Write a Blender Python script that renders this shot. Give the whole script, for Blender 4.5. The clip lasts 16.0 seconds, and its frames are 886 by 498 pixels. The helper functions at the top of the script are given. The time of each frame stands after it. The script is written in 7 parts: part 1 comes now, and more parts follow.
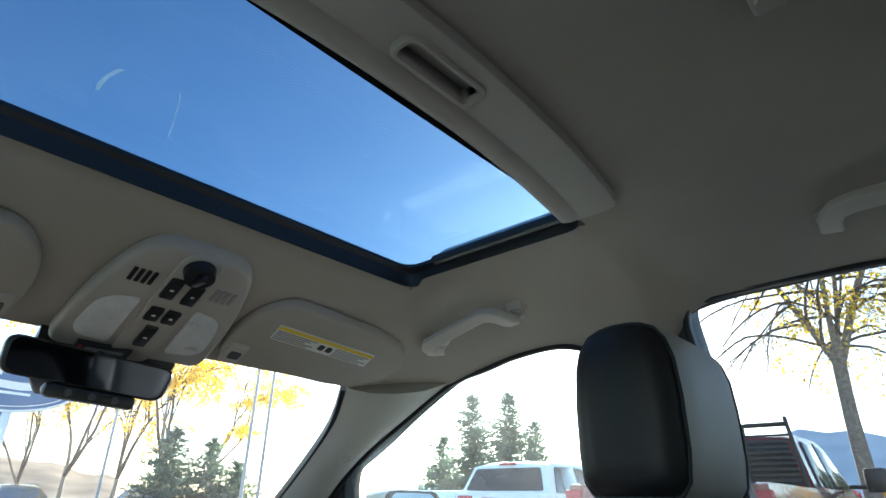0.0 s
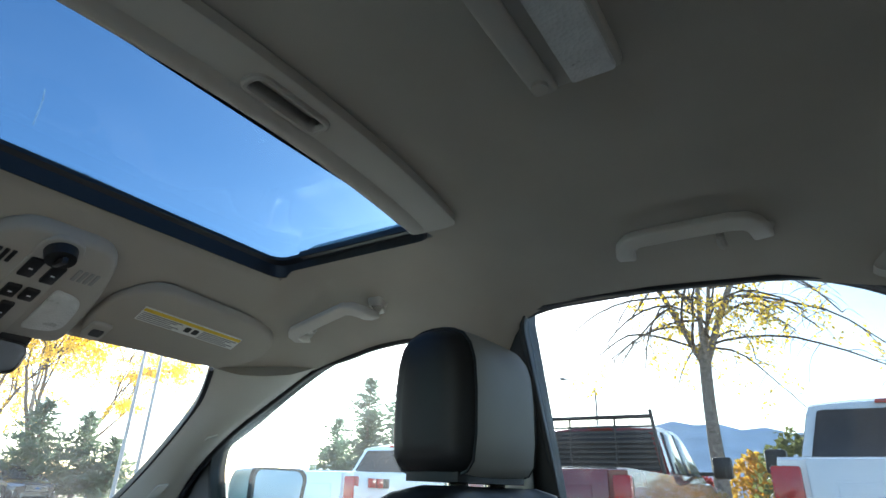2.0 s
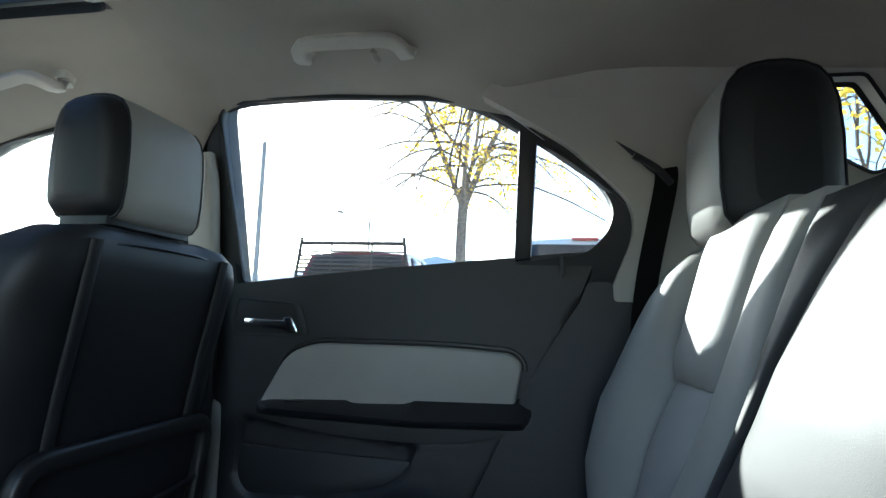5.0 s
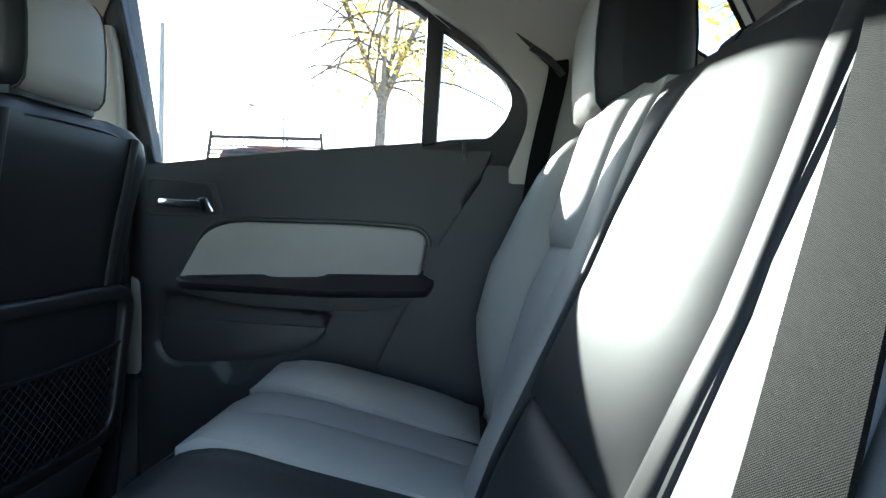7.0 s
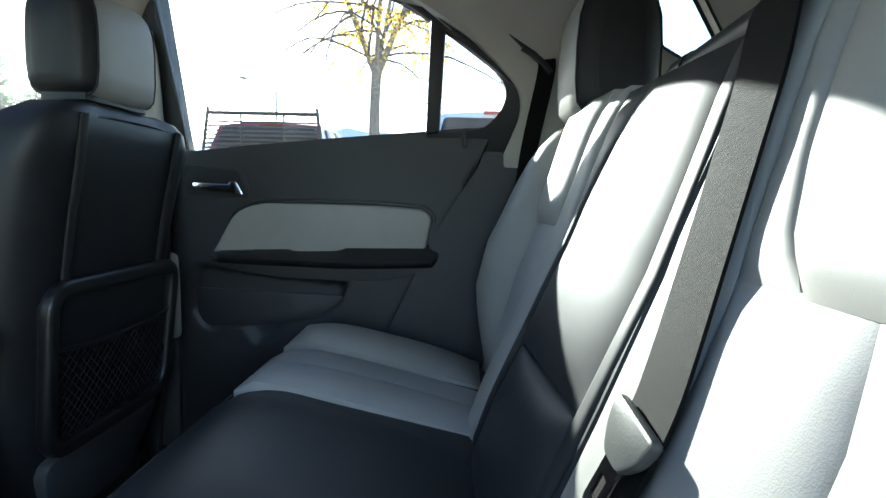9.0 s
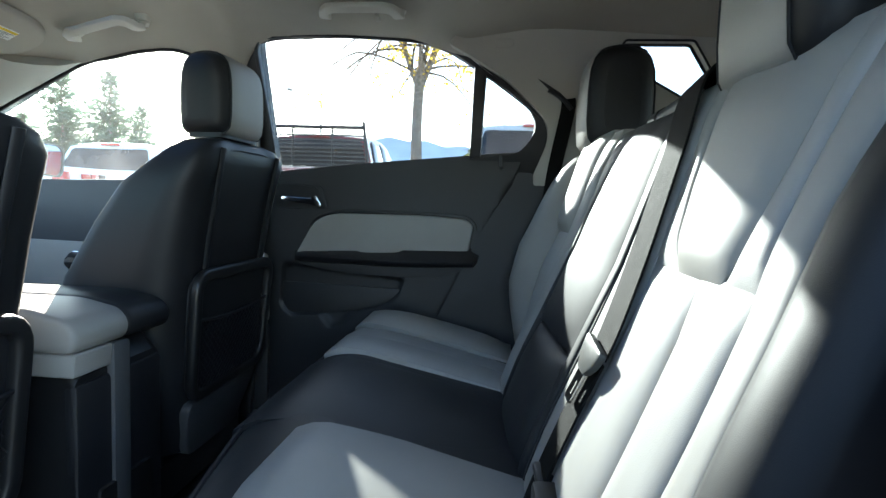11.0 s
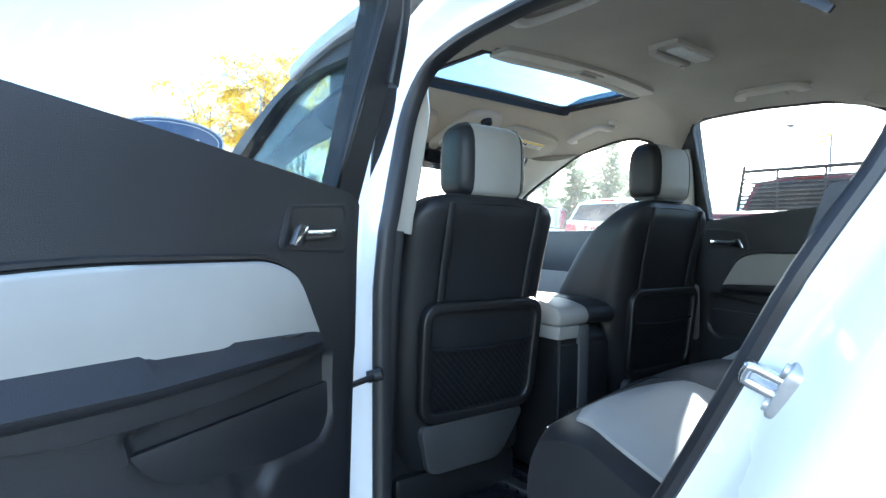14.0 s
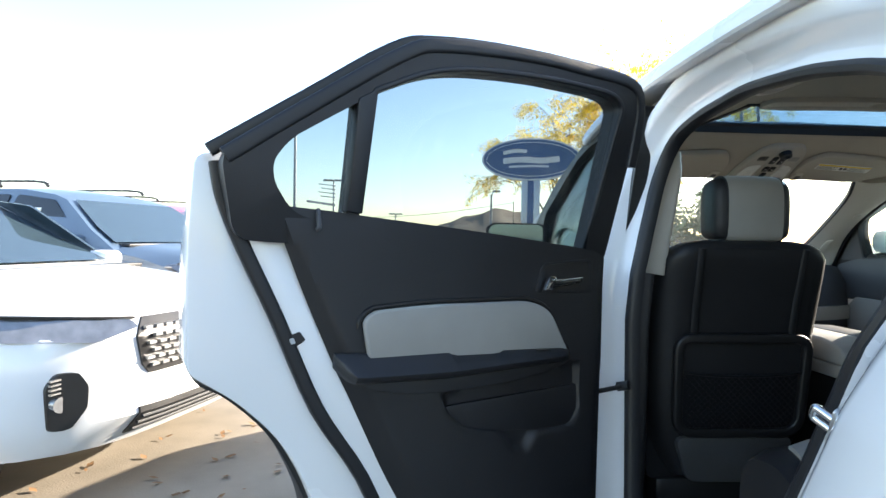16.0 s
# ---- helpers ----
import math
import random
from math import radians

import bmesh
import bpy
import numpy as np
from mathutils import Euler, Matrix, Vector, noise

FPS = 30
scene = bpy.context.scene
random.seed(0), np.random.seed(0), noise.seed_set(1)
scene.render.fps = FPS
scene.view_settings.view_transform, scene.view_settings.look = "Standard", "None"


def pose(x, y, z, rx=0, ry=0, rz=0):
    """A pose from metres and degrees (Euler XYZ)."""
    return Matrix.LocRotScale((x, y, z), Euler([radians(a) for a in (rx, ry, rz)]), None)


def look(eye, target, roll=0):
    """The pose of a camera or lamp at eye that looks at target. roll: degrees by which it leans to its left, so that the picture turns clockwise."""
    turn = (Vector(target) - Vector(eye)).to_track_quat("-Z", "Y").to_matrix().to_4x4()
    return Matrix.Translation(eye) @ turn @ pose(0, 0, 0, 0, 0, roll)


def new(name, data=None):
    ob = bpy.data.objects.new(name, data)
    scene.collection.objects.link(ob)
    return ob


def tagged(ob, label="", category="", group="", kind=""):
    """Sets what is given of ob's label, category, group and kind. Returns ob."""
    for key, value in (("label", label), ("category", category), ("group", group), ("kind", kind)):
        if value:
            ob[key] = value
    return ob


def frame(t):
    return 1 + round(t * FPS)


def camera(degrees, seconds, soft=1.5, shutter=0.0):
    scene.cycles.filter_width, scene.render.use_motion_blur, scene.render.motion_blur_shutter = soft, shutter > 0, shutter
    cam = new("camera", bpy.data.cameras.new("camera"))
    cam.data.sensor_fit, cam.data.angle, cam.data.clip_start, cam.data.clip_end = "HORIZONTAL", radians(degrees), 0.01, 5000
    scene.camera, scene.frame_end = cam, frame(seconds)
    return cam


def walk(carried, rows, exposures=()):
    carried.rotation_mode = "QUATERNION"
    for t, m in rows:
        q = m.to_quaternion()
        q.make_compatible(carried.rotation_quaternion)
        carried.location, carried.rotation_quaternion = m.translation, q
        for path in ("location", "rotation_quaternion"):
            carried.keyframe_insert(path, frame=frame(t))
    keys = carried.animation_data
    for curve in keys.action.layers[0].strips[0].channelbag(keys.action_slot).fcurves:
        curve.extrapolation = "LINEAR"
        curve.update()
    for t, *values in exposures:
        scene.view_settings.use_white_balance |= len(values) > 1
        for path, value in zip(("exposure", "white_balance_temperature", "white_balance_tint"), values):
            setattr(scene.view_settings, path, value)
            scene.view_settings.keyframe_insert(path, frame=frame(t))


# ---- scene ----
cam = camera(75.4, 16.0)
PATH = [
    (0, (-0.295, -0.245, 1.22), (1.046, 0.995, 2.035), 1.2),
    (0.5, (-0.302, -0.271, 1.219), (1.08, 0.921, 2.037), 1.4),
    (1, (-0.309, -0.299, 1.225), (1.122, 0.84, 2.033), 1.6),
    (1.5, (-0.317, -0.333, 1.218), (1.167, 0.741, 2.019), 1.7),
    (2, (-0.323, -0.373, 1.212), (1.222, 0.635, 1.985), 1.9),
    (2.5, (-0.327, -0.412, 1.203), (1.291, 0.515, 1.925), 2.0),
    (3, (-0.343, -0.458, 1.187), (1.355, 0.374, 1.84), 1.9),
    (3.5, (-0.343, -0.497, 1.169), (1.427, 0.236, 1.745), 1.9),
    (4, (-0.353, -0.539, 1.144), (1.488, 0.086, 1.615), 1.9),
    (4.5, (-0.366, -0.573, 1.129), (1.538, -0.069, 1.479), 2.0),
    (5, (-0.38, -0.594, 1.109), (1.57, -0.222, 1.352), 1.9),
    (5.2, (-0.381, -0.594, 1.105), (1.585, -0.282, 1.299), 1.8),
    (7.3, (-0.485, -0.63, 1.064), (1.51, -0.566, 0.945), 2.0),
    (7.5, (-0.498, -0.619, 1.062), (1.497, -0.575, 0.93), 1.9),
    (8, (-0.545, -0.615, 1.066), (1.448, -0.584, 0.905), 1.9),
    (10.3, (-0.8, -0.617, 1.101), (1.187, -0.518, 0.897), 1.1),
    (10.5, (-0.841, -0.606, 1.092), (1.15, -0.522, 0.923), 2.0),
    (11, (-0.921, -0.625, 1.095), (1.062, -0.422, 0.934), 1.9),
    (11.5, (-1.012, -0.646, 1.096), (0.946, -0.263, 0.956), 1.9),
    (12, (-1.115, -0.689, 1.095), (0.79, -0.092, 0.983), 1.8),
    (12.5, (-1.205, -0.751, 1.091), (0.613, 0.078, 1.005), 1.7),
    (13, (-1.278, -0.823, 1.089), (0.406, 0.254, 1.02), 1.6),
    (13.5, (-1.326, -0.925, 1.086), (0.151, 0.422, 1.029), 1.4),
    (14, (-1.365, -1.045, 1.09), (-0.141, 0.536, 1.047), 1.2),
    (14.5, (-1.394, -1.179, 1.098), (-0.43, 0.573, 1.065), 1.0),
    (15, (-1.396, -1.318, 1.115), (-0.707, 0.559, 1.081), 1.0),
    (15.5, (-1.373, -1.426, 1.144), (-0.972, 0.533, 1.105), 1.0),
    (16, (-1.323, -1.507, 1.185), (-1.216, 0.49, 1.146), 0.9),
]
EXPOSURES = [(0.0, 2.3, 6200, 10), (2.5, 2.45, 6150, 10), (3.5, 2.75, 6200, 10), (5.0, 3.05, 6200, 10), (7.5, 3.6, 6400, 10), (8.0, 3.57, 6400, 10), (10.5, 3.15, 6350, 10), (11.0, 3.15, 6350, 10), (12.0, 3.75, 6150, 10), (13.0, 3.7, 6150, 11), (13.5, 3.62, 6200, 11), (14.5, 3.35, 6300, 13), (15.2, 2.78, 6550, 14), (16.0, 2.25, 6850, 12)]
walk(cam, [(t, look(eye, target, roll)) for t, eye, target, roll in PATH], EXPOSURES)

# ---- world, sun, exposure ----
SUN_EL, SUN_AZ = 20.0, 64.0  # degrees; azimuth to the right of straight ahead (+y)
world = bpy.data.worlds.new("sky")
scene.world = world
world.use_nodes = True
wn = world.node_tree
bg = wn.nodes["Background"]
sky = wn.nodes.new("ShaderNodeTexSky")
sky.sky_type = "NISHITA"
sky.sun_disc = False
sky.sun_elevation = radians(SUN_EL)
sky.sun_rotation = radians(SUN_AZ)
sky.air_density, sky.dust_density, sky.ozone_density = 1.0, 0.6, 1.4
wn.links.new(sky.outputs[0], bg.inputs[0])
bg.inputs[1].default_value = 0.13
sun_data = bpy.data.lights.new("sun", "SUN")
sun_data.energy, sun_data.angle, sun_data.color = 5.0, radians(0.6), (1.0, 0.92, 0.79)
sun = new("sun", sun_data)
sun_dir = Vector((math.sin(radians(SUN_AZ)) * math.cos(radians(SUN_EL)), math.cos(radians(SUN_AZ)) * math.cos(radians(SUN_EL)), math.sin(radians(SUN_EL))))
sun.matrix_world = look(sun_dir * 60, (0, 0, 0))


# ---- materials ----
def mat(name, color, rough=0.6, metal=0.0, var=0.08, scale=8.0, bump=0.15, bump_scale=400.0, coat=0.0, spec=0.5, vary_object=0.0, kind="noise", dirt=0.0):
    m = bpy.data.materials.new(name)
    m.use_nodes = True
    nt = m.node_tree
    b = nt.nodes["Principled BSDF"]
    b.inputs["Roughness"].default_value = rough
    b.inputs["Metallic"].default_value = metal
    b.inputs["Specular IOR Level"].default_value = spec
    b.inputs["Coat Weight"].default_value = coat
    b.inputs["Coat Roughness"].default_value = 0.05
    co = nt.nodes.new("ShaderNodeTexCoord")
    n1 = nt.nodes.new("ShaderNodeTexNoise")
    n1.inputs["Scale"].default_value = scale
    n1.inputs["Detail"].default_value = 5
    nt.links.new(co.outputs["Object"], n1.inputs["Vector"])
    ramp = nt.nodes.new("ShaderNodeMapRange")
    ramp.inputs["From Min"].default_value, ramp.inputs["From Max"].default_value = 0.3, 0.7
    ramp.inputs["To Min"].default_value, ramp.inputs["To Max"].default_value = 1 - var, 1 + var
    nt.links.new(n1.outputs["Fac"], ramp.inputs["Value"])
    fac = ramp.outputs["Result"]
    if vary_object:
        info = nt.nodes.new("ShaderNodeObjectInfo")
        r2 = nt.nodes.new("ShaderNodeMapRange")
        r2.inputs["To Min"].default_value, r2.inputs["To Max"].default_value = 1 - vary_object, 1 + vary_object
        nt.links.new(info.outputs["Random"], r2.inputs["Value"])
        mul = nt.nodes.new("ShaderNodeMath")
        mul.operation = "MULTIPLY"
        nt.links.new(fac, mul.inputs[0])
        nt.links.new(r2.outputs["Result"], mul.inputs[1])
        fac = mul.outputs[0]
    mix = nt.nodes.new("ShaderNodeVectorMath")
    mix.operation = "SCALE"
    mix.inputs[0].default_value = color
    nt.links.new(fac, mix.inputs["Scale"])
    nt.links.new(mix.outputs[0], b.inputs["Base Color"])
    # roughness wanders a little, as handled and dusty surfaces do
    rr = nt.nodes.new("ShaderNodeMapRange")
    rr.inputs["To Min"].default_value, rr.inputs["To Max"].default_value = max(0.0, rough - 0.08 - dirt), min(1.0, rough + 0.08 + dirt)
    nt.links.new(n1.outputs["Fac"], rr.inputs["Value"])
    nt.links.new(rr.outputs["Result"], b.inputs["Roughness"])
    if bump:
        if kind == "noise":
            n2 = nt.nodes.new("ShaderNodeTexNoise")
            n2.inputs["Scale"].default_value = bump_scale
            n2.inputs["Detail"].default_value = 3
            out = n2.outputs["Fac"]
        else:
            n2 = nt.nodes.new("ShaderNodeTexVoronoi")
            n2.inputs["Scale"].default_value = bump_scale
            out = n2.outputs["Distance"]
        nt.links.new(co.outputs["Object"], n2.inputs["Vector"])
        bp = nt.nodes.new("ShaderNodeBump")
        bp.inputs["Strength"].default_value = bump
        bp.inputs["Distance"].default_value = 0.002
        nt.links.new(out, bp.inputs["Height"])
        nt.links.new(bp.outputs[0], b.inputs["Normal"])
    return m


def glass(name, tint, gloss=1.0, dust=0.0):
    m = bpy.data.materials.new(name)
    m.use_nodes = True
    nt = m.node_tree
    nt.nodes.remove(nt.nodes["Principled BSDF"])
    tr = nt.nodes.new("ShaderNodeBsdfTransparent")
    tr.inputs[0].default_value = (*tint, 1)
    gl = nt.nodes.new("ShaderNodeBsdfGlossy")
    gl.inputs["Roughness"].default_value = 0.02
    fr = nt.nodes.new("ShaderNodeLayerWeight")
    fr.inputs["Blend"].default_value = 0.5
    pw = nt.nodes.new("ShaderNodeMath")
    pw.operation = "POWER"
    pw.inputs[1].default_value = 4.0
    nt.links.new(fr.outputs["Facing"], pw.inputs[0])
    sc = nt.nodes.new("ShaderNodeMath")
    sc.operation = "MULTIPLY_ADD"
    sc.inputs[1].default_value = gloss * 0.8
    sc.inputs[2].default_value = gloss * 0.025
    nt.links.new(pw.outputs[0], sc.inputs[0])
    mx = nt.nodes.new("ShaderNodeMixShader")
    nt.links.new(sc.outputs[0], mx.inputs[0])
    nt.links.new(tr.outputs[0], mx.inputs[1])
    nt.links.new(gl.outputs[0], mx.inputs[2])
    out = nt.nodes["Material Output"]
    last = mx.outputs[0]
    if dust:
        df = nt.nodes.new("ShaderNodeBsdfTranslucent")
        df.inputs[0].default_value = (0.8, 0.8, 0.8, 1)
        co = nt.nodes.new("ShaderNodeTexCoord")
        ns = nt.nodes.new("ShaderNodeTexNoise")
        ns.inputs["Scale"].default_value = 5.0
        ns.inputs["Detail"].default_value = 8
        nt.links.new(co.outputs["Object"], ns.inputs["Vector"])
        mr = nt.nodes.new("ShaderNodeMapRange")
        mr.inputs["From Min"].default_value, mr.inputs["From Max"].default_value = 0.45, 0.75
        mr.inputs["To Min"].default_value, mr.inputs["To Max"].default_value = dust * 0.3, dust
        nt.links.new(ns.outputs["Fac"], mr.inputs["Value"])
        m2 = nt.nodes.new("ShaderNodeMixShader")
        nt.links.new(mr.outputs[0], m2.inputs[0])
        nt.links.new(last, m2.inputs[1])
        nt.links.new(df.outputs[0], m2.inputs[2])
        last = m2.outputs[0]
    nt.links.new(last, out.inputs[0])
    return m


M_LINER = mat("headliner_cloth", (0.39, 0.36, 0.31), 0.95, var=0.06, scale=5, bump=0.35, bump_scale=900, spec=0.15)
M_BEIGE = mat("beige_trim_plastic", (0.44, 0.415, 0.365), 0.6, var=0.04, scale=6, bump=0.2, bump_scale=1200)
M_BEIGE_L = mat("pale_console_plastic", (0.41, 0.385, 0.34), 0.5, var=0.03, scale=6, bump=0.12, bump_scale=1200)
M_HANDLE = mat("pale_handle_plastic", (0.56, 0.53, 0.47), 0.42, var=0.03, scale=6, bump=0.08, bump_scale=1200)
M_BLACK_L = mat("black_leather", (0.0130, 0.0134, 0.0155), 0.50, var=0.2, scale=12, bump=0.05, bump_scale=1100, kind="voronoi", spec=0.38)
M_GREY_L = mat("light_grey_leather", (0.290, 0.281, 0.263), 0.5, var=0.06, scale=9, bump=0.04, bump_scale=1100, kind="voronoi", spec=0.4)
M_GREY_P = mat("perforated_grey_leather", (0.320, 0.313, 0.298), 0.55, var=0.06, scale=9, bump=0.07, bump_scale=800, kind="voronoi", spec=0.35)
M_DARK = mat("charcoal_door_plastic", (0.0096, 0.0102, 0.0128), 0.47, var=0.12, scale=7, bump=0.25, bump_scale=700, kind="voronoi", spec=0.6)
M_DARK_G = mat("dark_grey_plastic", (0.06, 0.062, 0.066), 0.5, var=0.1, scale=7, bump=0.2, bump_scale=700)
M_BLACK_P = mat("black_plastic", (0.012, 0.012, 0.013), 0.4, var=0.1, scale=10, bump=0.1, bump_scale=900)
M_RUBBER = mat("black_rubber_seal", (0.010, 0.011, 0.014), 0.45, var=0.15, scale=20, bump=0.15, bump_scale=500)
M_CARPET = mat("black_carpet", (0.014, 0.014, 0.014), 1.0, var=0.4, scale=30, bump=1.0, bump_scale=500, spec=0.1)
M_CHROME = mat("chrome", (0.75, 0.75, 0.76), 0.12, 1.0, var=0.04, bump=0.0)
M_ZINC = mat("pale_zinc_plate", (0.50, 0.50, 0.49), 0.42, 0.7, var=0.15, scale=60, bump=0.1, bump_scale=300)
M_STEEL = mat("zinc_steel", (0.55, 0.56, 0.58), 0.3, 1.0, var=0.1, bump=0.1, bump_scale=300)
M_WHITE = mat("white_car_paint", (0.80, 0.81, 0.82), 0.25, var=0.02, scale=2, bump=0.03, bump_scale=60, coat=0.8, dirt=0.03)
M_RED = mat("dark_red_car_paint", (0.20, 0.008, 0.012), 0.25, var=0.06, scale=2, bump=0.03, bump_scale=60, coat=0.9)
M_REDC = mat("bright_red_car_paint", (0.34, 0.01, 0.02), 0.25, var=0.06, scale=2, bump=0.03, bump_scale=60, coat=0.9)
M_SILVER = mat("blue_silver_car_paint", (0.085, 0.13, 0.19), 0.35, 0.15, var=0.06, scale=2, bump=0.03, bump_scale=60, coat=0.4)
M_BLACKPAINT = mat("black_car_paint", (0.02, 0.02, 0.022), 0.25, var=0.06, scale=2, bump=0.03, bump_scale=60, coat=0.9)
M_REDPLASTIC = mat("red_button_plastic", (0.45, 0.015, 0.012), 0.4, var=0.05, bump=0.05)
M_TAIL = mat("red_tail_lens", (0.5, 0.01, 0.012), 0.15, var=0.05, bump=0.0, coat=0.5)
M_BELT = mat("black_seat_belt_webbing", (0.0050, 0.0050, 0.0048), 0.7, var=0.35, scale=300, bump=0.12, bump_scale=1600, spec=0.12)


def weave(m, pitch, depth):
    """Two crossed sets of fine ridges, as in woven webbing."""
    nt = m.node_tree
    b = nt.nodes["Principled BSDF"]
    co = nt.nodes.new("ShaderNodeTexCoord")
    rib = None
    for axis, tilt in (("Z", 0.0), ("X", 0.5)):
        mp = nt.nodes.new("ShaderNodeMapping")
        mp.inputs["Rotation"].default_value = (0.0, 0.35 + tilt, 0.0)
        nt.links.new(co.outputs["Object"], mp.inputs["Vector"])
        wv = nt.nodes.new("ShaderNodeTexWave")
        wv.bands_direction = axis
        wv.inputs["Scale"].default_value = 2 * math.pi / 20 / pitch
        wv.inputs["Distortion"].default_value = 0.6
        nt.links.new(mp.outputs["Vector"], wv.inputs["Vector"])
        if rib is None:
            rib = wv.outputs["Fac"]
        else:
            ml = nt.nodes.new("ShaderNodeMath")
            ml.operation = "MULTIPLY"
            nt.links.new(rib, ml.inputs[0])
            nt.links.new(wv.outputs["Fac"], ml.inputs[1])
            rib = ml.outputs[0]
    bp = nt.nodes.new("ShaderNodeBump")
    bp.inputs["Strength"].default_value = depth
    bp.inputs["Distance"].default_value = 0.0008
    nt.links.new(rib, bp.inputs["Height"])
    nt.links.new(bp.outputs["Normal"], b.inputs["Normal"])


weave(M_BELT, 0.0011, 0.40)
M_LABEL = mat("white_paper_label", (0.70, 0.70, 0.66), 0.7, var=0.03, bump=0.05)
M_YELLOW = mat("yellow_warning_print", (0.75, 0.53, 0.04), 0.7, var=0.03, bump=0.0)
M_INK = mat("black_print", (0.03, 0.03, 0.03), 0.7, bump=0.0)
M_GREYINK = mat("grey_print", (0.30, 0.30, 0.29), 0.7, bump=0.0)
M_GRIP = mat("grey_grip_plastic", (0.055, 0.058, 0.055), 0.5, var=0.08, scale=30, bump=0.1, bump_scale=500)
M_WHITEINK = mat("white_print", (0.75, 0.75, 0.75), 0.6, bump=0.0)
M_LENS = mat("frosted_lamp_lens", (0.62, 0.62, 0.60), 0.3, var=0.08, scale=40, bump=0.5, bump_scale=250, kind="voronoi")
M_GLASS = glass("clear_car_glass", (0.93, 0.96, 0.955), 0.4, dust=0.025)
M_SUNGLASS = glass("tinted_sunroof_glass", (0.29, 0.40, 0.485), 0.4, dust=0.020)
M_TINT = glass("tinted_rear_glass", (0.55, 0.595, 0.615), 0.6, dust=0.010)
M_FGLASS = glass("front_door_glass", (0.78, 0.88, 0.885), 0.8, dust=0.035)
M_FGLASS_L = glass("teal_front_door_glass", (0.62, 0.79, 0.81), 0.8)
M_DARKGLASS = mat("dark_vehicle_glass", (0.012, 0.016, 0.02), 0.06, var=0.1, bump=0.0, spec=0.45)
M_SKYGLASS = mat("sky_reflecting_glass", (0.03, 0.05, 0.065), 0.06, var=0.1, bump=0.0, spec=0.7, coat=0.3)
# dark colour stands in for the dim cabin that this mirror would reflect
M_DIM = mat("darkened_mirror", (0.13, 0.14, 0.17), 0.03, 1.0, var=0.0, bump=0.0)
M_MIRROR = mat("mirror_glass", (0.42, 0.52, 0.60), 0.02, 1.0, var=0.0, bump=0.0)
M_ASPHALT = mat("worn_asphalt", (0.25, 0.215, 0.17), 0.9, var=0.35, scale=1.3, bump=0.9, bump_scale=90, spec=0.25)
M_BARK = mat("grey_brown_bark", (0.27, 0.235, 0.20), 0.95, var=0.4, scale=14, bump=1.0, bump_scale=40, spec=0.15)
M_TWIG = mat("dark_twig_bark", (0.13, 0.105, 0.085), 0.95, var=0.3, scale=14, bump=0.3, bump_scale=60, spec=0.15)


def leafmat(name, color, var):
    m = mat(name, color, 0.6, var=var, scale=1.2, bump=0.0, spec=0.25)
    nt = m.node_tree
    b = nt.nodes["Principled BSDF"]
    tl = nt.nodes.new("ShaderNodeBsdfTranslucent")
    tl.inputs[0].default_value = (*[min(1, c * 1.3) for c in color], 1)
    mx = nt.nodes.new("ShaderNodeMixShader")
    mx.inputs[0].default_value = 0.58
    nt.links.new(b.outputs[0], mx.inputs[1])
    nt.links.new(tl.outputs[0], mx.inputs[2])
    nt.links.new(mx.outputs[0], nt.nodes["Material Output"].inputs[0])
    return m


M_LEAF_Y = leafmat("yellow_autumn_leaves", (0.80, 0.56, 0.07), 0.35)
M_LEAF_O = leafmat("ochre_autumn_leaves", (0.55, 0.34, 0.05), 0.5)
M_LEAF_G = leafmat("olive_leaves", (0.14, 0.15, 0.05), 0.35)
M_NEEDLE = leafmat("dark_green_needles", (0.125, 0.175, 0.12), 0.4)
M_BUSH_R = leafmat("red_bush_leaves", (0.35, 0.04, 0.03), 0.3)
# far hills: the haze of distance is painted into this pale blue colour
M_HILL = mat("haze_painted_hill", (0.84, 0.87, 0.91), 1.0, var=0.12, scale=0.01, bump=0.0, spec=0.0)
M_HILL_B = mat("dry_grass_hill", (0.27, 0.22, 0.17), 1.0, var=0.25, scale=0.02, bump=0.0, spec=0.0)
M_POLE = mat("grey_galvanised_pole", (0.33, 0.34, 0.35), 0.5, 0.3, var=0.1, scale=3, bump=0.1, bump_scale=60)
M_SIGNBLUE = mat("blue_sign_enamel", (0.012, 0.07, 0.22), 0.3, var=0.05, scale=1, bump=0.0, coat=0.4)
M_SIGNGREY = mat("silver_sign_edge", (0.55, 0.57, 0.6), 0.35, 0.4, var=0.05, bump=0.0)
M_HEADLAMP = mat("clear_headlamp", (0.30, 0.31, 0.33), 0.15, 0.6, var=0.25, scale=14, bump=0.25, bump_scale=40, coat=0.8)
M_DIRT = mat("dry_leaf_litter", (0.20, 0.11, 0.05), 0.9, var=0.4, scale=20, bump=0.0)


# ---- building helpers ----
def thing(name, at, label, category, group="", kind=""):
    ob = new(name)
    ob.location = at
    ob.empty_display_size = 0.1
    return tagged(ob, label, category, group, kind)


def link(name, bm, material, parent=None, label="", smooth=True, angle=40.0):
    """One mesh object out of a bmesh in world places, under its thing."""
    bmesh.ops.recalc_face_normals(bm, faces=bm.faces)
    me = bpy.data.meshes.new(name)
    bm.to_mesh(me)
    bm.free()
    me.materials.append(material)
    if smooth:
        me.shade_smooth()
        me.set_sharp_from_angle(angle=radians(angle))
    ob = new(name, me)
    if parent is not None:
        ob.parent = parent
        ob.matrix_parent_inverse = parent_world(parent).inverted()
    if label:
        ob["label"] = label
    return ob


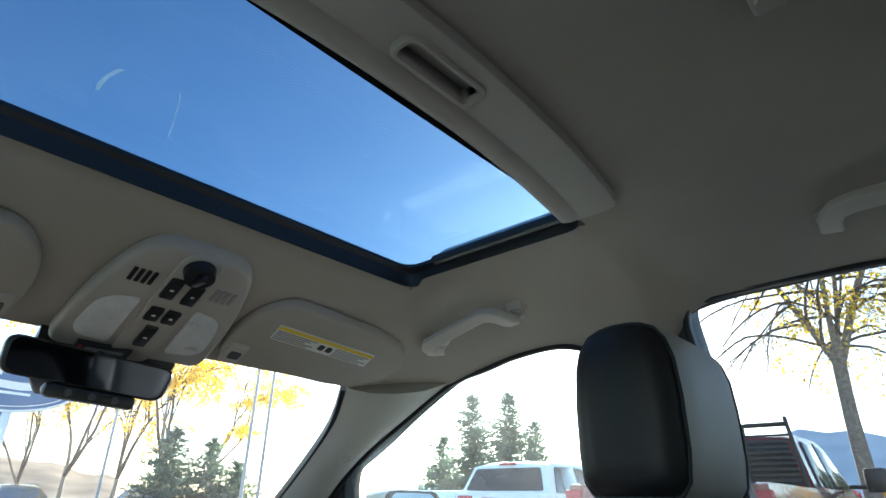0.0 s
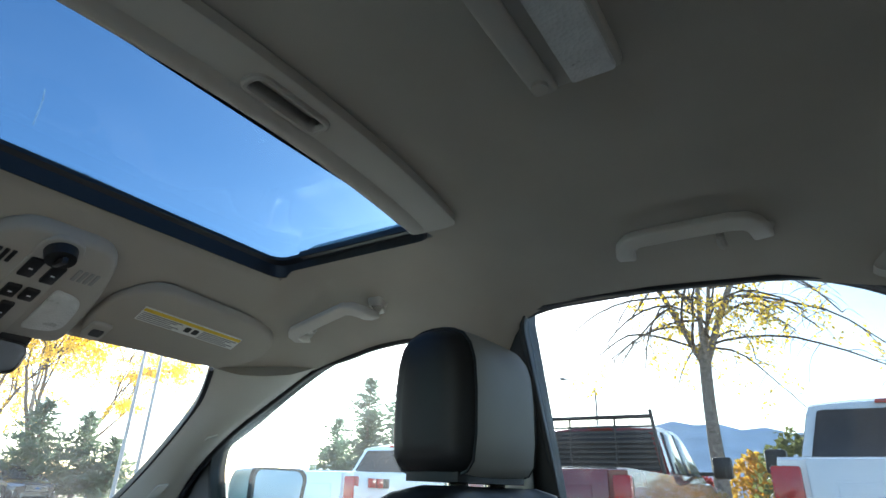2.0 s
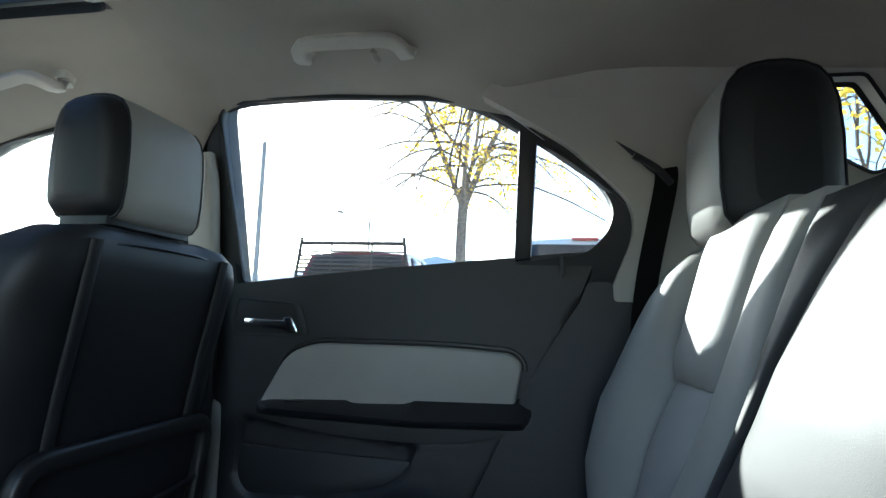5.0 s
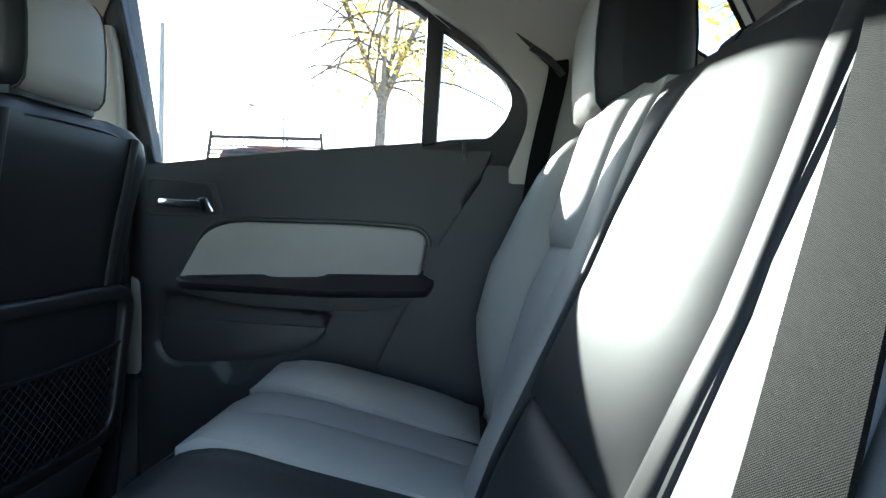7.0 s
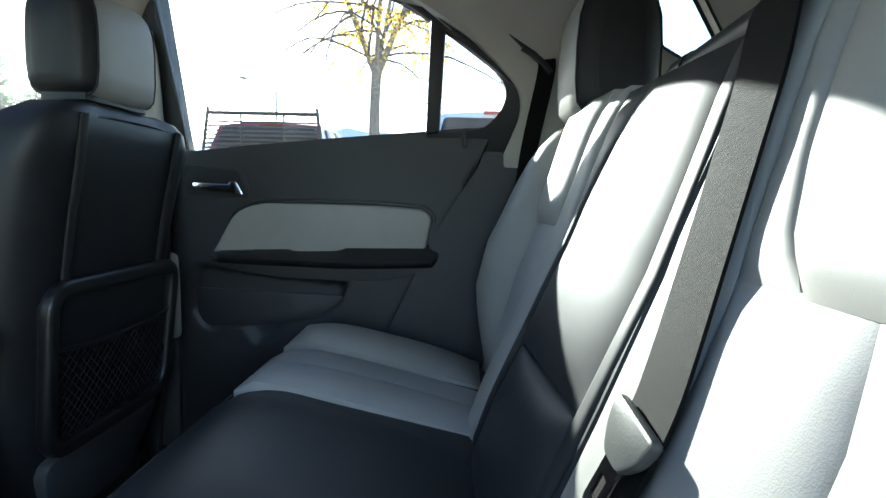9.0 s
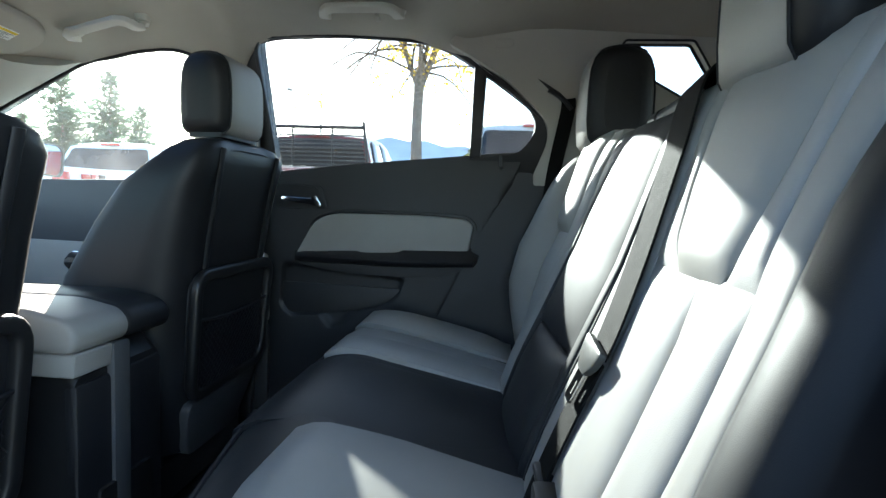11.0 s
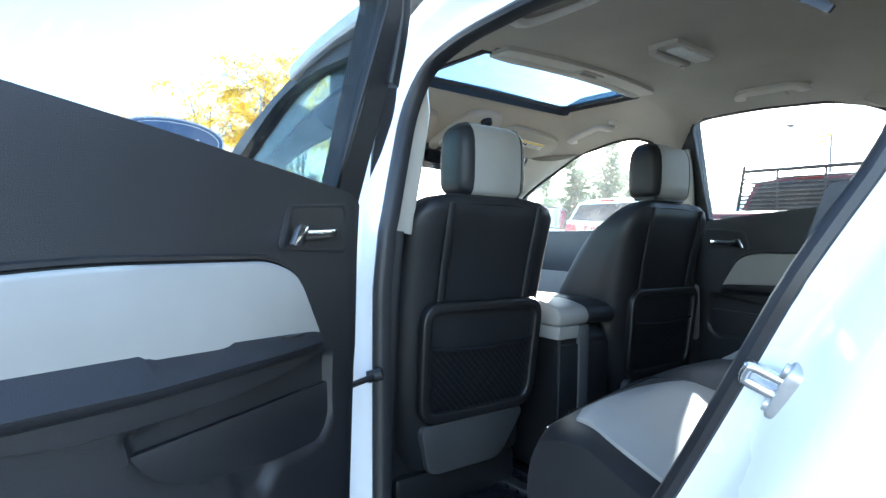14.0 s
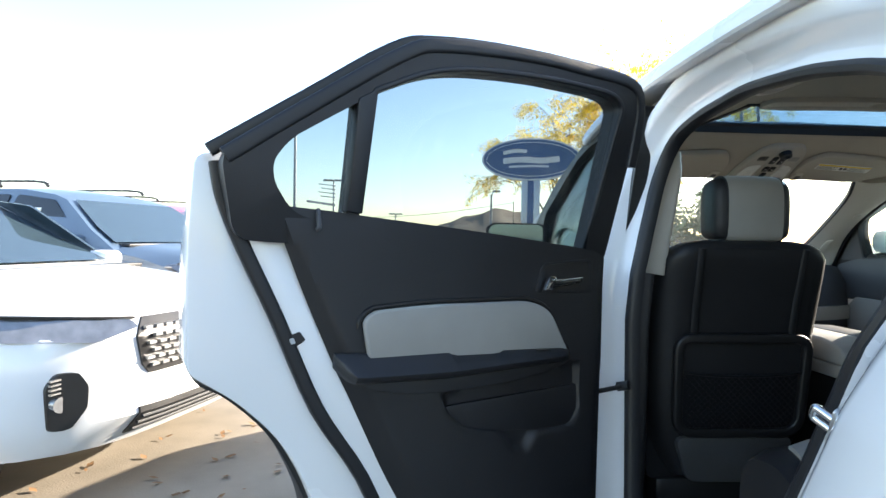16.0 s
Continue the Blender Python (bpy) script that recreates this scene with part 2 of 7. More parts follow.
def parent_world(ob):
    m = ob.matrix_basis.copy()
    while ob.parent is not None:
        m = ob.parent.matrix_basis @ ob.matrix_parent_inverse @ m
        ob = ob.parent
    return m


part = link


def tfm(bm, m):
    bmesh.ops.transform(bm, matrix=m, verts=bm.verts)
    return bm


def bevel(bm, w, seg=2, angle=30):
    if w <= 0:
        return bm
    bmesh.ops.recalc_face_normals(bm, faces=bm.faces)
    es = [e for e in bm.edges if len(e.link_faces) == 2 and e.calc_face_angle(0) > radians(angle)]
    bmesh.ops.bevel(bm, geom=es, offset=w, offset_type="OFFSET", segments=seg, profile=0.5, affect="EDGES", clamp_overlap=True)
    return bm


def box(lo, hi, w=0.0, seg=2):
    bm = bmesh.new()
    bmesh.ops.create_cube(bm, size=1)
    for v in bm.verts:
        v.co = Vector([lo[i] + (v.co[i] + 0.5) * (hi[i] - lo[i]) for i in range(3)])
    return bevel(bm, w, seg)


def rounded(pts, r, n=4):
    """A closed outline with its corners rounded by r."""
    out = []
    k = len(pts)
    for i in range(k):
        p, a, b = Vector(pts[i]), Vector(pts[i - 1]), Vector(pts[(i + 1) % k])
        rr = r[i] if isinstance(r, (list, tuple)) else r
        d1, d2 = (a - p), (b - p)
        l = min(rr, d1.length * 0.48, d2.length * 0.48)
        if l < 1e-5:
            out.append(tuple(p))
            continue
        s, e = p + d1.normalized() * l, p + d2.normalized() * l
        for j in range(n + 1):
            t = j / n
            out.append(tuple(s * (1 - t) ** 2 + p * 2 * t * (1 - t) + e * t * t))
    return out


def plate(outline, f0, f1, holes=(), w=0.0, seg=2):
    """A flat solid: the outline (a, b) mapped by f0 and f1 to its two faces, with holes through it."""
    bm = bmesh.new()
    loops = [outline, *holes]
    vs_all, es_all = [], []
    for lp in loops:
        vs = [bm.verts.new((a, b, 0)) for a, b in lp]
        es = [bm.edges.new((vs[i], vs[(i + 1) % len(vs)])) for i in range(len(vs))]
        vs_all.append(vs)
        es_all += es
    if holes:
        bmesh.ops.triangle_fill(bm, use_beauty=True, use_dissolve=False, edges=es_all)
    else:
        bm.faces.new(vs_all[0])
    faces = list(bm.faces)
    flat = {v: (v.co.x, v.co.y) for v in bm.verts}
    second = {v: bm.verts.new(f1(*flat[v])) for v in list(flat)}
    for f in faces:
        bm.faces.new([second[v] for v in reversed(f.verts)])
    for vs in vs_all:
        for i in range(len(vs)):
            a, b = vs[i], vs[(i + 1) % len(vs)]
            bm.faces.new((a, b, second[b], second[a]))
    for v, (a, b) in flat.items():
        v.co = f0(a, b)
    if w:
        bevel(bm, w, seg, 50)
    return bm


def loft(rings, closed=True, caps=True, loop=False):
    """Skin between rings of equally many points."""
    bm = bmesh.new()
    rows = [[bm.verts.new(p) for p in r] for r in rings]
    n = len(rows[0])
    pairs = list(zip(rows, rows[1:])) + ([(rows[-1], rows[0])] if loop else [])
    for a, b in pairs:
        for i in range(n if closed else n - 1):
            j = (i + 1) % n
            bm.faces.new((a[i], a[j], b[j], b[i]))
    if caps and closed and not loop:
        bm.faces.new(rows[0][::-1])
        bm.faces.new(rows[-1])
    return bm


def sweep(path, section, up=(0, 0, 1), loop=False, scale=None):
    """Carry a section (side, up) along a path of points."""
    path = [Vector(p) for p in path]
    rings = []
    n = len(path)
    for i, p in enumerate(path):
        a = path[(i - 1) % n] if (loop or i > 0) else p
        b = path[(i + 1) % n] if (loop or i < n - 1) else p
        d = (b - a).normalized()
        u = Vector(up)
        s = d.cross(u)
        if s.length < 1e-4:
            s = d.cross(Vector((1, 0, 0)))
        s.normalize()
        u2 = s.cross(d)
        k = scale[i] if scale else 1.0
        rings.append([p + s * x * k + u2 * y * k for x, y in section])
    return loft(rings, loop=loop)


def circle(r, n=10):
    return [(r * math.cos(2 * math.pi * i / n), r * math.sin(2 * math.pi * i / n)) for i in range(n)]


def rrect(a, b, r, n=3):
    return rounded([(-a, -b), (a, -b), (a, b), (-a, b)], r, n)


def curve(pts, n=6):
    """Catmull-Rom through the points."""
    pts = [Vector(p) for p in pts]
    out = []
    for i in range(len(pts) - 1):
        p0, p1, p2, p3 = pts[max(i - 1, 0)], pts[i], pts[i + 1], pts[min(i + 2, len(pts) - 1)]
        for j in range(n):
            t = j / n
            out.append(0.5 * ((2 * p1) + (p2 - p0) * t + (2 * p0 - 5 * p1 + 4 * p2 - p3) * t * t + (3 * p1 - p0 - 3 * p2 + p3) * t ** 3))
    out.append(pts[-1])
    return out


def join(*bms):
    """Put several bmeshes of one part together."""
    me = bpy.data.meshes.new("tmp")
    base = bmesh.new()
    for b in bms:
        b.to_mesh(me)
        b.free()
        base.from_mesh(me)
        me.clear_geometry()
    bpy.data.meshes.remove(me)
    return base


def cyl(p, q, r, n=12, r2=None):
    p, q = Vector(p), Vector(q)
    d = (q - p).normalized()
    s = d.orthogonal().normalized()
    u = d.cross(s)
    r2 = r if r2 is None else r2
    return loft([[p + s * x + u * y for x, y in circle(r, n)], [q + s * x + u * y for x, y in circle(r2, n)]])


def lerp(a, b, t):
    return a + (b - a) * t


def interp(x, table):
    """Linear look-up in ((x, y), ...)."""
    if x <= table[0][0]:
        return table[0][1]
    for (x0, y0), (x1, y1) in zip(table, table[1:]):
        if x <= x1:
            return y0 + (y1 - y0) * (x - x0) / (x1 - x0)
    return table[-1][1]
M_SMEAR = leafmat("white_dust_smear", (0.72, 0.73, 0.74), 0.2)

# ================= the white car: shell =================
ROOF = ((-1.75, 1.48), (-1.3, 1.56), (-0.9, 1.58), (-0.3, 1.585), (0.40, 1.585), (0.455, 1.562), (0.50, 1.537), (0.71, 1.440))
DROP = ((0.0, 0.0), (0.40, 0.004), (0.45, 0.012), (0.50, 0.030), (0.56, 0.042), (0.62, 0.056), (0.66, 0.085))
WIDE = ((-1.75, 0.54), (-1.2, 0.60), (-0.6, 0.645), (0.25, 0.645), (0.45, 0.625), (0.71, 0.50))


def roof_z(x, y):
    return interp(y, ROOF) - interp(abs(x), DROP)


HX, HY0, HY1 = 0.366, 0.095, 0.441  # the sunroof's opening in the headliner
# where the headliner's edge meets the door openings: y, half width, height
RIM_R = ((-1.75, 0.54, 1.42), (-1.2, 0.60, 1.515), (-0.75, 0.60, 1.535), (-0.64, 0.606, 1.530), (-0.58, 0.612, 1.515), (-0.53, 0.640, 1.488), (-0.48, 0.654, 1.486), (-0.42, 0.657, 1.515), (-0.36, 0.659, 1.529), (-0.17, 0.661, 1.539), (0.035, 0.661, 1.536), (0.072, 0.658, 1.520), (0.102, 0.656, 1.476), (0.124, 0.660, 1.425), (0.148, 0.664, 1.395), (0.17, 0.662, 1.400), (0.20, 0.650, 1.435), (0.235, 0.634, 1.476), (0.28, 0.625, 1.494), (0.33, 0.620, 1.497), (0.40, 0.618, 1.492), (0.48, 0.618, 1.476), (0.57, 0.618, 1.453), (0.71, 0.600, 1.430))
RIM_L = ((-1.75, 0.54, 1.42), (-1.2, 0.60, 1.50), (-0.92, 0.615, 1.43), (-0.83, 0.628, 1.430), (-0.715, 0.634, 1.465), (-0.557, 0.636, 1.496), (-0.354, 0.636, 1.515), (-0.163, 0.638, 1.497), (-0.09, 0.642, 1.462), (-0.04, 0.652, 1.415), (0.01, 0.657, 1.395), (0.05, 0.654, 1.405), (0.09, 0.642, 1.445), (0.14, 0.632, 1.482), (0.20, 0.625, 1.496), (0.33, 0.620, 1.497), (0.40, 0.618, 1.492), (0.48, 0.618, 1.476), (0.57, 0.618, 1.453), (0.71, 0.600, 1.430))


def rim_at(x, y):
    rim = RIM_R if x > 0 else RIM_L
    return interp(y, [(a, b) for a, b, c in rim]), interp(y, [(a, c) for a, b, c in rim])


def liner_z(x, y):
    """Height of the headliner: level in the middle, curling down to the door openings."""
    xe, ze = rim_at(x, y)
    top = interp(y, ROOF)
    fall = max(0.0, top - ze)
    u = max(0.0, min(1.0, (abs(x) - 0.25) / (xe - 0.25)))
    return top - fall * u ** (2.6 + 22 * max(0.0, fall - 0.10))


def roof_sheet(z_of, wide, hole, xs, ys, thick):
    bm = bmesh.new()
    low, high = {}, {}
    for j, y in enumerate(ys):
        for i, u in enumerate(xs):
            x = u if abs(u) <= hole[0] + 1e-6 else math.copysign(hole[0] + (abs(u) - hole[0]) / (0.645 - hole[0]) * (wide(u, y) - hole[0]), u)
            z = z_of(x, y)
            low[i, j] = bm.verts.new((x, y, z))
            high[i, j] = bm.verts.new((x, y, z + thick))
    cells = set()
    for j in range(len(ys) - 1):
        for i in range(len(xs) - 1):
            cx, cy = (xs[i] + xs[i + 1]) / 2, (ys[j] + ys[j + 1]) / 2
            if not (abs(cx) < hole[0] and hole[1] < cy < hole[2]):
                cells.add((i, j))
    for i, j in cells:
        a = [(i, j), (i + 1, j), (i + 1, j + 1), (i, j + 1)]
        bm.faces.new([low[k] for k in a])
        bm.faces.new([high[k] for k in reversed(a)])
        for (di, dj), p, q in (((0, -1), 0, 1), ((1, 0), 1, 2), ((0, 1), 2, 3), ((-1, 0), 3, 0)):
            if (i + di, j + dj) not in cells:
                bm.faces.new((low[a[p]], high[a[p]], high[a[q]], low[a[q]]))
    loose = [v for v in bm.verts if not v.link_faces]
    bmesh.ops.delete(bm, geom=loose, context="VERTS")
    return bm


def steps(a, b, n):
    return [a + (b - a) * i / n for i in range(n + 1)]


def roof_half(x, y):
    return interp(y, WIDE)


xs = sorted({round(v, 4) for v in (steps(-0.645, -HX, 9) + steps(-HX, HX, 8) + steps(HX, 0.645, 9))})
ys = sorted({round(v, 4) for v in (steps(-1.75, HY0, 22) + steps(HY0, HY1, 5) + steps(HY1, 0.71, 9))})
xs_in = sorted({round(v, 4) for v in (steps(-0.645, -HX, 14) + steps(-HX, HX, 8) + steps(HX, 0.645, 14))})
ys_in = sorted({round(v, 4) for v in (steps(-1.75, -0.2, 20) + steps(-0.2, HY0, 14) + steps(HY0, HY1, 16) + steps(HY1, 0.71, 12))})
headliner = link("ceiling", roof_sheet(liner_z, lambda x, y: rim_at(x, y)[0], (HX, HY0, HY1), xs_in, ys_in, 0.012), M_LINER, angle=70)
tagged(headliner, "warm grey cloth headliner of the car with a sunroof opening", "headliner", kind="structure")

# outer roof skin, with the sunroof's opening
outer = link("roof_panel", roof_sheet(lambda x, y: roof_z(x, y) + 0.030 - 0.01 * abs(x) + 0.31 * max(0.0, abs(x) - 0.50), roof_half, (HX + 0.012, HY0 - 0.03, HY1 + 0.012), [v * (1 if abs(v) > HX + 0.001 else (HX + 0.012) / HX) for v in xs], [v if not abs(v - HY0) < 1e-3 and not abs(v - HY1) < 1e-3 else (HY0 - 0.03 if abs(v - HY0) < 1e-3 else HY1 + 0.012) for v in ys], 0.02), M_WHITE)
tagged(outer, "white painted steel roof of the car", "car roof", kind="structure")

# black rim that lines the sunroof's opening, and its glass
sunroof = thing("sunroof", (0, 0.26, 1.60), "tinted glass sunroof with a black rubber rim in the car roof", "sunroof")
ring_o = rounded([(-HX, HY0), (HX, HY0), (HX, HY1), (-HX, HY1)], 0.03, 5)
ring_i = rounded([(-HX + 0.018, HY0), (HX - 0.018, HY0), (HX - 0.018, HY1 - 0.010), (-HX + 0.018, HY1 - 0.010)], 0.03, 5)
bm = loft([[(x, y, 1.578 - (0.012 if y > 0.415 else 0)) for x, y in ring_o], [(x * 1.002, y + 0.002, 1.600) for x, y in ring_o], [(x, y, 1.600) for x, y in ring_i], [(x, y, 1.594) for x, y in ring_i], [(lerp(x, X, 0.6), lerp(y, Y, 0.6), 1.588) for (x, y), (X, Y) in zip(ring_i, ring_o)], [(lerp(x, X, 0.75), lerp(y, Y, 0.75), 1.576 - (0.010 if Y > 0.415 else 0)) for (x, y), (X, Y) in zip(ring_i, ring_o)]], loop=True)
part("rim", bm, M_RUBBER, sunroof, "black moulded rim")
bm = sweep([(HX - 0.028, y, 1.590) for y in (0.06, 0.2, 0.36)], rrect(0.006, 0.006, 0.002))
part("guide_rail", bm, M_BLACK_P, sunroof)
bm = sweep([(-HX + 0.028, y, 1.590) for y in (0.06, 0.2, 0.36)], rrect(0.006, 0.006, 0.002))
part("guide_rail", bm, M_BLACK_P, sunroof)
ob = part("pane", plate(rounded([(-0.365, -0.02), (0.365, -0.02), (0.365, 0.45), (-0.365, 0.45)], 0.04), lambda a, b: (a, b, 1.6005), lambda a, b: (a, b, 1.6045)), M_SUNGLASS, sunroof)

# dust on the outside of the glass
rng_ = random.Random(3)
specks = bmesh.new()
for _ in range(170):
    x, y, r = rng_.uniform(-0.33, 0.34), rng_.uniform(0.1, 0.44), rng_.uniform(0.0003, 0.0010)
    if rng_.random() < 0.55:
        x = rng_.uniform(0.08, 0.34)
    specks.faces.new([specks.verts.new((x + r * a, y + r * b, 1.6058)) for a, b in ((-1, -0.4), (0.3, -1), (1, 0.3), (-0.2, 1))])
for line, w in ((((-0.190, 0.345), (-0.191, 0.330), (-0.190, 0.314), (-0.187, 0.300), (-0.184, 0.293)), 0.0022), (((-0.103, 0.372), (-0.112, 0.340), (-0.122, 0.305), (-0.130, 0.284)), 0.0007), (((-0.130, 0.284), (-0.148, 0.284), (-0.168, 0.288)), 0.0006)):
    for (x0, y0), (x1, y1) in zip(line, line[1:]):
        specks.faces.new([specks.verts.new(p) for p in ((x0 - w, y0, 1.6058), (x0 + w, y0, 1.6058), (x1 + w, y1, 1.6058), (x1 - w, y1, 1.6058))])
part("dust_specks", specks, M_SMEAR, sunroof)["kind"] = "stuff"

# sunshade panel with its finger cup; its long edges bow a little
def bow(x):
    return -0.030 * (1 - (x / 0.332) ** 2)


cup_o = rounded([(-0.056, 0.044), (0.050, 0.044), (0.050, 0.080), (-0.056, 0.080)], 0.016, 5)
cup_i = rounded([(-0.047, 0.052), (0.041, 0.052), (0.041, 0.072), (-0.047, 0.072)], 0.006, 5)
sheet = [(x, 0.029) for x in steps(-0.318, 0.318, 16)] + [(0.328, 0.034), (0.332, 0.044), (0.332, 0.104)] + [(x, 0.104) for x in steps(0.32, -0.32, 16)] + [(-0.332, 0.104), (-0.332, 0.044), (-0.328, 0.034)]
panel = plate(sheet, lambda a, b: (a, b + bow(a), 1.5725), lambda a, b: (a, b + bow(a), 1.590), holes=[cup_i], w=0.002)
shade = part("shade", panel, M_BEIGE, sunroof, "beige sliding sunshade panel pushed back")
lip = []
for i in range(25):
    u = -1 + 2 * i / 24
    k = 1 - max(0, abs(u) - 0.86) / 0.14 * 0.65
    lip.append([(0.326 * u, 0.093 + bow(0.326 * u) + dy, 1.5745 + dz * k) for dy, dz in ((-0.016, 0.003), (-0.010, -0.004), (-0.002, -0.0085), (0.006, -0.010), (0.013, -0.0085), (0.018, -0.003), (0.019, 0.004), (0.019, 0.016), (-0.016, 0.016))])
part("lip", loft(lip), M_BEIGE, shade)
part("finger_cup_rim", loft([[(x, y + bow(x), z) for x, y in [(lerp(a, c, f), lerp(b, d, f)) for (a, b), (c, d) in zip(cup_o, cup_i)]] for f, z in ((0.0, 1.5730), (0.10, 1.5690), (0.35, 1.5675), (0.75, 1.5680), (1.0, 1.5725), (1.0, 1.5870))], caps=False), M_BEIGE_L, shade)
# dark grey floor: the shadow inside the beige cup is put into its colour
part("finger_cup", plate(cup_i, lambda a, b: (a, b + bow(a), 1.5855), lambda a, b: (a, b + bow(a), 1.5885)), M_DARK_G, shade, "cup floor with its shadow painted dark")

# dome lamp on the headliner
dome = thing("dome_lamp", (0.05, -0.235, 1.585), "rear dome lamp with frosted lens and beige housing", "ceiling lamp")
part("housing", box((-0.065, -0.280, 1.572), (0.112, -0.195, 1.592), 0.006), M_BEIGE, dome)
part("lens", box((-0.040, -0.275, 1.566), (0.106, -0.232, 1.575), 0.004), M_LENS, dome, "frosted clear lens")
part("switch_bar", sweep([(-0.06, -0.208, 1.567), (0.0, -0.208, 1.565), (0.10, -0.208, 1.567)], rrect(0.012, 0.006, 0.005)), M_BEIGE_L, dome)
part("button", cyl((0.085, -0.208, 1.572), (0.085, -0.208, 1.556), 0.008), M_BEIGE, dome)


def grab_handle(y0, y1, x, z, fall=0.0, flip=1):
    """A bar that bends outwards at both ends into feet on the headliner; it drops by fall from y0 to y1."""
    g = thing("grab_handle", (x * flip, (y0 + y1) / 2, z), "beige plastic grab handle fixed to the headliner above a door", "grab handle", "grab handles")
    d = 1 if y1 > y0 else -1
    foot = ((0.066, 0.0, 0.030), (0.060, 0.0, 0.010), (0.050, 0.001, -0.003), (0.034, 0.002, -0.006), (0.017, 0.006, -0.004), (0.006, 0.016, -0.001), (0.001, 0.034, 0.0))
    path = [Vector((x + a, y0 + q * d, z + h)) for a, q, h in foot] + [Vector((x, (y0 + y1) / 2, z - fall / 2))] + [Vector((x + a, y1 - q * d, z - fall + h)) for a, q, h in reversed(foot)]
    k = len(path) - 1
    part("bar", sweep([(p.x * flip, p.y, p.z) for p in path], rrect(0.0115, 0.0080, 0.004, 4), up=(0.55 * flip, 0, 1), scale=[1.25 - 0.25 * math.sin(math.pi * i / k) for i in range(k + 1)]), M_HANDLE, g)
    for yy, drop in ((y0, 0.0), (y1, fall)):
        c = Vector(((x + 0.060) * flip, yy, z - drop + 0.020))
        part("mount", loft([[c + Vector((a * w, b * w, h)) for a, b in rrect(0.015, 0.017, 0.010, 4)] for w, h in ((1.1, 0.020), (1.0, 0.004), (0.85, -0.004))]), M_HANDLE, g)
    return g


g = grab_handle(-0.166, -0.352, 0.459, 1.553)
part("coat_hook", sweep(curve([(0.500, -0.300, 1.574), (0.492, -0.300, 1.552), (0.488, -0.300, 1.543), (0.497, -0.301, 1.536), (0.506, -0.301, 1.541)], 4), circle(0.0060, 8)), M_BEIGE, g)
grab_handle(0.322, 0.502, 0.455, 1.522, 0.028)
grab_handle(-0.166, -0.352, 0.459, 1.553, 0.0, -1)

# overhead console between the visors
over = thing("overhead_console", (0, 0.58, 1.50), "beige overhead console with map lamps, switches and a round sunroof knob", "overhead console")
oc = rounded([(-0.085, 0.485), (0.085, 0.485), (0.122, 0.60), (0.130, 0.712), (-0.130, 0.712), (-0.122, 0.60)], [0.05, 0.05, 0.05, 0.03, 0.03, 0.05], 6)
part("housing", plate(oc, lambda a, b: (0.022 + 0.90 * a, b, roof_z(0, b) - 0.020), lambda a, b: (0.022 + 0.90 * a, b, roof_z(0, b) + 0.004), w=0.008, seg=3), M_BEIGE_L, over)


def on_oc(a, b, d):
    return (0.022 + 0.90 * a, b, roof_z(0, b) - 0.020 - d)


ins = rounded([(-0.032, 0.485), (0.032, 0.485), (0.034, 0.715), (-0.034, 0.715)], 0.026, 6)
part("switch_panel", plate(ins, lambda a, b: on_oc(a, b, 0.004), lambda a, b: on_oc(a, b, -0.004), w=0.002), M_BEIGE_L, over)
n = Vector((0, -0.1, -1)).normalized()
kb = Vector(on_oc(0, 0.508, 0.003))
part("sunroof_knob", join(cyl(kb, kb + Vector((0, -0.006, -0.014)), 0.022, 24, 0.020), box(kb + Vector((-0.004, -0.022, -0.022)), kb + Vector((0.004, 0.010, -0.012)), 0.002)), M_BLACK_P, over, "black round sunroof knob")
for cx, cy, sx_, sy_ in ((-0.017, 0.550, 0.011, 0.019), (0.018, 0.553, 0.011, 0.019), (-0.014, 0.604, 0.011, 0.013), (0.014, 0.604, 0.011, 0.013), (0.0, 0.652, 0.010, 0.022)):
    part("switch", plate(rounded([(cx - sx_, cy - sy_), (cx + sx_, cy - sy_), (cx + sx_, cy + sy_), (cx - sx_, cy + sy_)], 0.003), lambda a, b: on_oc(a, b, 0.007), lambda a, b: on_oc(a, b, 0.0), w=0.0015), M_BLACK_P, over, "black rocker switch")
    part("icon", plate([(cx - 0.003, cy - 0.0012), (cx + 0.003, cy - 0.0012), (cx + 0.003, cy + 0.0012), (cx - 0.003, cy + 0.0012)], lambda a, b: on_oc(a, b, 0.0078), lambda a, b: on_oc(a, b, 0.006)), M_WHITEINK, over)
for s in (-1, 1):
    ll = rounded([(s * 0.044, 0.585), (s * 0.098, 0.595), (s * 0.110, 0.676), (s * 0.046, 0.682)], [0.008, 0.03, 0.03, 0.008], 5)
    part("map_lamp", plate(ll, lambda a, b: on_oc(a, b, 0.004), lambda a, b: on_oc(a, b, -0.004), w=0.002), M_LENS, over, "clear map lamp lens")
    for k in range(4):
        part("vent_slot", plate([(s * (0.047 + 0.010 * k), 0.535), (s * (0.053 + 0.010 * k), 0.535), (s * (0.053 + 0.010 * k), 0.558), (s * (0.047 + 0.010 * k), 0.558)], lambda a, b: on_oc(a, b, 0.0012), lambda a, b: on_oc(a, b, -0.003)), M_BLACK_P if s < 0 else M_GREYINK, over)
part("airbag_notice", plate([(-0.085, 0.690), (0.000, 0.690), (0.000, 0.708), (-0.085, 0.708)], lambda a, b: on_oc(a, b, 0.0055), lambda a, b: on_oc(a, b, -0.002)), M_BLACK_P, over, "black airbag notice strip")
part("notice_print", plate([(-0.070, 0.696), (-0.010, 0.696), (-0.010, 0.702), (-0.070, 0.702)], lambda a, b: on_oc(a, b, 0.0062), lambda a, b: on_oc(a, b, 0.003)), M_GREYINK, over)
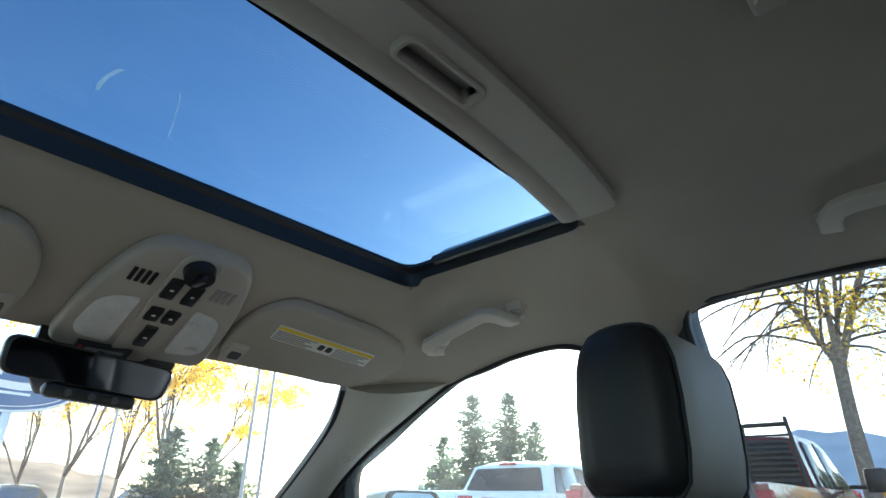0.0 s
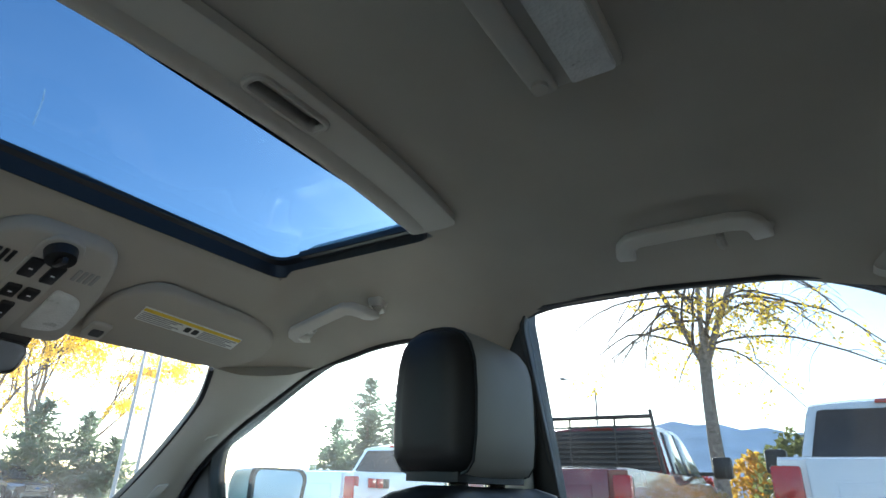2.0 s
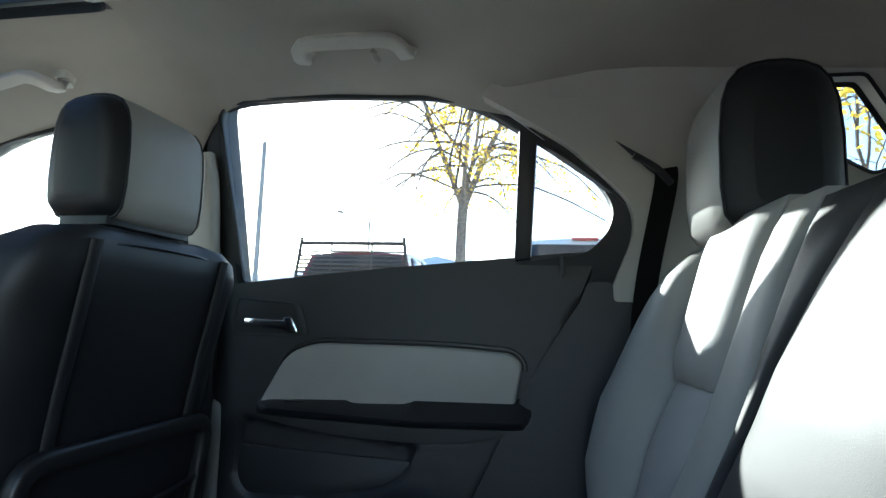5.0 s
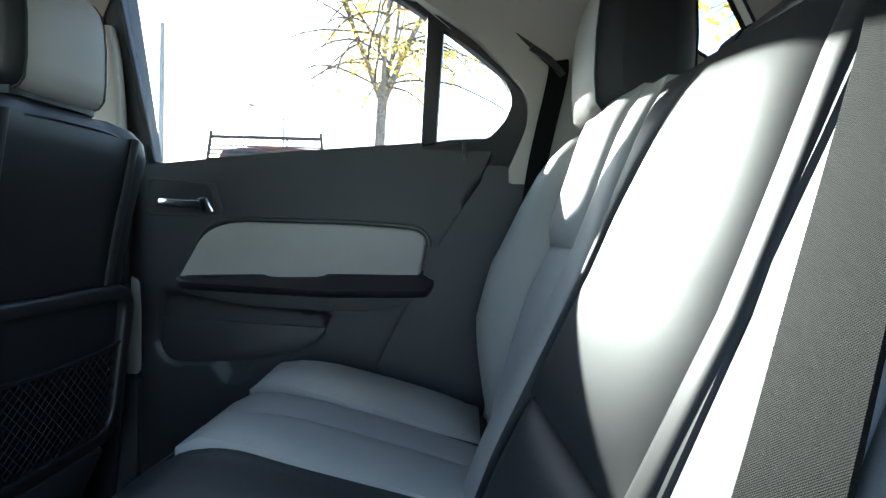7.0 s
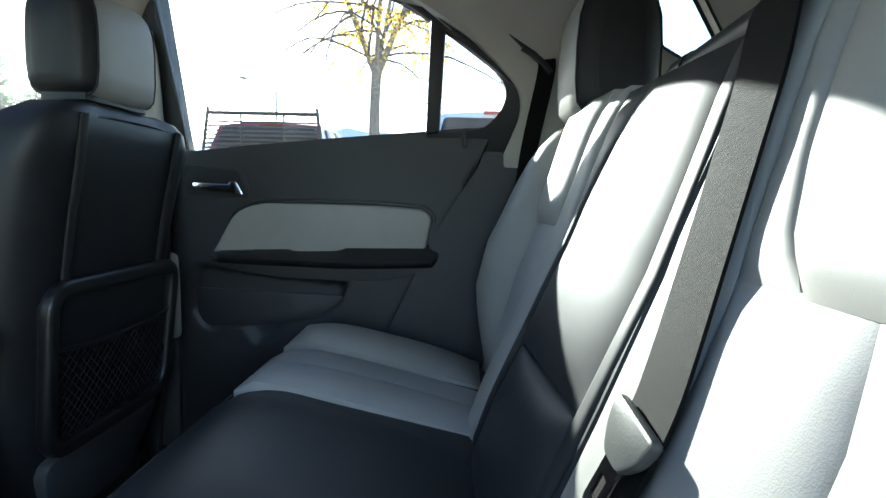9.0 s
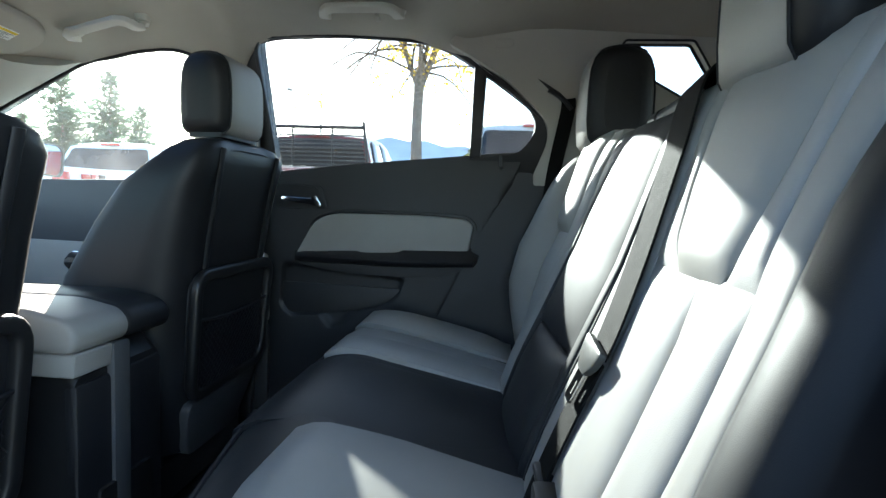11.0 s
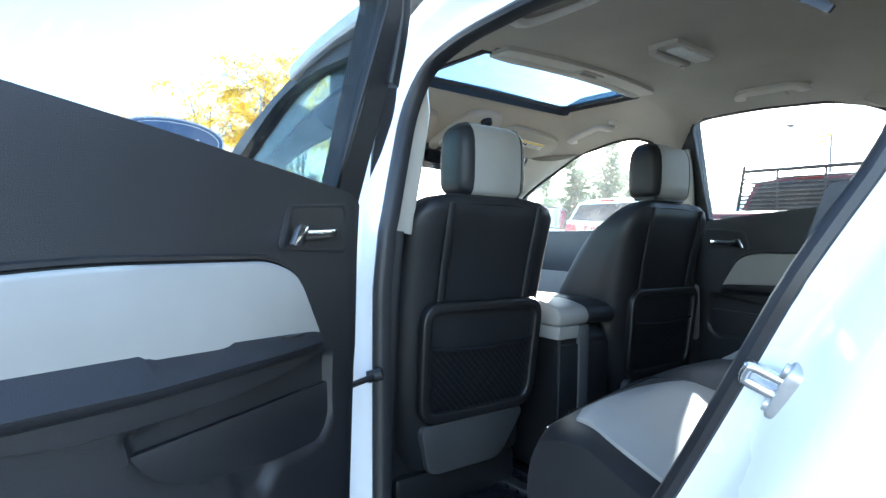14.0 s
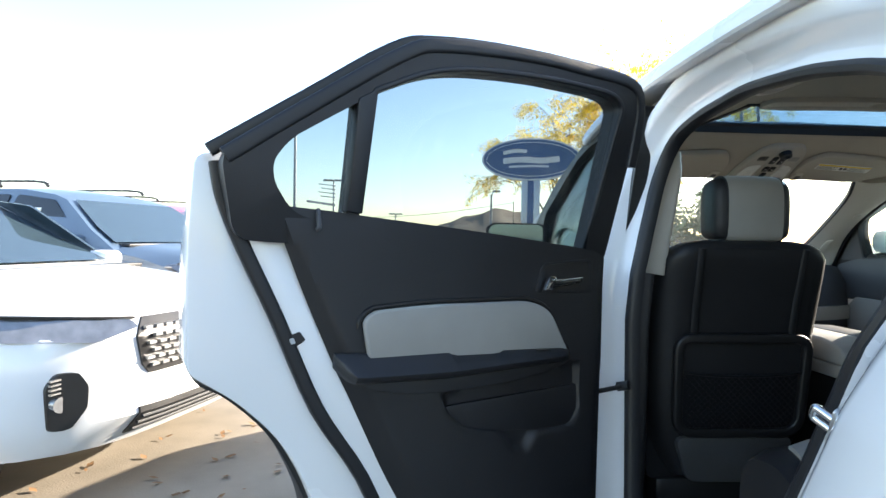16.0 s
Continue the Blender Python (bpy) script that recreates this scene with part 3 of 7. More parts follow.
part("notice_mark", plate([(-0.080, 0.694), (-0.074, 0.694), (-0.074, 0.704), (-0.080, 0.704)], lambda a, b: on_oc(a, b, 0.0064), lambda a, b: on_oc(a, b, 0.003)), M_REDPLASTIC, over)


# sun visors
def visor(s):
    v = thing("sun_visor", (0.3 * s, 0.6, 1.47), "beige sun visor folded up" + (" with a yellow warning label" if s > 0 else ""), "sun visor", "sun visors")
    ol = rounded([(s * 0.145, 0.575), (s * 0.185, 0.522), (s * 0.40, 0.532), (s * 0.472, 0.552), (s * 0.494, 0.602), (s * 0.474, 0.650), (s * 0.40, 0.684), (s * 0.150, 0.680), (s * 0.140, 0.63)], [0.03, 0.04, 0.05, 0.03, 0.03, 0.03, 0.04, 0.02, 0.02], 6)
    zv = lambda a, b: interp(b, ((0.45, 1.548), (0.74, 1.419))) - 0.003 - 0.03 * (abs(a) - 0.14)
    part("board", plate(ol, lambda a, b: (a, b, zv(a, b) - 0.006), lambda a, b: (a, b, zv(a, b) + 0.014), w=0.006, seg=3), M_LINER, v)
    part("pivot_clip", plate(rounded([(s * 0.150, 0.632), (s * 0.185, 0.632), (s * 0.185, 0.675), (s * 0.150, 0.675)], 0.008), lambda a, b: (a, b, zv(a, b) - 0.012), lambda a, b: (a, b, zv(a, b) - 0.004), w=0.003), M_BEIGE_L, v)
    part("clip_slot", plate(rounded([(s * 0.158, 0.645), (s * 0.178, 0.645), (s * 0.178, 0.662), (s * 0.158, 0.662)], 0.004), lambda a, b: (a, b, zv(a, b) - 0.0135), lambda a, b: (a, b, zv(a, b) - 0.010)), M_DARK_G, v)
    if s > 0:
        q = [(0.196, 0.567), (0.408, 0.575), (0.411, 0.609), (0.199, 0.601)]
        part("warning_label", plate(q, lambda a, b: (a, b, zv(a, b) - 0.0075), lambda a, b: (a, b, zv(a, b) - 0.005)), M_LABEL, v, "white warning label with yellow headings")
        up = lambda a: 0.0377 * (a - 0.196)
        on = lambda d: (lambda a, b: (a, b + up(a), zv(a, b + up(a)) - d))
        part("label_heading", plate([(0.1975, 0.5685), (0.4065, 0.5685), (0.4065, 0.5755), (0.1975, 0.5755)], on(0.0083), on(0.007)), M_YELLOW, v)
        for a0, a1 in ((0.200, 0.280), (0.325, 0.404)):
            for k in range(5):
                yk = 0.5785 + 0.0044 * k
                part("label_line", plate([(a0, yk), (a1 - 0.010 * (k % 3), yk), (a1 - 0.010 * (k % 3), yk + 0.0018), (a0, yk + 0.0018)], on(0.0083), on(0.007)), M_GREYINK, v)
        for k in (0.290, 0.307):
            part("label_pictogram", plate(rounded([(k, 0.581), (k + 0.012, 0.581), (k + 0.012, 0.593), (k, 0.593)], 0.003), on(0.0086), on(0.007)), M_INK, v)


visor(1)
visor(-1)

# rear-view mirror
mirror = thing("rear_view_mirror", (-0.01, 0.70, 1.40), "black rear-view mirror hanging at the windshield", "car mirror")
mc = Vector((-0.022, 0.665, 1.384))
turn = Matrix.Translation(mc) @ pose(0, 0, 0, 9, 3, -3).to_3x3().to_4x4()
mo = rounded([(-0.116, -0.025), (0.092, -0.028), (0.103, 0.022), (-0.120, 0.027)], 0.018, 5)
part("shell", tfm(loft([[(x * 0.9, 0.03, z * 0.8) for x, z in mo], [(x, 0.018, z) for x, z in mo], [(x, 0.0, z) for x, z in mo], [(x * 0.97, -0.003, z * 0.93) for x, z in mo]]), turn), M_BLACK_P, mirror)
part("mirror_glass", tfm(plate([(x * 0.95, z * 0.88) for x, z in mo], lambda a, b: (a, -0.0045, b), lambda a, b: (a, -0.002, b)), turn), M_DIM, mirror, "reflecting mirror glass")
for k in (-0.03, 0.0, 0.03):
    part("button", tfm(cyl((k, -0.006, -0.036), (k, 0.004, -0.036), 0.005), turn), M_DARK_G, mirror)
part("button_bar", tfm(box((-0.06, -0.003, -0.046), (0.06, 0.02, -0.026), 0.008), turn), M_BLACK_P, mirror)
part("stem", cyl(mc + Vector((0, 0.02, 0.02)), (0, 0.80, 1.425), 0.012), M_BLACK_P, mirror)
part("sensor_shroud", loft([[(x, 0.705, 1.44 + z) for x, z in rrect(0.10, 0.012, 0.008)], [(x, 0.74, 1.405 + z) for x, z in rrect(0.10, 0.02, 0.01)], [(x, 0.83, 1.375 + z) for x, z in rrect(0.06, 0.01, 0.006)]]), M_BLACK_P, mirror)

# windshield and its pillars
WS = [((0.0, 0.785, 1.425), (0.0, 1.62, 1.045)), ((0.30, 0.765, 1.435), (0.42, 1.56, 1.05)), ((0.50, 0.745, 1.44), (0.72, 1.40, 1.06))]


def ws_row(t):
    r = [Vector(a).lerp(Vector(b), t) for a, b in WS]
    left = [Vector((-p.x, p.y, p.z)) for p in reversed(r[1:])]
    return left + r


rows = [ws_row(i / 6) for i in range(7)]
bm = loft([r + [p + Vector((0, 0.003, 0.005)) for p in reversed(r)] for r in rows])
ws = link("windshield", bm, M_GLASS)
tagged(ws, "clear curved windshield of the car", "windshield", kind="structure")
ws.visible_shadow = False
for s in (1, -1):
    inner = curve([(0.455, 0.715, 1.438), (0.530, 0.850, 1.376), (0.572, 1.010, 1.286), (0.602, 1.180, 1.188), (0.612, 1.340, 1.090)], 5)
    side = curve([(0.613, 0.570, 1.455), (0.628, 0.705, 1.398), (0.655, 0.900, 1.312), (0.683, 1.060, 1.208), (0.708, 1.165, 1.085)], 5)
    rings = []
    for a, b in zip(inner, side):
        mid = a.lerp(b, 0.5) + Vector((0.0, 0.0, -0.018))
        out1, out2 = b + Vector((0.045, 0.035, 0.03)), a + Vector((0.06, 0.03, 0.045))
        rings.append([Vector((p.x * s, p.y, p.z)) for p in (a, a.lerp(mid, 0.5) + Vector((0, 0, -0.006)), mid, mid.lerp(b, 0.5) + Vector((0, 0, -0.006)), b, out1, out2)])
    ap = link("pillar_front_" + ("right" if s > 0 else "left"), loft(rings), M_BEIGE)
    tagged(ap, "beige trimmed windshield pillar of the car", "car pillar", kind="structure")
    seal = sweep([Vector(((p.x + 0.010) * s, p.y, p.z - 0.001)) for p in curve([(0.618, 0.22, 1.468), (0.615, 0.30, 1.494), (0.612, 0.40, 1.489), (0.612, 0.48, 1.473), *side[::5], side[-1]], 4)], rrect(0.005, 0.005, 0.003))
    part("weatherstrip", seal, M_RUBBER, ap)
    edge = sweep([Vector(((p.x + 0.004) * s, p.y + 0.012, p.z + 0.004)) for p in inner], rrect(0.006, 0.010, 0.003))
    part("windshield_seal", edge, M_RUBBER, ap)
    off, thin = ((0.075, 0.05), (0.035, 0.02)) if s > 0 else ((0.03, 0.032), (0.022, 0.014))
    outer_skin = sweep([Vector(((p.x + off[0]) * s, p.y + 0.03, p.z + off[1])) for p in curve([(0.60, 0.1, 1.56), (0.60, 0.45, 1.54), (0.60, 0.75, 1.43), (0.68, 1.05, 1.28), (0.77, 1.45, 1.06)], 5)], rrect(thin[0], thin[1], 0.013))
    part("outer_skin", outer_skin, M_WHITE, ap, "white painted outer skin")
    # speaker cover and airbag mark on the trim: u along the pillar, v from the glass to the door
    def on_pillar(u, v, lift=0.0):
        i = min(len(inner) - 2, int(u * (len(inner) - 1)))
        f = u * (len(inner) - 1) - i
        a, b = inner[i].lerp(inner[i + 1], f), side[i].lerp(side[i + 1], f)
        c = a.lerp(b, v) + Vector((0, 0, -0.018 * (1 - abs(2 * v - 1)) - 0.006 * (1 - abs(4 * (v % 0.5) - 1)) - 0.001))
        n_ = (b - a).cross(inner[i + 1] - inner[i]).normalized()
        c += n_ * lift * (-1 if n_.z > 0 else 1)
        return (c.x * s, c.y, c.z)

    cover = rounded([(0.70, 0.40), (0.82, 0.40), (0.82, 0.62), (0.70, 0.62)], 0.03, 3)
    part("tweeter_cover", plate(cover, lambda u, v: on_pillar(u, v, 0.004), lambda u, v: on_pillar(u, v, -0.004), w=0.001), M_BEIGE, ap)
    part("airbag_mark", plate(rounded([(0.415, 0.50), (0.435, 0.50), (0.435, 0.66), (0.415, 0.66)], 0.008, 3), lambda u, v: on_pillar(u, v, 0.0035), lambda u, v: on_pillar(u, v, -0.002)), M_BEIGE_L, ap)

# dashboard and steering wheel
dash = thing("dashboard", (0, 1.2, 0.9), "dark grey dashboard below the windshield", "dashboard")
sec = [(0.98, 0.62), (0.95, 0.80), (0.97, 1.02), (1.03, 1.085), (1.12, 1.105), (1.27, 1.108), (1.40, 1.075), (1.60, 1.03), (1.62, 0.62)]
part("top_pad", loft([[(x, y + 0.10 * (abs(x) / 0.7) ** 4, z - 0.012 * (abs(x) / 0.7) ** 2) for y, z in sec] for x in steps(-0.725, 0.725, 14)]), M_DARK_G, dash)
part("instrument_hood", loft([[(-0.56 + 0.02 * i, 0.94 + 0.01 * k, 1.0 + 0.06 * math.sin(math.pi * i / 18) * (1 - 0.2 * k)) for i in range(19)] + [(-0.20, 0.94 + 0.01 * k, 0.95), (-0.56, 0.94 + 0.01 * k, 0.95)] for k in range(5)]), M_BLACK_P, dash)
part("trim_strip", loft([[(x, 0.940 + 0.10 * (abs(x) / 0.7) ** 4, 0.90), (x, 0.940 + 0.10 * (abs(x) / 0.7) ** 4, 0.84), (x, 0.975 + 0.10 * (abs(x) / 0.7) ** 4, 0.84), (x, 0.975 + 0.10 * (abs(x) / 0.7) ** 4, 0.90)] for x in steps(-0.2, 0.72, 8)]), M_BEIGE, dash, "beige trim strip")
wheel = thing("steering_wheel", (-0.385, 0.72, 0.98), "black leather steering wheel with silver spokes", "steering wheel")
wm = Matrix.Translation((-0.385, 0.72, 0.985)) @ pose(0, 0, 0, 65, 0, 0).to_3x3().to_4x4()
part("rim", tfm(sweep([(0.185 * math.cos(a), 0.185 * math.sin(a), 0) for a in steps(0, 2 * math.pi, 32)[:-1]], circle(0.016, 8), loop=True), wm), M_BLACK_L, wheel)
part("hub", tfm(loft([[(x, y, z) for x, y in rrect(0.07, 0.055, 0.03)] for z in (-0.02, 0.02)]), wm), M_BLACK_P, wheel)
for a in (0, 180, 270):
    part("spoke", tfm(box((0.06, -0.018, -0.008), (0.18, 0.018, 0.008), 0.004), wm @ Matrix.Rotation(radians(a), 4, "Z")), M_STEEL, wheel)
part("column", cyl((-0.385, 0.74, 0.975), (-0.385, 1.0, 0.87), 0.045), M_BLACK_P, wheel)


# ---- the sides: body, openings, pillars ----
def side_x(z):
    return interp(z, ((0.40, 0.742), (1.05, 0.748), (1.25, 0.705), (1.47, 0.645), (1.6, 0.60)))


OPEN = [(-0.06, 0.44), (-0.05, 0.93), (-0.05, 1.15), (-0.03, 1.36), (-0.06, 1.445), (-0.163, 1.482), (-0.354, 1.500), (-0.557, 1.478), (-0.715, 1.440), (-0.830, 1.390), (-0.896, 1.312), (-0.890, 1.205), (-0.822, 1.078), (-0.773, 0.975), (-0.702, 0.83), (-0.632, 0.70), (-0.562, 0.55), (-0.512, 0.44)]
OPEN = rounded(OPEN, 0.05, 3)
OPEN_R = rounded([(0.02, 0.44), (0.075, 0.93), (0.085, 1.15), (0.125, 1.44), (0.105, 1.528), (0.03, 1.545), (-0.163, 1.550), (-0.386, 1.540), (-0.480, 1.508), (-0.628, 1.408), (-0.745, 1.320), (-0.768, 1.255), (-0.735, 1.165), (-0.675, 1.03), (-0.60, 0.86), (-0.51, 0.71), (-0.44, 0.55), (-0.40, 0.44)], 0.04, 3)


def grown(loop, d):
    """The loop pushed outwards by d."""
    k = len(loop)
    area = sum(loop[i][0] * loop[(i + 1) % k][1] - loop[(i + 1) % k][0] * loop[i][1] for i in range(k))
    out = []
    for i in range(k):
        a, b = Vector(loop[i - 1]), Vector(loop[(i + 1) % k])
        t = (b - a).normalized()
        nrm = Vector((t.y, -t.x)) * (1 if area > 0 else -1)
        out.append((loop[i][0] + nrm.x * d, loop[i][1] + nrm.y * d))
    return out


def away(loop, a, b):
    """Signed distance of a point from a closed outline; negative inside."""
    best, inside = 1e9, False
    k = len(loop)
    for i in range(k):
        (x0, y0), (x1, y1) = loop[i - 1], loop[i]
        dx, dy = x1 - x0, y1 - y0
        t = max(0.0, min(1.0, ((a - x0) * dx + (b - y0) * dy) / (dx * dx + dy * dy + 1e-12)))
        best = min(best, math.hypot(a - x0 - t * dx, b - y0 - t * dy))
        if (y0 > b) != (y1 > b) and a < x0 + (b - y0) * dx / dy:
            inside = not inside
    return -best if inside else best


def body_x(z):
    return interp(z, ((0.30, 0.86), (0.60, 0.905), (1.0, 0.92), (1.15, 0.895), (1.45, 0.70), (1.60, 0.62), (1.66, 0.5)))


def side_frame(s):
    tag = "right" if s > 0 else "left"
    skin_x = (lambda z: body_x(z) - (interp(z, ((0.3, 0.03), (0.6, 0.040), (1.0, 0.055), (1.15, 0.060), (1.45, -0.012), (1.55, -0.045), (1.6, -0.075), (1.66, -0.12))) if s < 0 else 0.0))
    mid_ = 0.45 if s > 0 else 0.42
    loop_ = OPEN_R if s > 0 else OPEN
    back_by = (lambda z: 0.0) if s > 0 else (lambda z: interp(z, ((1.0, -0.135), (1.25, -0.11), (1.42, 0.0))))
    # painted rebate round the rear door's opening: jamb, shoulder and outer skin
    hang = lambda y, d: (1.5 * max(0.0, d - 0.032) * min(1.0, max(0.0, (-0.42 - y) / 0.15))) if s < 0 else 0.0
    shells = []
    for d, fx in ((0.0, lambda z: side_x(z) - 0.01 + (0.046 * min(1.0, max(0.0, (z - 1.40) / 0.09)) if s > 0 else 0.0)), (0.004, lambda z: side_x(z) + 0.012), (0.030, lambda z: side_x(z) + 0.016), (0.045, lambda z: lerp(side_x(z), skin_x(z), mid_)), (0.060, lambda z: lerp(side_x(z), skin_x(z), 0.80)), (0.072, lambda z: skin_x(z)), (0.10, lambda z: skin_x(z))):
        shells.append([Vector(((fx(z) - (0.024 * min(1.0, max(0.0, (z - 1.49) / 0.05)) if d > 0.05 and s > 0 else 0.0)) * s, y - hang(y, d), z)) for y, z in grown(loop_, d)])
    fr = link("wall_" + tag, loft(shells, caps=False), M_WHITE, angle=60)
    tagged(fr, "white painted body side with the rear door opening", "car body", kind="structure")
    tuck = (lambda z: 0.046 * min(1.0, max(0.0, (z - 1.40) / 0.09))) if s > 0 else (lambda z: 0.0)
    bulb = [[Vector(((side_x(z) + dx + tuck(z)) * s, y, z)) for y, z in grown(loop_, d)] for d, dx in ((-0.008, -0.016), (-0.010, 0.004), (-0.004, 0.015), (0.005, 0.020), *(((0.030, 0.020), (0.034, 0.012)) if s > 0 else ((0.013, 0.017), (0.016, 0.010))), (0.005, 0.007), (0.002, -0.014))]
    part("weatherstrip", loft(bulb, caps=False, loop=True), M_RUBBER, fr, "black rubber door seal")
    # rear quarter: one skin from the opening back to the tail
    def quarter(a, b):
        return Vector((skin_x(b) * s, a, b))
    back = [(y - hang(y, 0.10), z) for y, z in grown(loop_, 0.10)]
    # order the rear arc from sill to roof
    arc = [p for p in back if p[0] < -0.30]
    arc = sorted(arc, key=lambda p: math.atan2(p[1] - 1.0, p[0] + 0.4) % (2 * math.pi))
    arc = [p for p in arc if p[1] > 0.40 and (s < 0 or p[1] < 1.26)]
    tail = [(-1.9, lerp(1.60 if s < 0 else 1.20, 0.42, i / (len(arc) - 1))) for i in range(len(arc))]
    rings = [[quarter(lerp(a[0], b[0], t), lerp(a[1], b[1], t)) for a, b in zip(arc, tail)] for t in steps(0, 1, 8)]
    part("quarter_skin", loft(rings, closed=False, caps=False), M_WHITE, fr, "white rear quarter panel")
    # roof gutter rail in white over both doors
    rail = [Vector(((0.680 - 0.02 * max(0, (y - 0.3))) * s, y, z)) for y, z in ((0.5, 1.548), (0.3, 1.580), (0.0, 1.602), (-0.35, 1.608), (-0.7, 1.598), (-1.1, 1.58), (-1.7, 1.54))]
    part("roof_rail_panel", sweep(curve(rail, 4), rounded([(-0.05, -0.020), (0.055, -0.032), (0.045, 0.02), (-0.06, 0.045)], 0.02, 3)), M_WHITE, fr)
    rack = [Vector((0.555 * s, y, z)) for y, z in ((0.15, 1.655), (0.05, 1.69), (-0.4, 1.70), (-1.0, 1.695), (-1.4, 1.66))]
    part("roof_rack_bar", sweep(curve(rack, 4), rrect(0.016, 0.011, 0.008)), M_BLACK_P, fr, "black roof rack bar")
    # centre pillar, trimmed inside
    px_ = 0.115 if s > 0 else 0.0
    up = [Vector(((side_x(z) - interp(z, ((1.10, 0.045), (1.33, 0.028), (1.44, 0.0), (1.54, -0.04), (1.60, -0.06)))) * s, y, z)) for y, z in ((0.012 + px_, 1.10), (0.006 + px_, 1.25), (0.006 + px_, 1.36), (0.012 + px_, 1.40), (0.016 + px_, 1.425))]
    part("pillar_upper_trim", sweep(curve(up, 4), rounded([(-0.045, -0.012 if s > 0 else -0.050), (0.016, -0.012 if s > 0 else -0.050), (0.012, 0.03), (-0.038, 0.03)], 0.012, 3), up=(s, 0, 0)), M_BEIGE, fr, "beige upper centre pillar trim")
    lo = [Vector(((side_x(z) - 0.040) * s, y, z)) for y, z in ((0.05 + px_, 0.42), (0.03 + px_, 0.70), (0.022 + px_, 0.95), (0.02 + px_, 1.10))]
    part("pillar_lower_trim", sweep(curve(lo, 4), rounded([(-0.060, -0.012), (0.060, -0.012), (0.052, 0.03), (-0.050, 0.03)], 0.012, 3), up=(s, 0, 0)), M_DARK, fr, "black lower centre pillar trim")
    part("door_sill", box((min(0.66 * s, 0.84 * s), -0.75, 0.36), (max(0.66 * s, 0.84 * s), 0.95, 0.445), 0.012), M_DARK, fr, "black plastic sill plate")
    # trim behind the rear door: beige above the belt line, charcoal below
    if s > 0:
        qt = rounded([(-0.466, 1.508), (-0.515, 1.553), (-1.10, 1.566), (-1.55, 1.50), (-1.70, 1.20), (-1.70, 1.05), (-0.80, 1.05), (-0.690, 1.148), (-0.712, 1.20), (-0.738, 1.27), (-0.732, 1.32), (-0.690, 1.362), (-0.620, 1.424), (-0.540, 1.470)], [0.01, 0.03, 0.05, 0.1, 0.05, 0.0, 0.0, 0.0, 0.05, 0.03, 0.03, 0.03, 0.03, 0.03], 4)
    else:
        qt = rounded([(-0.60, 1.492), (-0.62, 1.545), (-1.10, 1.560), (-1.55, 1.50), (-1.70, 1.20), (-1.70, 1.05), (-0.93, 1.05), (-0.875, 1.148), (-0.905, 1.205), (-0.915, 1.312), (-0.85, 1.40), (-0.73, 1.455)], [0.02, 0.03, 0.05, 0.1, 0.05, 0.0, 0.0, 0.0, 0.03, 0.03, 0.03, 0.03], 4)
    hole = rounded([(-0.90, 1.47), (-0.91, 1.516), (-1.080, 1.516), (-1.175, 1.390), (-1.105, 1.365)], 0.010, 3)
    qx = lambda z: interp(z, ((1.0, 0.715), (1.15, 0.69), (1.45, 0.615), (1.56, 0.575)))
    part("quarter_trim", plate(qt, lambda a, b: (s * qx(b), a, b), lambda a, b: (s * (qx(b) + 0.03), a, b), holes=[hole], w=0.0), M_BEIGE, fr, "beige rear quarter trim")
    part("quarter_glass", plate(grown(hole, 0.01), lambda a, b: (s * (qx(b) + 0.04), a, b), lambda a, b: (s * (qx(b) + 0.044), a, b)), M_TINT, fr, "tinted rear quarter window")
    part("quarter_glass_seal", loft([[(s * (qx(z) + k), y, z) for y, z in grown(hole, e)] for k, e in ((-0.001, -0.003), (-0.003, 0.002), (0.004, 0.004), (0.034, 0.004), (0.036, -0.006))], caps=False), M_RUBBER, fr)
    lt = rounded([(-0.715, 1.150), (-0.95, 1.150), (-1.7, 1.06), (-1.7, 0.45), (-0.40, 0.45), (-0.51, 0.71), (-0.60, 0.87), (-0.665, 1.03)], 0.01, 3)
    if s > 0:
        lt = rounded([(-0.702, 1.184), (-0.704, 1.150), (-0.95, 1.150), (-1.7, 1.06), (-1.7, 0.45), (-0.30, 0.45), (-0.405, 0.67), (-0.502, 0.885), (-0.558, 1.006), (-0.615, 1.10), (-0.648, 1.150), (-0.658, 1.184)], 0.008, 3)
    lt = [(y + back_by(z) * (y > -0.9), z) for y, z in lt]
    part("lower_quarter_trim", plate(lt, lambda a, b: (s * (qx(b) - 0.004 if b > 1.1 else 0.700), a, b), lambda a, b: (s * (0.712 if s > 0 else 0.738), a, b)), M_DARK, fr, "charcoal lower quarter trim")
    part("trim_clip_cover", plate(rounded([(-0.585, 1.497), (-0.635, 1.499), (-0.635, 1.520), (-0.585, 1.518)], 0.009), lambda a, b: (s * (qx(b) - 0.003), a, b), lambda a, b: (s * (qx(b) + 0.002), a, b), w=0.001), M_BEIGE, fr)
    part("belt_slot", plate(rounded([(-0.700, 1.426), (-0.760, 1.392), (-0.803, 1.354), (-0.797, 1.346), (-0.752, 1.380)], 0.003), lambda a, b: (s * (qx(b) - 0.004), a, b), lambda a, b: (s * (qx(b) + 0.002), a, b), w=0.003), M_DARK, fr, "dark belt guide slot")
    return fr


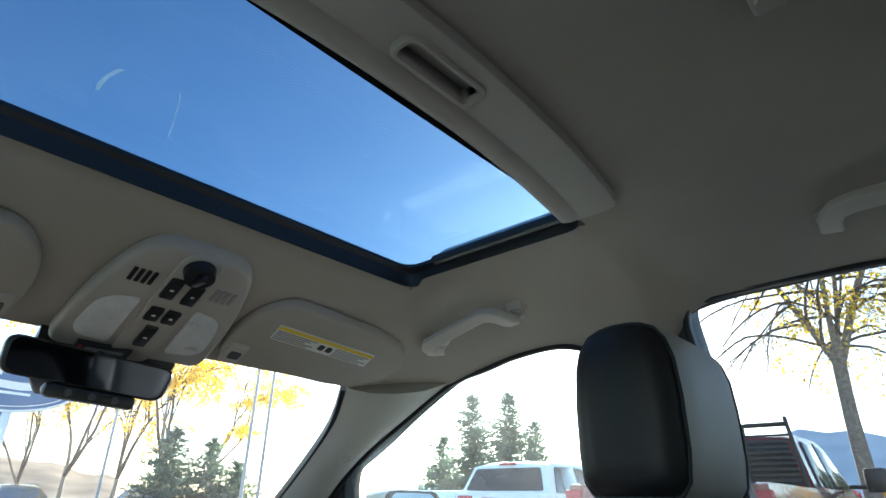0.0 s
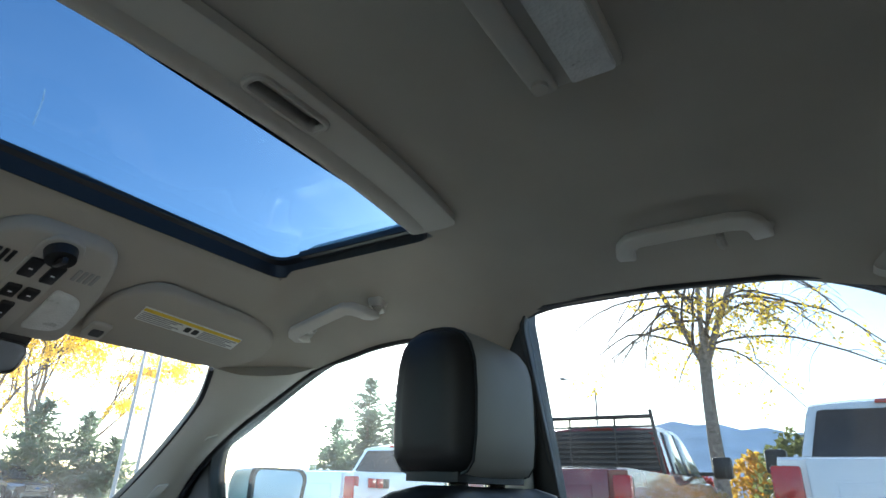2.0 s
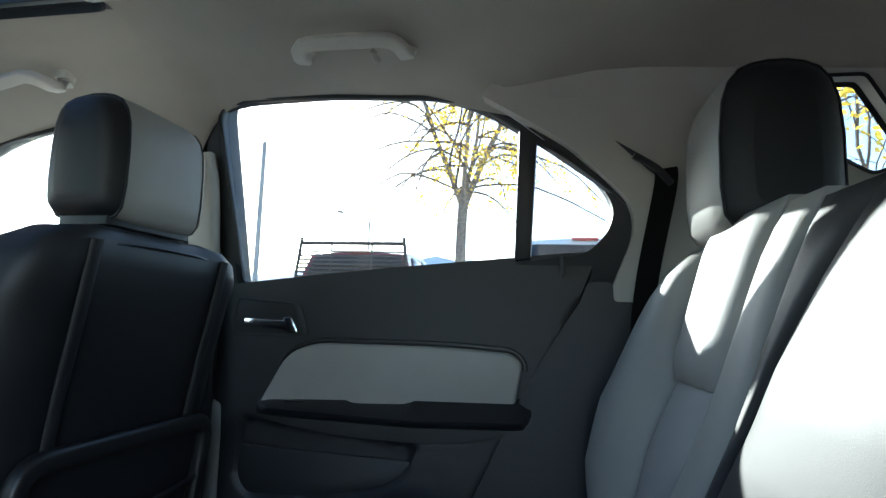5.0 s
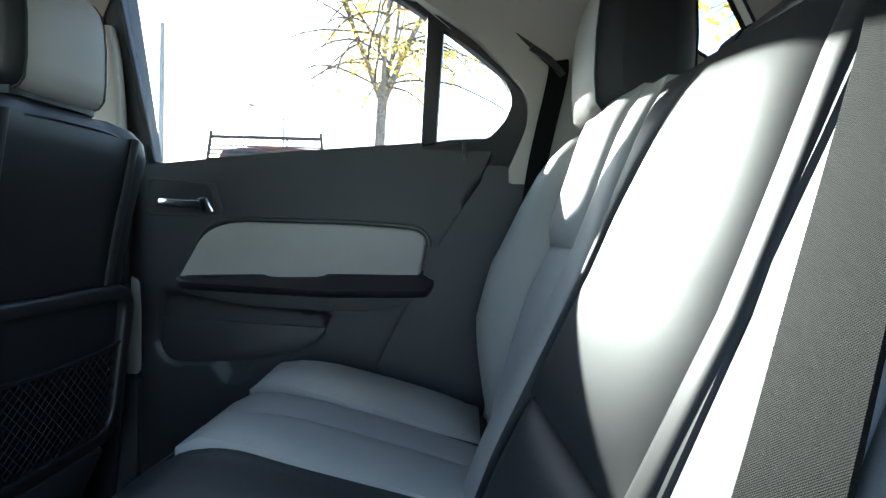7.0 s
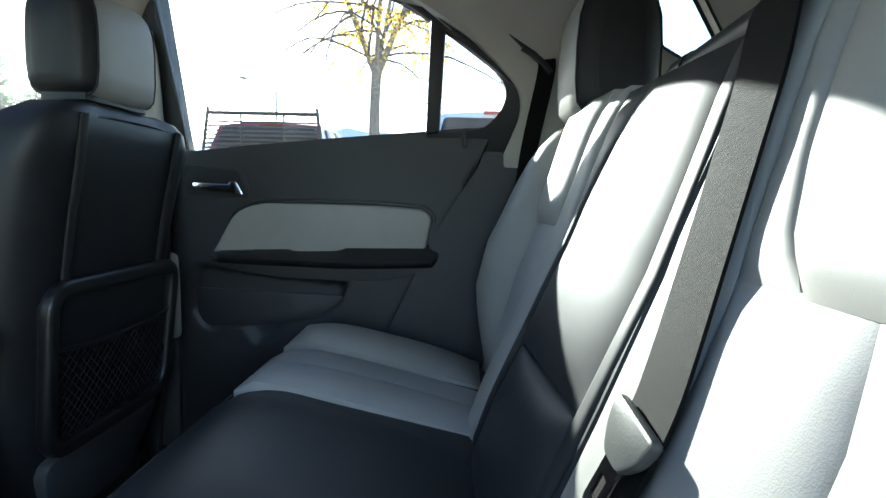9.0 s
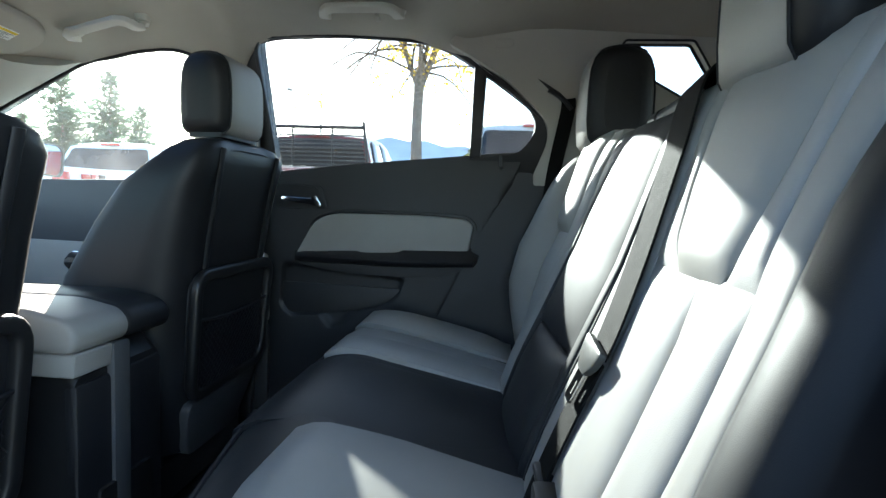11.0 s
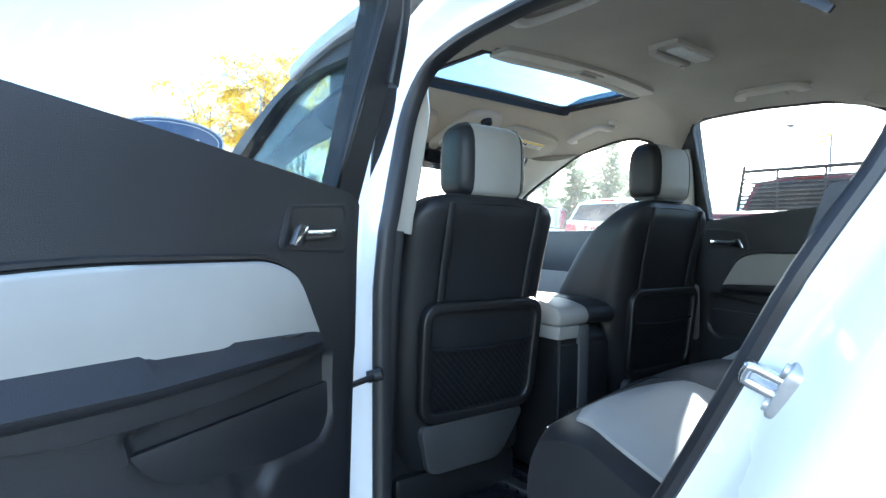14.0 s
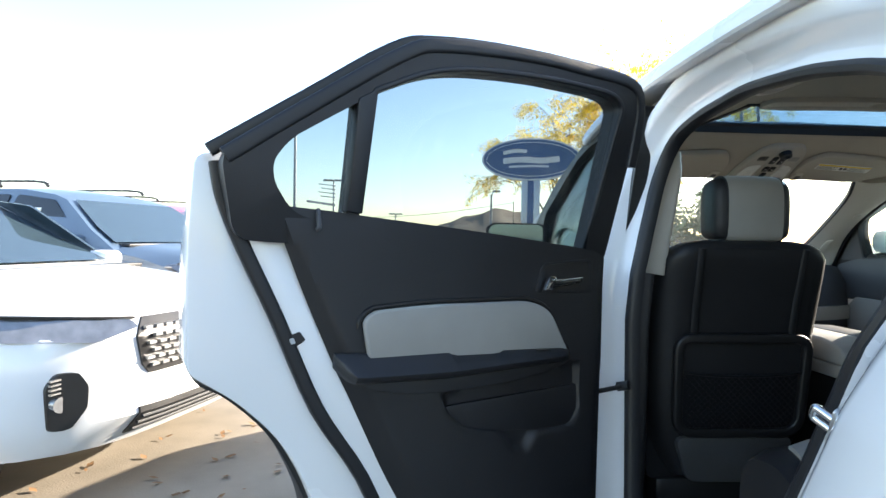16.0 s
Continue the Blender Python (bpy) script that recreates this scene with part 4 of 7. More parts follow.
side_frame(1)
side_frame(-1)
floor = link("floor", join(box((-0.74, -1.95, 0.33), (0.74, 1.3, 0.40)), box((-0.10, -0.25, 0.40), (0.10, 1.2, 0.47), 0.03)), M_CARPET)
tagged(floor, "black carpeted floor of the car", "floor", kind="structure")
matt = thing("floor_mat", (-0.4, 0.0, 0.41), "black rubber floor mat with a grid of square cells", "floor mat")
part("sheet", plate(rounded([(-0.66, -0.20), (-0.16, -0.20), (-0.16, 0.36), (-0.66, 0.36)], 0.05), lambda a, b: (a, b, 0.412), lambda a, b: (a, b, 0.402)), M_RUBBER, matt)
ribs = []
for i in range(13):
    ribs.append(box((-0.64 + 0.038 * i, -0.18, 0.411), (-0.632 + 0.038 * i, 0.34, 0.421)))
for i in range(14):
    ribs.append(box((-0.64, -0.18 + 0.039 * i, 0.411), (-0.176, -0.172 + 0.039 * i, 0.4205)))
part("rib_grid", join(*ribs), M_RUBBER, matt)
bulk = link("bulkhead", box((-0.74, 1.25, 0.35), (0.74, 1.3, 1.05)), M_CARPET)
tagged(bulk, "black carpeted footwell bulkhead", "bulkhead", kind="structure")


# ---- rear doors ----
car = thing("car", (0, 0, 0), "white family SUV with one rear door standing wide open", "car")

HINGE = Vector((-0.99, 0.09, 0))
SWING = Matrix.Translation(HINGE) @ Matrix.Rotation(radians(-63.5), 4, "Z") @ Matrix.Translation(-HINGE)


def win_x(z):
    return 0.700 - (z - 1.20) * 0.13


GLASS_A = [(0.030, 1.148), (0.082, 1.490), (0.060, 1.508), (0.018, 1.515), (-0.160, 1.520), (-0.327, 1.509), (-0.415, 1.492), (-0.519, 1.443), (-0.536, 1.200)]
GLASS_RA = [(0.038, 1.172), (0.076, 1.500), (0.071, 1.526), (0.045, 1.543), (-0.195, 1.537), (-0.370, 1.527), (-0.460, 1.508), (-0.510, 1.485), (-0.536, 1.466), (-0.530, 1.217)]
GLASS_RB = [(-0.563, 1.444), (-0.640, 1.395), (-0.688, 1.352), (-0.706, 1.318), (-0.697, 1.280), (-0.660, 1.236), (-0.552, 1.222)]
GLASS_B = [(-0.551, 1.423), (-0.668, 1.349), (-0.697, 1.309), (-0.693, 1.273), (-0.657, 1.222), (-0.562, 1.204)]


def rear_door(s, m):
    open_ = s < 0
    P = lambda x, y, z: m @ Vector((x * s, y, z))

    def pl(outline, x0, x1, **k):
        return plate(outline, (lambda a, b: P(x0(b) if callable(x0) else x0, a, b)), (lambda a, b: P(x1(b) if callable(x1) else x1, a, b)), **k)

    def tube(pts, sec, up=None, **k):
        return sweep([P(*p) for p in pts], sec, up=(m.to_3x3() @ Vector((s, 0, 0))) if up is None else up, **k)

    skin = rounded([(0.125, 0.42), (0.125, 1.13), (-0.30, 1.175), (-0.66, 1.225), (-0.745, 1.332), (-0.808, 1.322), (-0.820, 1.18), (-0.818, 0.945), (-0.790, 0.925), (-0.740, 0.890), (-0.665, 0.815), (-0.610, 0.72), (-0.575, 0.62), (-0.56, 0.42)], [0.02, 0.02, 0.1, 0.05, 0.02, 0.02, 0.08, 0.02, 0.02, 0.03, 0.05, 0.05, 0.05, 0.02], 4)
    d = part("rear_door", pl(skin, 0.765, lambda z: body_x(z) - 0.004, w=0.008, seg=2), M_WHITE, car, "white rear door standing wide open" if open_ else "closed rear door with charcoal trim inside")
    shut = rounded([(0.112, 0.46), (0.112, 1.155), (-0.66, 1.225), (-0.735, 1.285), (-0.752, 1.235), (-0.720, 1.160), (-0.660, 1.03), (-0.585, 0.86), (-0.495, 0.71), (-0.42, 0.55), (-0.36, 0.46)], 0.02, 3)
    part("inner_shell", pl(shut, 0.742, 0.768, w=0.004), M_WHITE, d, "white painted inner shell")
    seal = [(0.752, y, z) for y, z in ((-0.775, 1.310), (-0.764, 1.250), (-0.733, 1.169), (-0.672, 1.037), (-0.597, 0.863), (-0.505, 0.717), (-0.43, 0.55), (-0.37, 0.44))]
    part("weatherstrip", tube(curve(seal, 4), rrect(0.013, 0.013, 0.007)), M_RUBBER, d, "black rubber seal")
    arch = [(0.895, y, z) for y, z in ((-0.815, 1.005), (-0.808, 0.955), (-0.785, 0.922), (-0.738, 0.892), (-0.664, 0.817), (-0.608, 0.72), (-0.573, 0.62), (-0.555, 0.45))]
    part("arch_moulding", tube(curve(arch, 4), rounded([(-0.014, -0.080), (0.016, -0.080), (0.018, 0.026), (-0.012, 0.022)], 0.006, 3), scale=[min(1.0, 0.2 + 0.10 * i) for i in range(len(curve(arch, 4)))]), M_DARK, d, "black plastic wheel arch moulding")
    part("latch", pl(rounded([(-0.657, 1.003), (-0.632, 1.010), (-0.621, 0.994), (-0.644, 0.980)], 0.003), 0.7405, 0.745), M_BLACK_P, d, "black door latch")
    part("latch_claw", pl(rounded([(-0.652, 0.998), (-0.644, 1.000), (-0.640, 0.990), (-0.648, 0.988)], 0.002), 0.7385, 0.742), M_STEEL, d)
    # charcoal trim
    cup = rounded([(-0.098, 1.072), (-0.088, 1.128), (0.040, 1.136), (0.040, 1.068)], 0.014, 4)
    pad = rounded([(-0.508, 0.925), (-0.526, 1.028), (-0.505, 1.046), (-0.392, 1.053), (-0.139, 1.051), (-0.082, 1.030), (-0.022, 0.925)], [0.0, 0.03, 0.03, 0.08, 0.06, 0.06, 0.0], 6)
    if not open_:
        pad = [(y - 0.018 * min(1.0, max(0.0, (-0.30 - y) / 0.15)), z + 0.004 * (z > 1.0)) for y, z in pad]
    pk = rounded([(-0.350, 0.868), (-0.331, 0.820), (-0.289, 0.784), (-0.195, 0.764), (-0.168, 0.724), (-0.126, 0.711), (-0.100, 0.750), (0.005, 0.748), (0.030, 0.790), (0.022, 0.905), (-0.07, 0.897), (-0.258, 0.885)], [0.015, 0.03, 0.04, 0.02, 0.012, 0.012, 0.015, 0.03, 0.03, 0.015, 0.03, 0.03], 4)
    rear_edge = ((0.46, -0.330), (0.67, -0.435), (0.739, -0.470), (0.885, -0.538), (0.934, -0.563), (1.03, -0.606), (1.11, -0.640), (1.172, -0.665), (1.236, -0.692))
    lift_ = 0.002 if open_ else 0.008
    crest = [(y, z + lift_) for y, z in ((-0.70, 1.236), (-0.60, 1.229), (-0.50, 1.219), (-0.30, 1.200), (-0.10, 1.178), (0.0, 1.166), (0.06, 1.157), (0.095, 1.140))]
    depth = ((0.46, 0.722), (0.86, 0.716), (0.90, 0.7135), (1.07, 0.7125), (1.12, 0.7105), (1.17, 0.707), (1.20, 0.705), (1.24, 0.705))

    def field_x(y, z):
        """How far the moulded trim stands from the car's middle: pocket, groove and rear facet pressed in."""
        x = interp(z, depth)
        x += 0.014 * min(1.0, max(0.0, -away(pk, y, z) / 0.010))
        x += 0.006 * max(0.0, 1 - abs(z - 0.893 - 0.03 * max(0.0, y + 0.3)) / 0.016) * (-0.45 < y < -0.02)
        e = y - interp(z, rear_edge)
        wide = interp(z, ((0.46, 0.050), (0.90, 0.036), (1.10, 0.022), (1.236, 0.004)))
        x += 0.022 * max(0.0, 1 - e / wide) + 0.006 * max(0.0, (y - 0.075) / 0.02)
        return x

    fine = bmesh.new()
    rows_ = []
    for j in range(79):
        row = []
        for i in range(65):
            v = j / 78
            y = lerp(interp(lerp(0.46, 1.236, v), rear_edge), 0.095, i / 64)
            z = lerp(0.46, interp(y, crest), v)
            row.append((y, z, fine.verts.new(P(field_x(y, z), y, z))))
        rows_.append(row)
    for ra, rb in zip(rows_, rows_[1:]):
        for i in range(64):
            cy_, cz_ = (ra[i][0] + rb[i + 1][0]) / 2, (ra[i][1] + rb[i + 1][1]) / 2
            if away(cup, cy_, cz_) > -0.002:
                fine.faces.new((ra[i][2], ra[i + 1][2], rb[i + 1][2], rb[i][2]))
    edge_row = [rows_[-1][i] for i in range(65)]
    back_row = [fine.verts.new(P(0.735, y, z - 0.004)) for y, z, v in edge_row]
    for i in range(64):
        fine.faces.new((edge_row[i][2], edge_row[i + 1][2], back_row[i + 1], back_row[i]))
    part("trim_field", fine, M_DARK, d, "charcoal moulded trim field")
    part("handle_cup", loft([[P(x, lerp(y, -0.027, k), lerp(z, 1.102, k)) for y, z in cup] for x, k in ((0.7085, -0.02), (0.712, 0.02), (0.736, 0.10), (0.738, 0.35))]), M_BLACK_P, d, "deep black handle cup")
    # thin black tube stands in for the shadow of the insert's raised rim
    part("insert_shadow_line", tube([(0.7115, y, z) for y, z in grown(pad, 0.006) if z > 0.945], circle(0.0045, 6)), M_BLACK_P, d, "black line drawn as the shadow round the insert")
    part("padded_insert", pl(pad, 0.697, 0.712, w=0.006, seg=3), M_GREY_L, d, "light grey leather padded insert")
    # armrest with a finger notch
    arm_top = ((-0.572, 0.968), (-0.345, 0.964), (-0.328, 0.954), (-0.226, 0.948), (-0.210, 0.955), (-0.022, 0.943))
    arm_out = ((-0.572, 0.10), (-0.560, 0.55), (-0.545, 0.92), (-0.52, 1.0), (-0.12, 0.95), (-0.05, 0.75), (-0.022, 0.15))
    arm = []
    for y in steps(-0.572, -0.022, 44):
        zt, k = interp(y, arm_top), interp(y, arm_out)
        zf = min(zt - 0.004, interp(y, ((-0.572, 0.962), (-0.548, 0.934), (-0.35, 0.926), (-0.03, 0.931))))
        back_ = 0.706 + 0.016 * max(0.0, (-0.545 - y) / 0.027)
        arm.append([P(0.734, y, zt), P(back_, y, zt), P(back_ - 0.036 * k, y, zf + 0.003), P(back_ - 0.041 * k, y, zf - 0.002), P(back_ - 0.039 * k, y, zf - 0.009), P(back_ - 0.026 * k, y, zf - 0.018), P(0.734, y, zf - 0.022)])
    part("armrest", loft(arm), M_DARK, d, "charcoal armrest with a pull notch")
    part("armrest_switch", pl([(-0.125, 0.936), (-0.085, 0.935), (-0.085, 0.943), (-0.125, 0.944)], 0.688, 0.70), M_BLACK_P, d)
    sh = rounded([(-0.540, 0.926), (-0.06, 0.933), (-0.022, 0.930), (-0.035, 0.905), (-0.120, 0.889), (-0.207, 0.880), (-0.349, 0.878), (-0.443, 0.884), (-0.515, 0.902)], [0.004, 0.02, 0.006, 0.012, 0.05, 0.05, 0.05, 0.04, 0.02], 4)
    part("pull_shelf", pl(sh, 0.694, 0.722, w=0.012, seg=4), M_DARK, d)
    lip = rounded([(-0.338, 0.838), (-0.328, 0.822), (-0.287, 0.788), (-0.197, 0.768), (-0.098, 0.755), (0.003, 0.754), (0.024, 0.790), (0.020, 0.846)], [0.004, 0.03, 0.04, 0.02, 0.015, 0.03, 0.03, 0.004], 4)
    part("pocket_lip", pl(lip, 0.7225, 0.735, w=0.004, seg=3), M_DARK, d)
    # inner handle
    bez = rounded([(-0.118, 1.066), (-0.100, 1.132), (0.052, 1.142), (0.050, 1.060)], 0.014, 4)
    part("handle_bezel", pl(bez, lambda z: interp(z, depth) - 0.003, lambda z: interp(z, depth) + 0.004, holes=[cup], w=0.0012), M_DARK, d)
    lev = curve([(0.716, 0.034, 1.094), (0.708, 0.010, 1.092), (0.703, -0.035, 1.089), (0.699, -0.075, 1.087), (0.698, -0.092, 1.085)], 4)
    part("handle_lever", tube([tuple(p) for p in lev], rounded([(-0.011, -0.005), (0.011, -0.005), (0.011, 0.004), (-0.011, 0.004)], 0.004, 3), scale=[0.55 + 0.5 * i / (len(lev) - 1) for i in range(len(lev))]), M_CHROME, d, "chrome door handle lever")
    part("handle_end", pl(rounded([(-0.104, 1.072), (-0.080, 1.072), (-0.068, 1.102), (-0.088, 1.104)], 0.006, 3), 0.692, 0.703, w=0.004), M_CHROME, d)
    # window frame and panes
    fo = rounded([(0.110, 1.140), (0.150, 1.500), (0.115, 1.552), (-0.183, 1.566), (-0.386, 1.552), (-0.470, 1.525), (-0.628, 1.420), (-0.780, 1.318), (-0.752, 1.178), (-0.690, 1.172), (-0.40, 1.165)], [0.01, 0.02, 0.03, 0.1, 0.08, 0.08, 0.08, 0.03, 0.03, 0.03, 0.1], 5)
    if not open_:
        fo = rounded([(0.095, 1.140), (0.120, 1.500), (0.100, 1.562), (-0.183, 1.572), (-0.386, 1.560), (-0.480, 1.535), (-0.628, 1.432), (-0.760, 1.330), (-0.745, 1.178), (-0.690, 1.172), (-0.40, 1.165)], [0.01, 0.02, 0.03, 0.1, 0.08, 0.08, 0.08, 0.03, 0.03, 0.03, 0.1], 5)
    ga, gb = rounded(GLASS_A, [0.01, 0.02, 0.03, 0.03, 0.08, 0.06, 0.06, 0.004, 0.004], 4), rounded(GLASS_B, [0.004, 0.03, 0.03, 0.03, 0.03, 0.004], 4)
    if not open_:
        ga, gb = rounded(GLASS_RA, [0.01, 0.02, 0.02, 0.04, 0.08, 0.08, 0.06, 0.06, 0.004, 0.004], 4), rounded(GLASS_RB, [0.004, 0.05, 0.03, 0.02, 0.02, 0.03, 0.004], 4)
    fx = lambda z: win_x(z)
    flare = lambda z: 0.0 if open_ else 0.026 * min(1.0, max(0.0, (z - 1.30) / 0.16))
    part("window_frame", plate(fo, lambda a, b: P(fx(b) - 0.004 + interp(b, ((1.14, 0.028), (1.18, 0.020), (1.235, 0.006), (1.26, 0.0))), a, b), lambda a, b: P(fx(b) + 0.050, a, b + flare(b)), holes=[ga, gb]), M_DARK, d, "black window frame")
    up_seal = [(fx(z) + 0.004, y, z) for y, z in ((0.138, 1.36), (0.146, 1.49), (0.112, 1.545), (-0.02, 1.556), (-0.183, 1.560), (-0.386, 1.546), (-0.470, 1.518), (-0.628, 1.413), (-0.772, 1.312))]
    part("upper_weatherstrip", tube(curve(up_seal, 4), rrect(0.014, 0.012, 0.007)), M_RUBBER, d)
    out_seal = [(fx(z) + 0.05, y, z) for y, z in ((0.155, 1.40), (0.165, 1.53), (0.13, 1.572), (-0.183, 1.580), (-0.386, 1.566), (-0.475, 1.538), (-0.632, 1.432), (-0.79, 1.325))]
    part("outer_edge_trim", tube(curve(out_seal, 4), rrect(0.012, 0.010, 0.006)), M_BLACK_P, d)
    run = [(fx(z) - 0.002 + interp(z, ((1.225, 0.026), (1.27, 0.0))), y, z) for y, z in grown(ga, 0.004)]
    part("glass_run_channel", tube(run, rrect(0.005, 0.007, 0.003), loop=True), M_RUBBER, d)
    part("divider_bar", pl([(-0.517, 1.450), (-0.553, 1.428), (-0.564, 1.230), (-0.534, 1.226)] if open_ else [(-0.533, 1.480), (-0.566, 1.458), (-0.556, 1.226), (-0.526, 1.220)], lambda z: fx(z) - 0.009, lambda z: fx(z) + 0.03, w=0.003), M_RUBBER, d, "black divider bar")
    for nm, gg in (("pane", ga), ("quarter_pane", gb)):
        o = part(nm, pl(grown(gg, 0.006 if open_ else 0.012), lambda z: fx(z) + 0.014, lambda z: fx(z) + 0.018), M_TINT, d, "tinted window pane")
    hk = [(0.704, -0.612, 1.232), (0.696, -0.613, 1.214), (0.690, -0.614, 1.200), (0.697, -0.615, 1.196)]
    part("shade_hook", tube(curve(hk, 4), circle(0.0045, 6)), M_DARK_G, d, "small plastic hook")
    if open_:
        for k in range(4):
            part("glass_marking", pl([(-0.612 + 0.005 * (k % 2), 1.278 - 0.007 * k), (-0.580, 1.276 - 0.007 * k), (-0.580, 1.2745 - 0.007 * k), (-0.612 + 0.005 * (k % 2), 1.2765 - 0.007 * k)], lambda z: fx(z) + 0.0125, lambda z: fx(z) + 0.0135), M_GREYINK, d)
        part("glass_marking", pl([(-0.632, 1.248), (-0.580, 1.243), (-0.580, 1.239), (-0.632, 1.244)], lambda z: fx(z) + 0.0125, lambda z: fx(z) + 0.0135), M_GREYINK, d)
        part("check_strap", cyl(P(0.76, 0.125, 0.806), (-0.784, -0.088, 0.816), 0.006), M_BLACK_P, d, "black door check strap")
        part("check_boot", cyl((-0.794, -0.076, 0.812), (-0.772, -0.094, 0.820), 0.012), M_RUBBER, d)
    return d


rear_door(1, Matrix.Identity(4))
rear_door(-1, SWING)

# striker on the left rear jamb
SP = Vector((-0.787, -0.817, 0.954))
st = thing("door_striker", SP, "zinc plated door striker loop bolted to the white jamb", "door striker")
ax = Vector((-0.33, 0.86, 0.40)).normalized()
slope = (Vector((-0.20, -0.33, 0.90)) - ax * ax.dot(Vector((-0.20, -0.33, 0.90)))).normalized()
sd = slope.cross(ax).normalized()
loop_pts = [SP + ax * a + slope * q for q, a in ((0.0085, -0.004), (0.0085, 0.025), (0.006, 0.030), (-0.006, 0.030), (-0.0085, 0.025), (-0.0085, -0.004))]
part("loop", sweep(curve(loop_pts, 4), circle(0.0058, 10), up=sd), M_CHROME, st)
part("plate", loft([[SP + sd * a * k + slope * b * k + ax * h for a, b in rrect(0.013, 0.031, 0.012, 5)] for k, h in ((1.0, -0.016), (1.0, -0.001), (0.93, 0.001))]), M_ZINC, st, "pale zinc base plate")
for dz in (-0.021, 0.021):
    part("bolt", cyl(SP + slope * dz, SP + slope * dz + ax * 0.005, 0.0070), M_ZINC, st)


# ---- front doors (closed) ----
def front_door(s):
    P = lambda x, y, z: Vector((x * s, y, z))

    def pl(outline, x0, x1, **k):
        return plate(outline, (lambda a, b: P(x0(b) if callable(x0) else x0, a, b)), (lambda a, b: P(x1(b) if callable(x1) else x1, a, b)), **k)

    fx = lambda z: interp(z, ((0.9, 0.722), (1.13, 0.716), (1.50, 0.660)))
    skin = rounded([(0.135, 0.42), (0.135, 1.125), (1.18, 1.06), (1.24, 0.9), (1.20, 0.42)], 0.03)
    d = part("front_door", pl(skin, 0.765, lambda z: body_x(z) - (0.004 if s > 0 else 0.05), w=0.008), M_WHITE, car, "closed white front door with dark and grey trim inside")
    up = rounded([(0.06, 0.93), (0.06, 1.14), (0.55, 1.134), (1.02, 1.120), (1.14, 1.09), (1.16, 0.93)], 0.02)
    part("upper_trim", pl(up, 0.716, 0.765, w=0.008), M_DARK_G, d, "dark grey upper trim")
    mid = rounded([(0.06, 0.72), (0.06, 0.932), (1.02, 0.945), (1.10, 0.86), (1.05, 0.72)], 0.02)
    part("middle_trim", pl(mid, 0.712, 0.765, w=0.006), M_GREY_L, d, "light grey padded middle trim")
    lowt = rounded([(0.06, 0.45), (0.06, 0.722), (1.05, 0.722), (1.05, 0.45)], 0.02)
    part("lower_trim", pl(lowt, 0.705, 0.765, w=0.006), M_DARK, d, "charcoal lower trim")
    part("armrest", pl(rounded([(0.10, 0.735), (0.10, 0.775), (0.62, 0.795), (0.72, 0.765), (0.62, 0.735)], 0.015), 0.645, 0.72, w=0.01), M_DARK, d)
    part("handle_bezel", pl(rounded([(0.47, 0.838), (0.49, 0.905), (0.69, 0.912), (0.72, 0.872), (0.68, 0.835)], 0.02), 0.702, 0.716, w=0.004), M_CHROME, d, "chrome handle bezel")
    part("handle_recess", pl(rounded([(0.49, 0.848), (0.505, 0.895), (0.64, 0.899), (0.65, 0.848)], 0.015), 0.6995, 0.704), M_BLACK_P, d)
    part("handle_lever", sweep([P(0.694, 0.52, 0.872), P(0.688, 0.58, 0.874), P(0.69, 0.66, 0.876)], rrect(0.006, 0.008, 0.004), up=(s, 0, 0)), M_CHROME, d, "chrome handle lever")
    part("switch_plate", pl(rounded([(0.40, 0.780), (0.40, 0.795), (0.58, 0.803), (0.58, 0.788)], 0.004), 0.655, 0.69), M_BLACK_P, d)
    ry = 0.125 if s > 0 else 0.0
    glass_o = rounded([(0.055 + ry, 1.135), (0.045 + ry, 1.49), (0.10 + ry, 1.512), (0.40, 1.520), (0.59, 1.494), (0.74, 1.424), (0.89, 1.342), (0.982, 1.300), (0.998, 1.245), (0.982, 1.125)], [0.02, 0.03, 0.03, 0.1, 0.1, 0.1, 0.06, 0.02, 0.02, 0.01], 5)
    fr_o = rounded([(0.0 + ry, 1.10), (0.0 + ry, 1.55), (0.40, 1.555), (0.63, 1.510), (0.90, 1.415), (1.08, 1.31), (1.27, 1.16), (1.28, 1.05)], [0.01, 0.02, 0.1, 0.1, 0.1, 0.05, 0.02, 0.01], 5)
    part("window_frame", pl(fr_o, lambda z: fx(z) + 0.012, lambda z: fx(z) + 0.05, holes=[glass_o]), M_BLACK_P, d, "black window frame")
    o = part("pane", pl(grown(glass_o, 0.006), lambda z: fx(z) + 0.022, lambda z: fx(z) + 0.026), M_FGLASS if s > 0 else M_FGLASS_L, d, "clear window pane" if s > 0 else "teal tinted window pane")
    o.visible_shadow = False
    run = [P(fx(z) + 0.010, y, z) for y, z in grown(glass_o, 0.006)]
    part("weatherstrip", sweep(run, rrect(0.006, 0.008, 0.003), up=(s, 0, 0), loop=True), M_RUBBER, d)
    part("mirror_sail", pl(rounded([(0.990, 1.112), (1.004, 1.245), (1.020, 1.252), (1.125, 1.112)], 0.008), lambda z: fx(z) + 0.004, lambda z: fx(z) + 0.02), M_DARK_G, d)
    # wing mirror
    mo = rounded([(-0.118, -0.050), (0.112, -0.058), (0.132, 0.036), (0.100, 0.056), (-0.122, 0.054)], 0.032, 5)
    mm = Matrix.Translation((0.878 * s, 0.93, 1.197)) @ Matrix.Rotation(radians(12 * s), 4, "Z")
    mk = [(x * s, z) for x, z in mo]
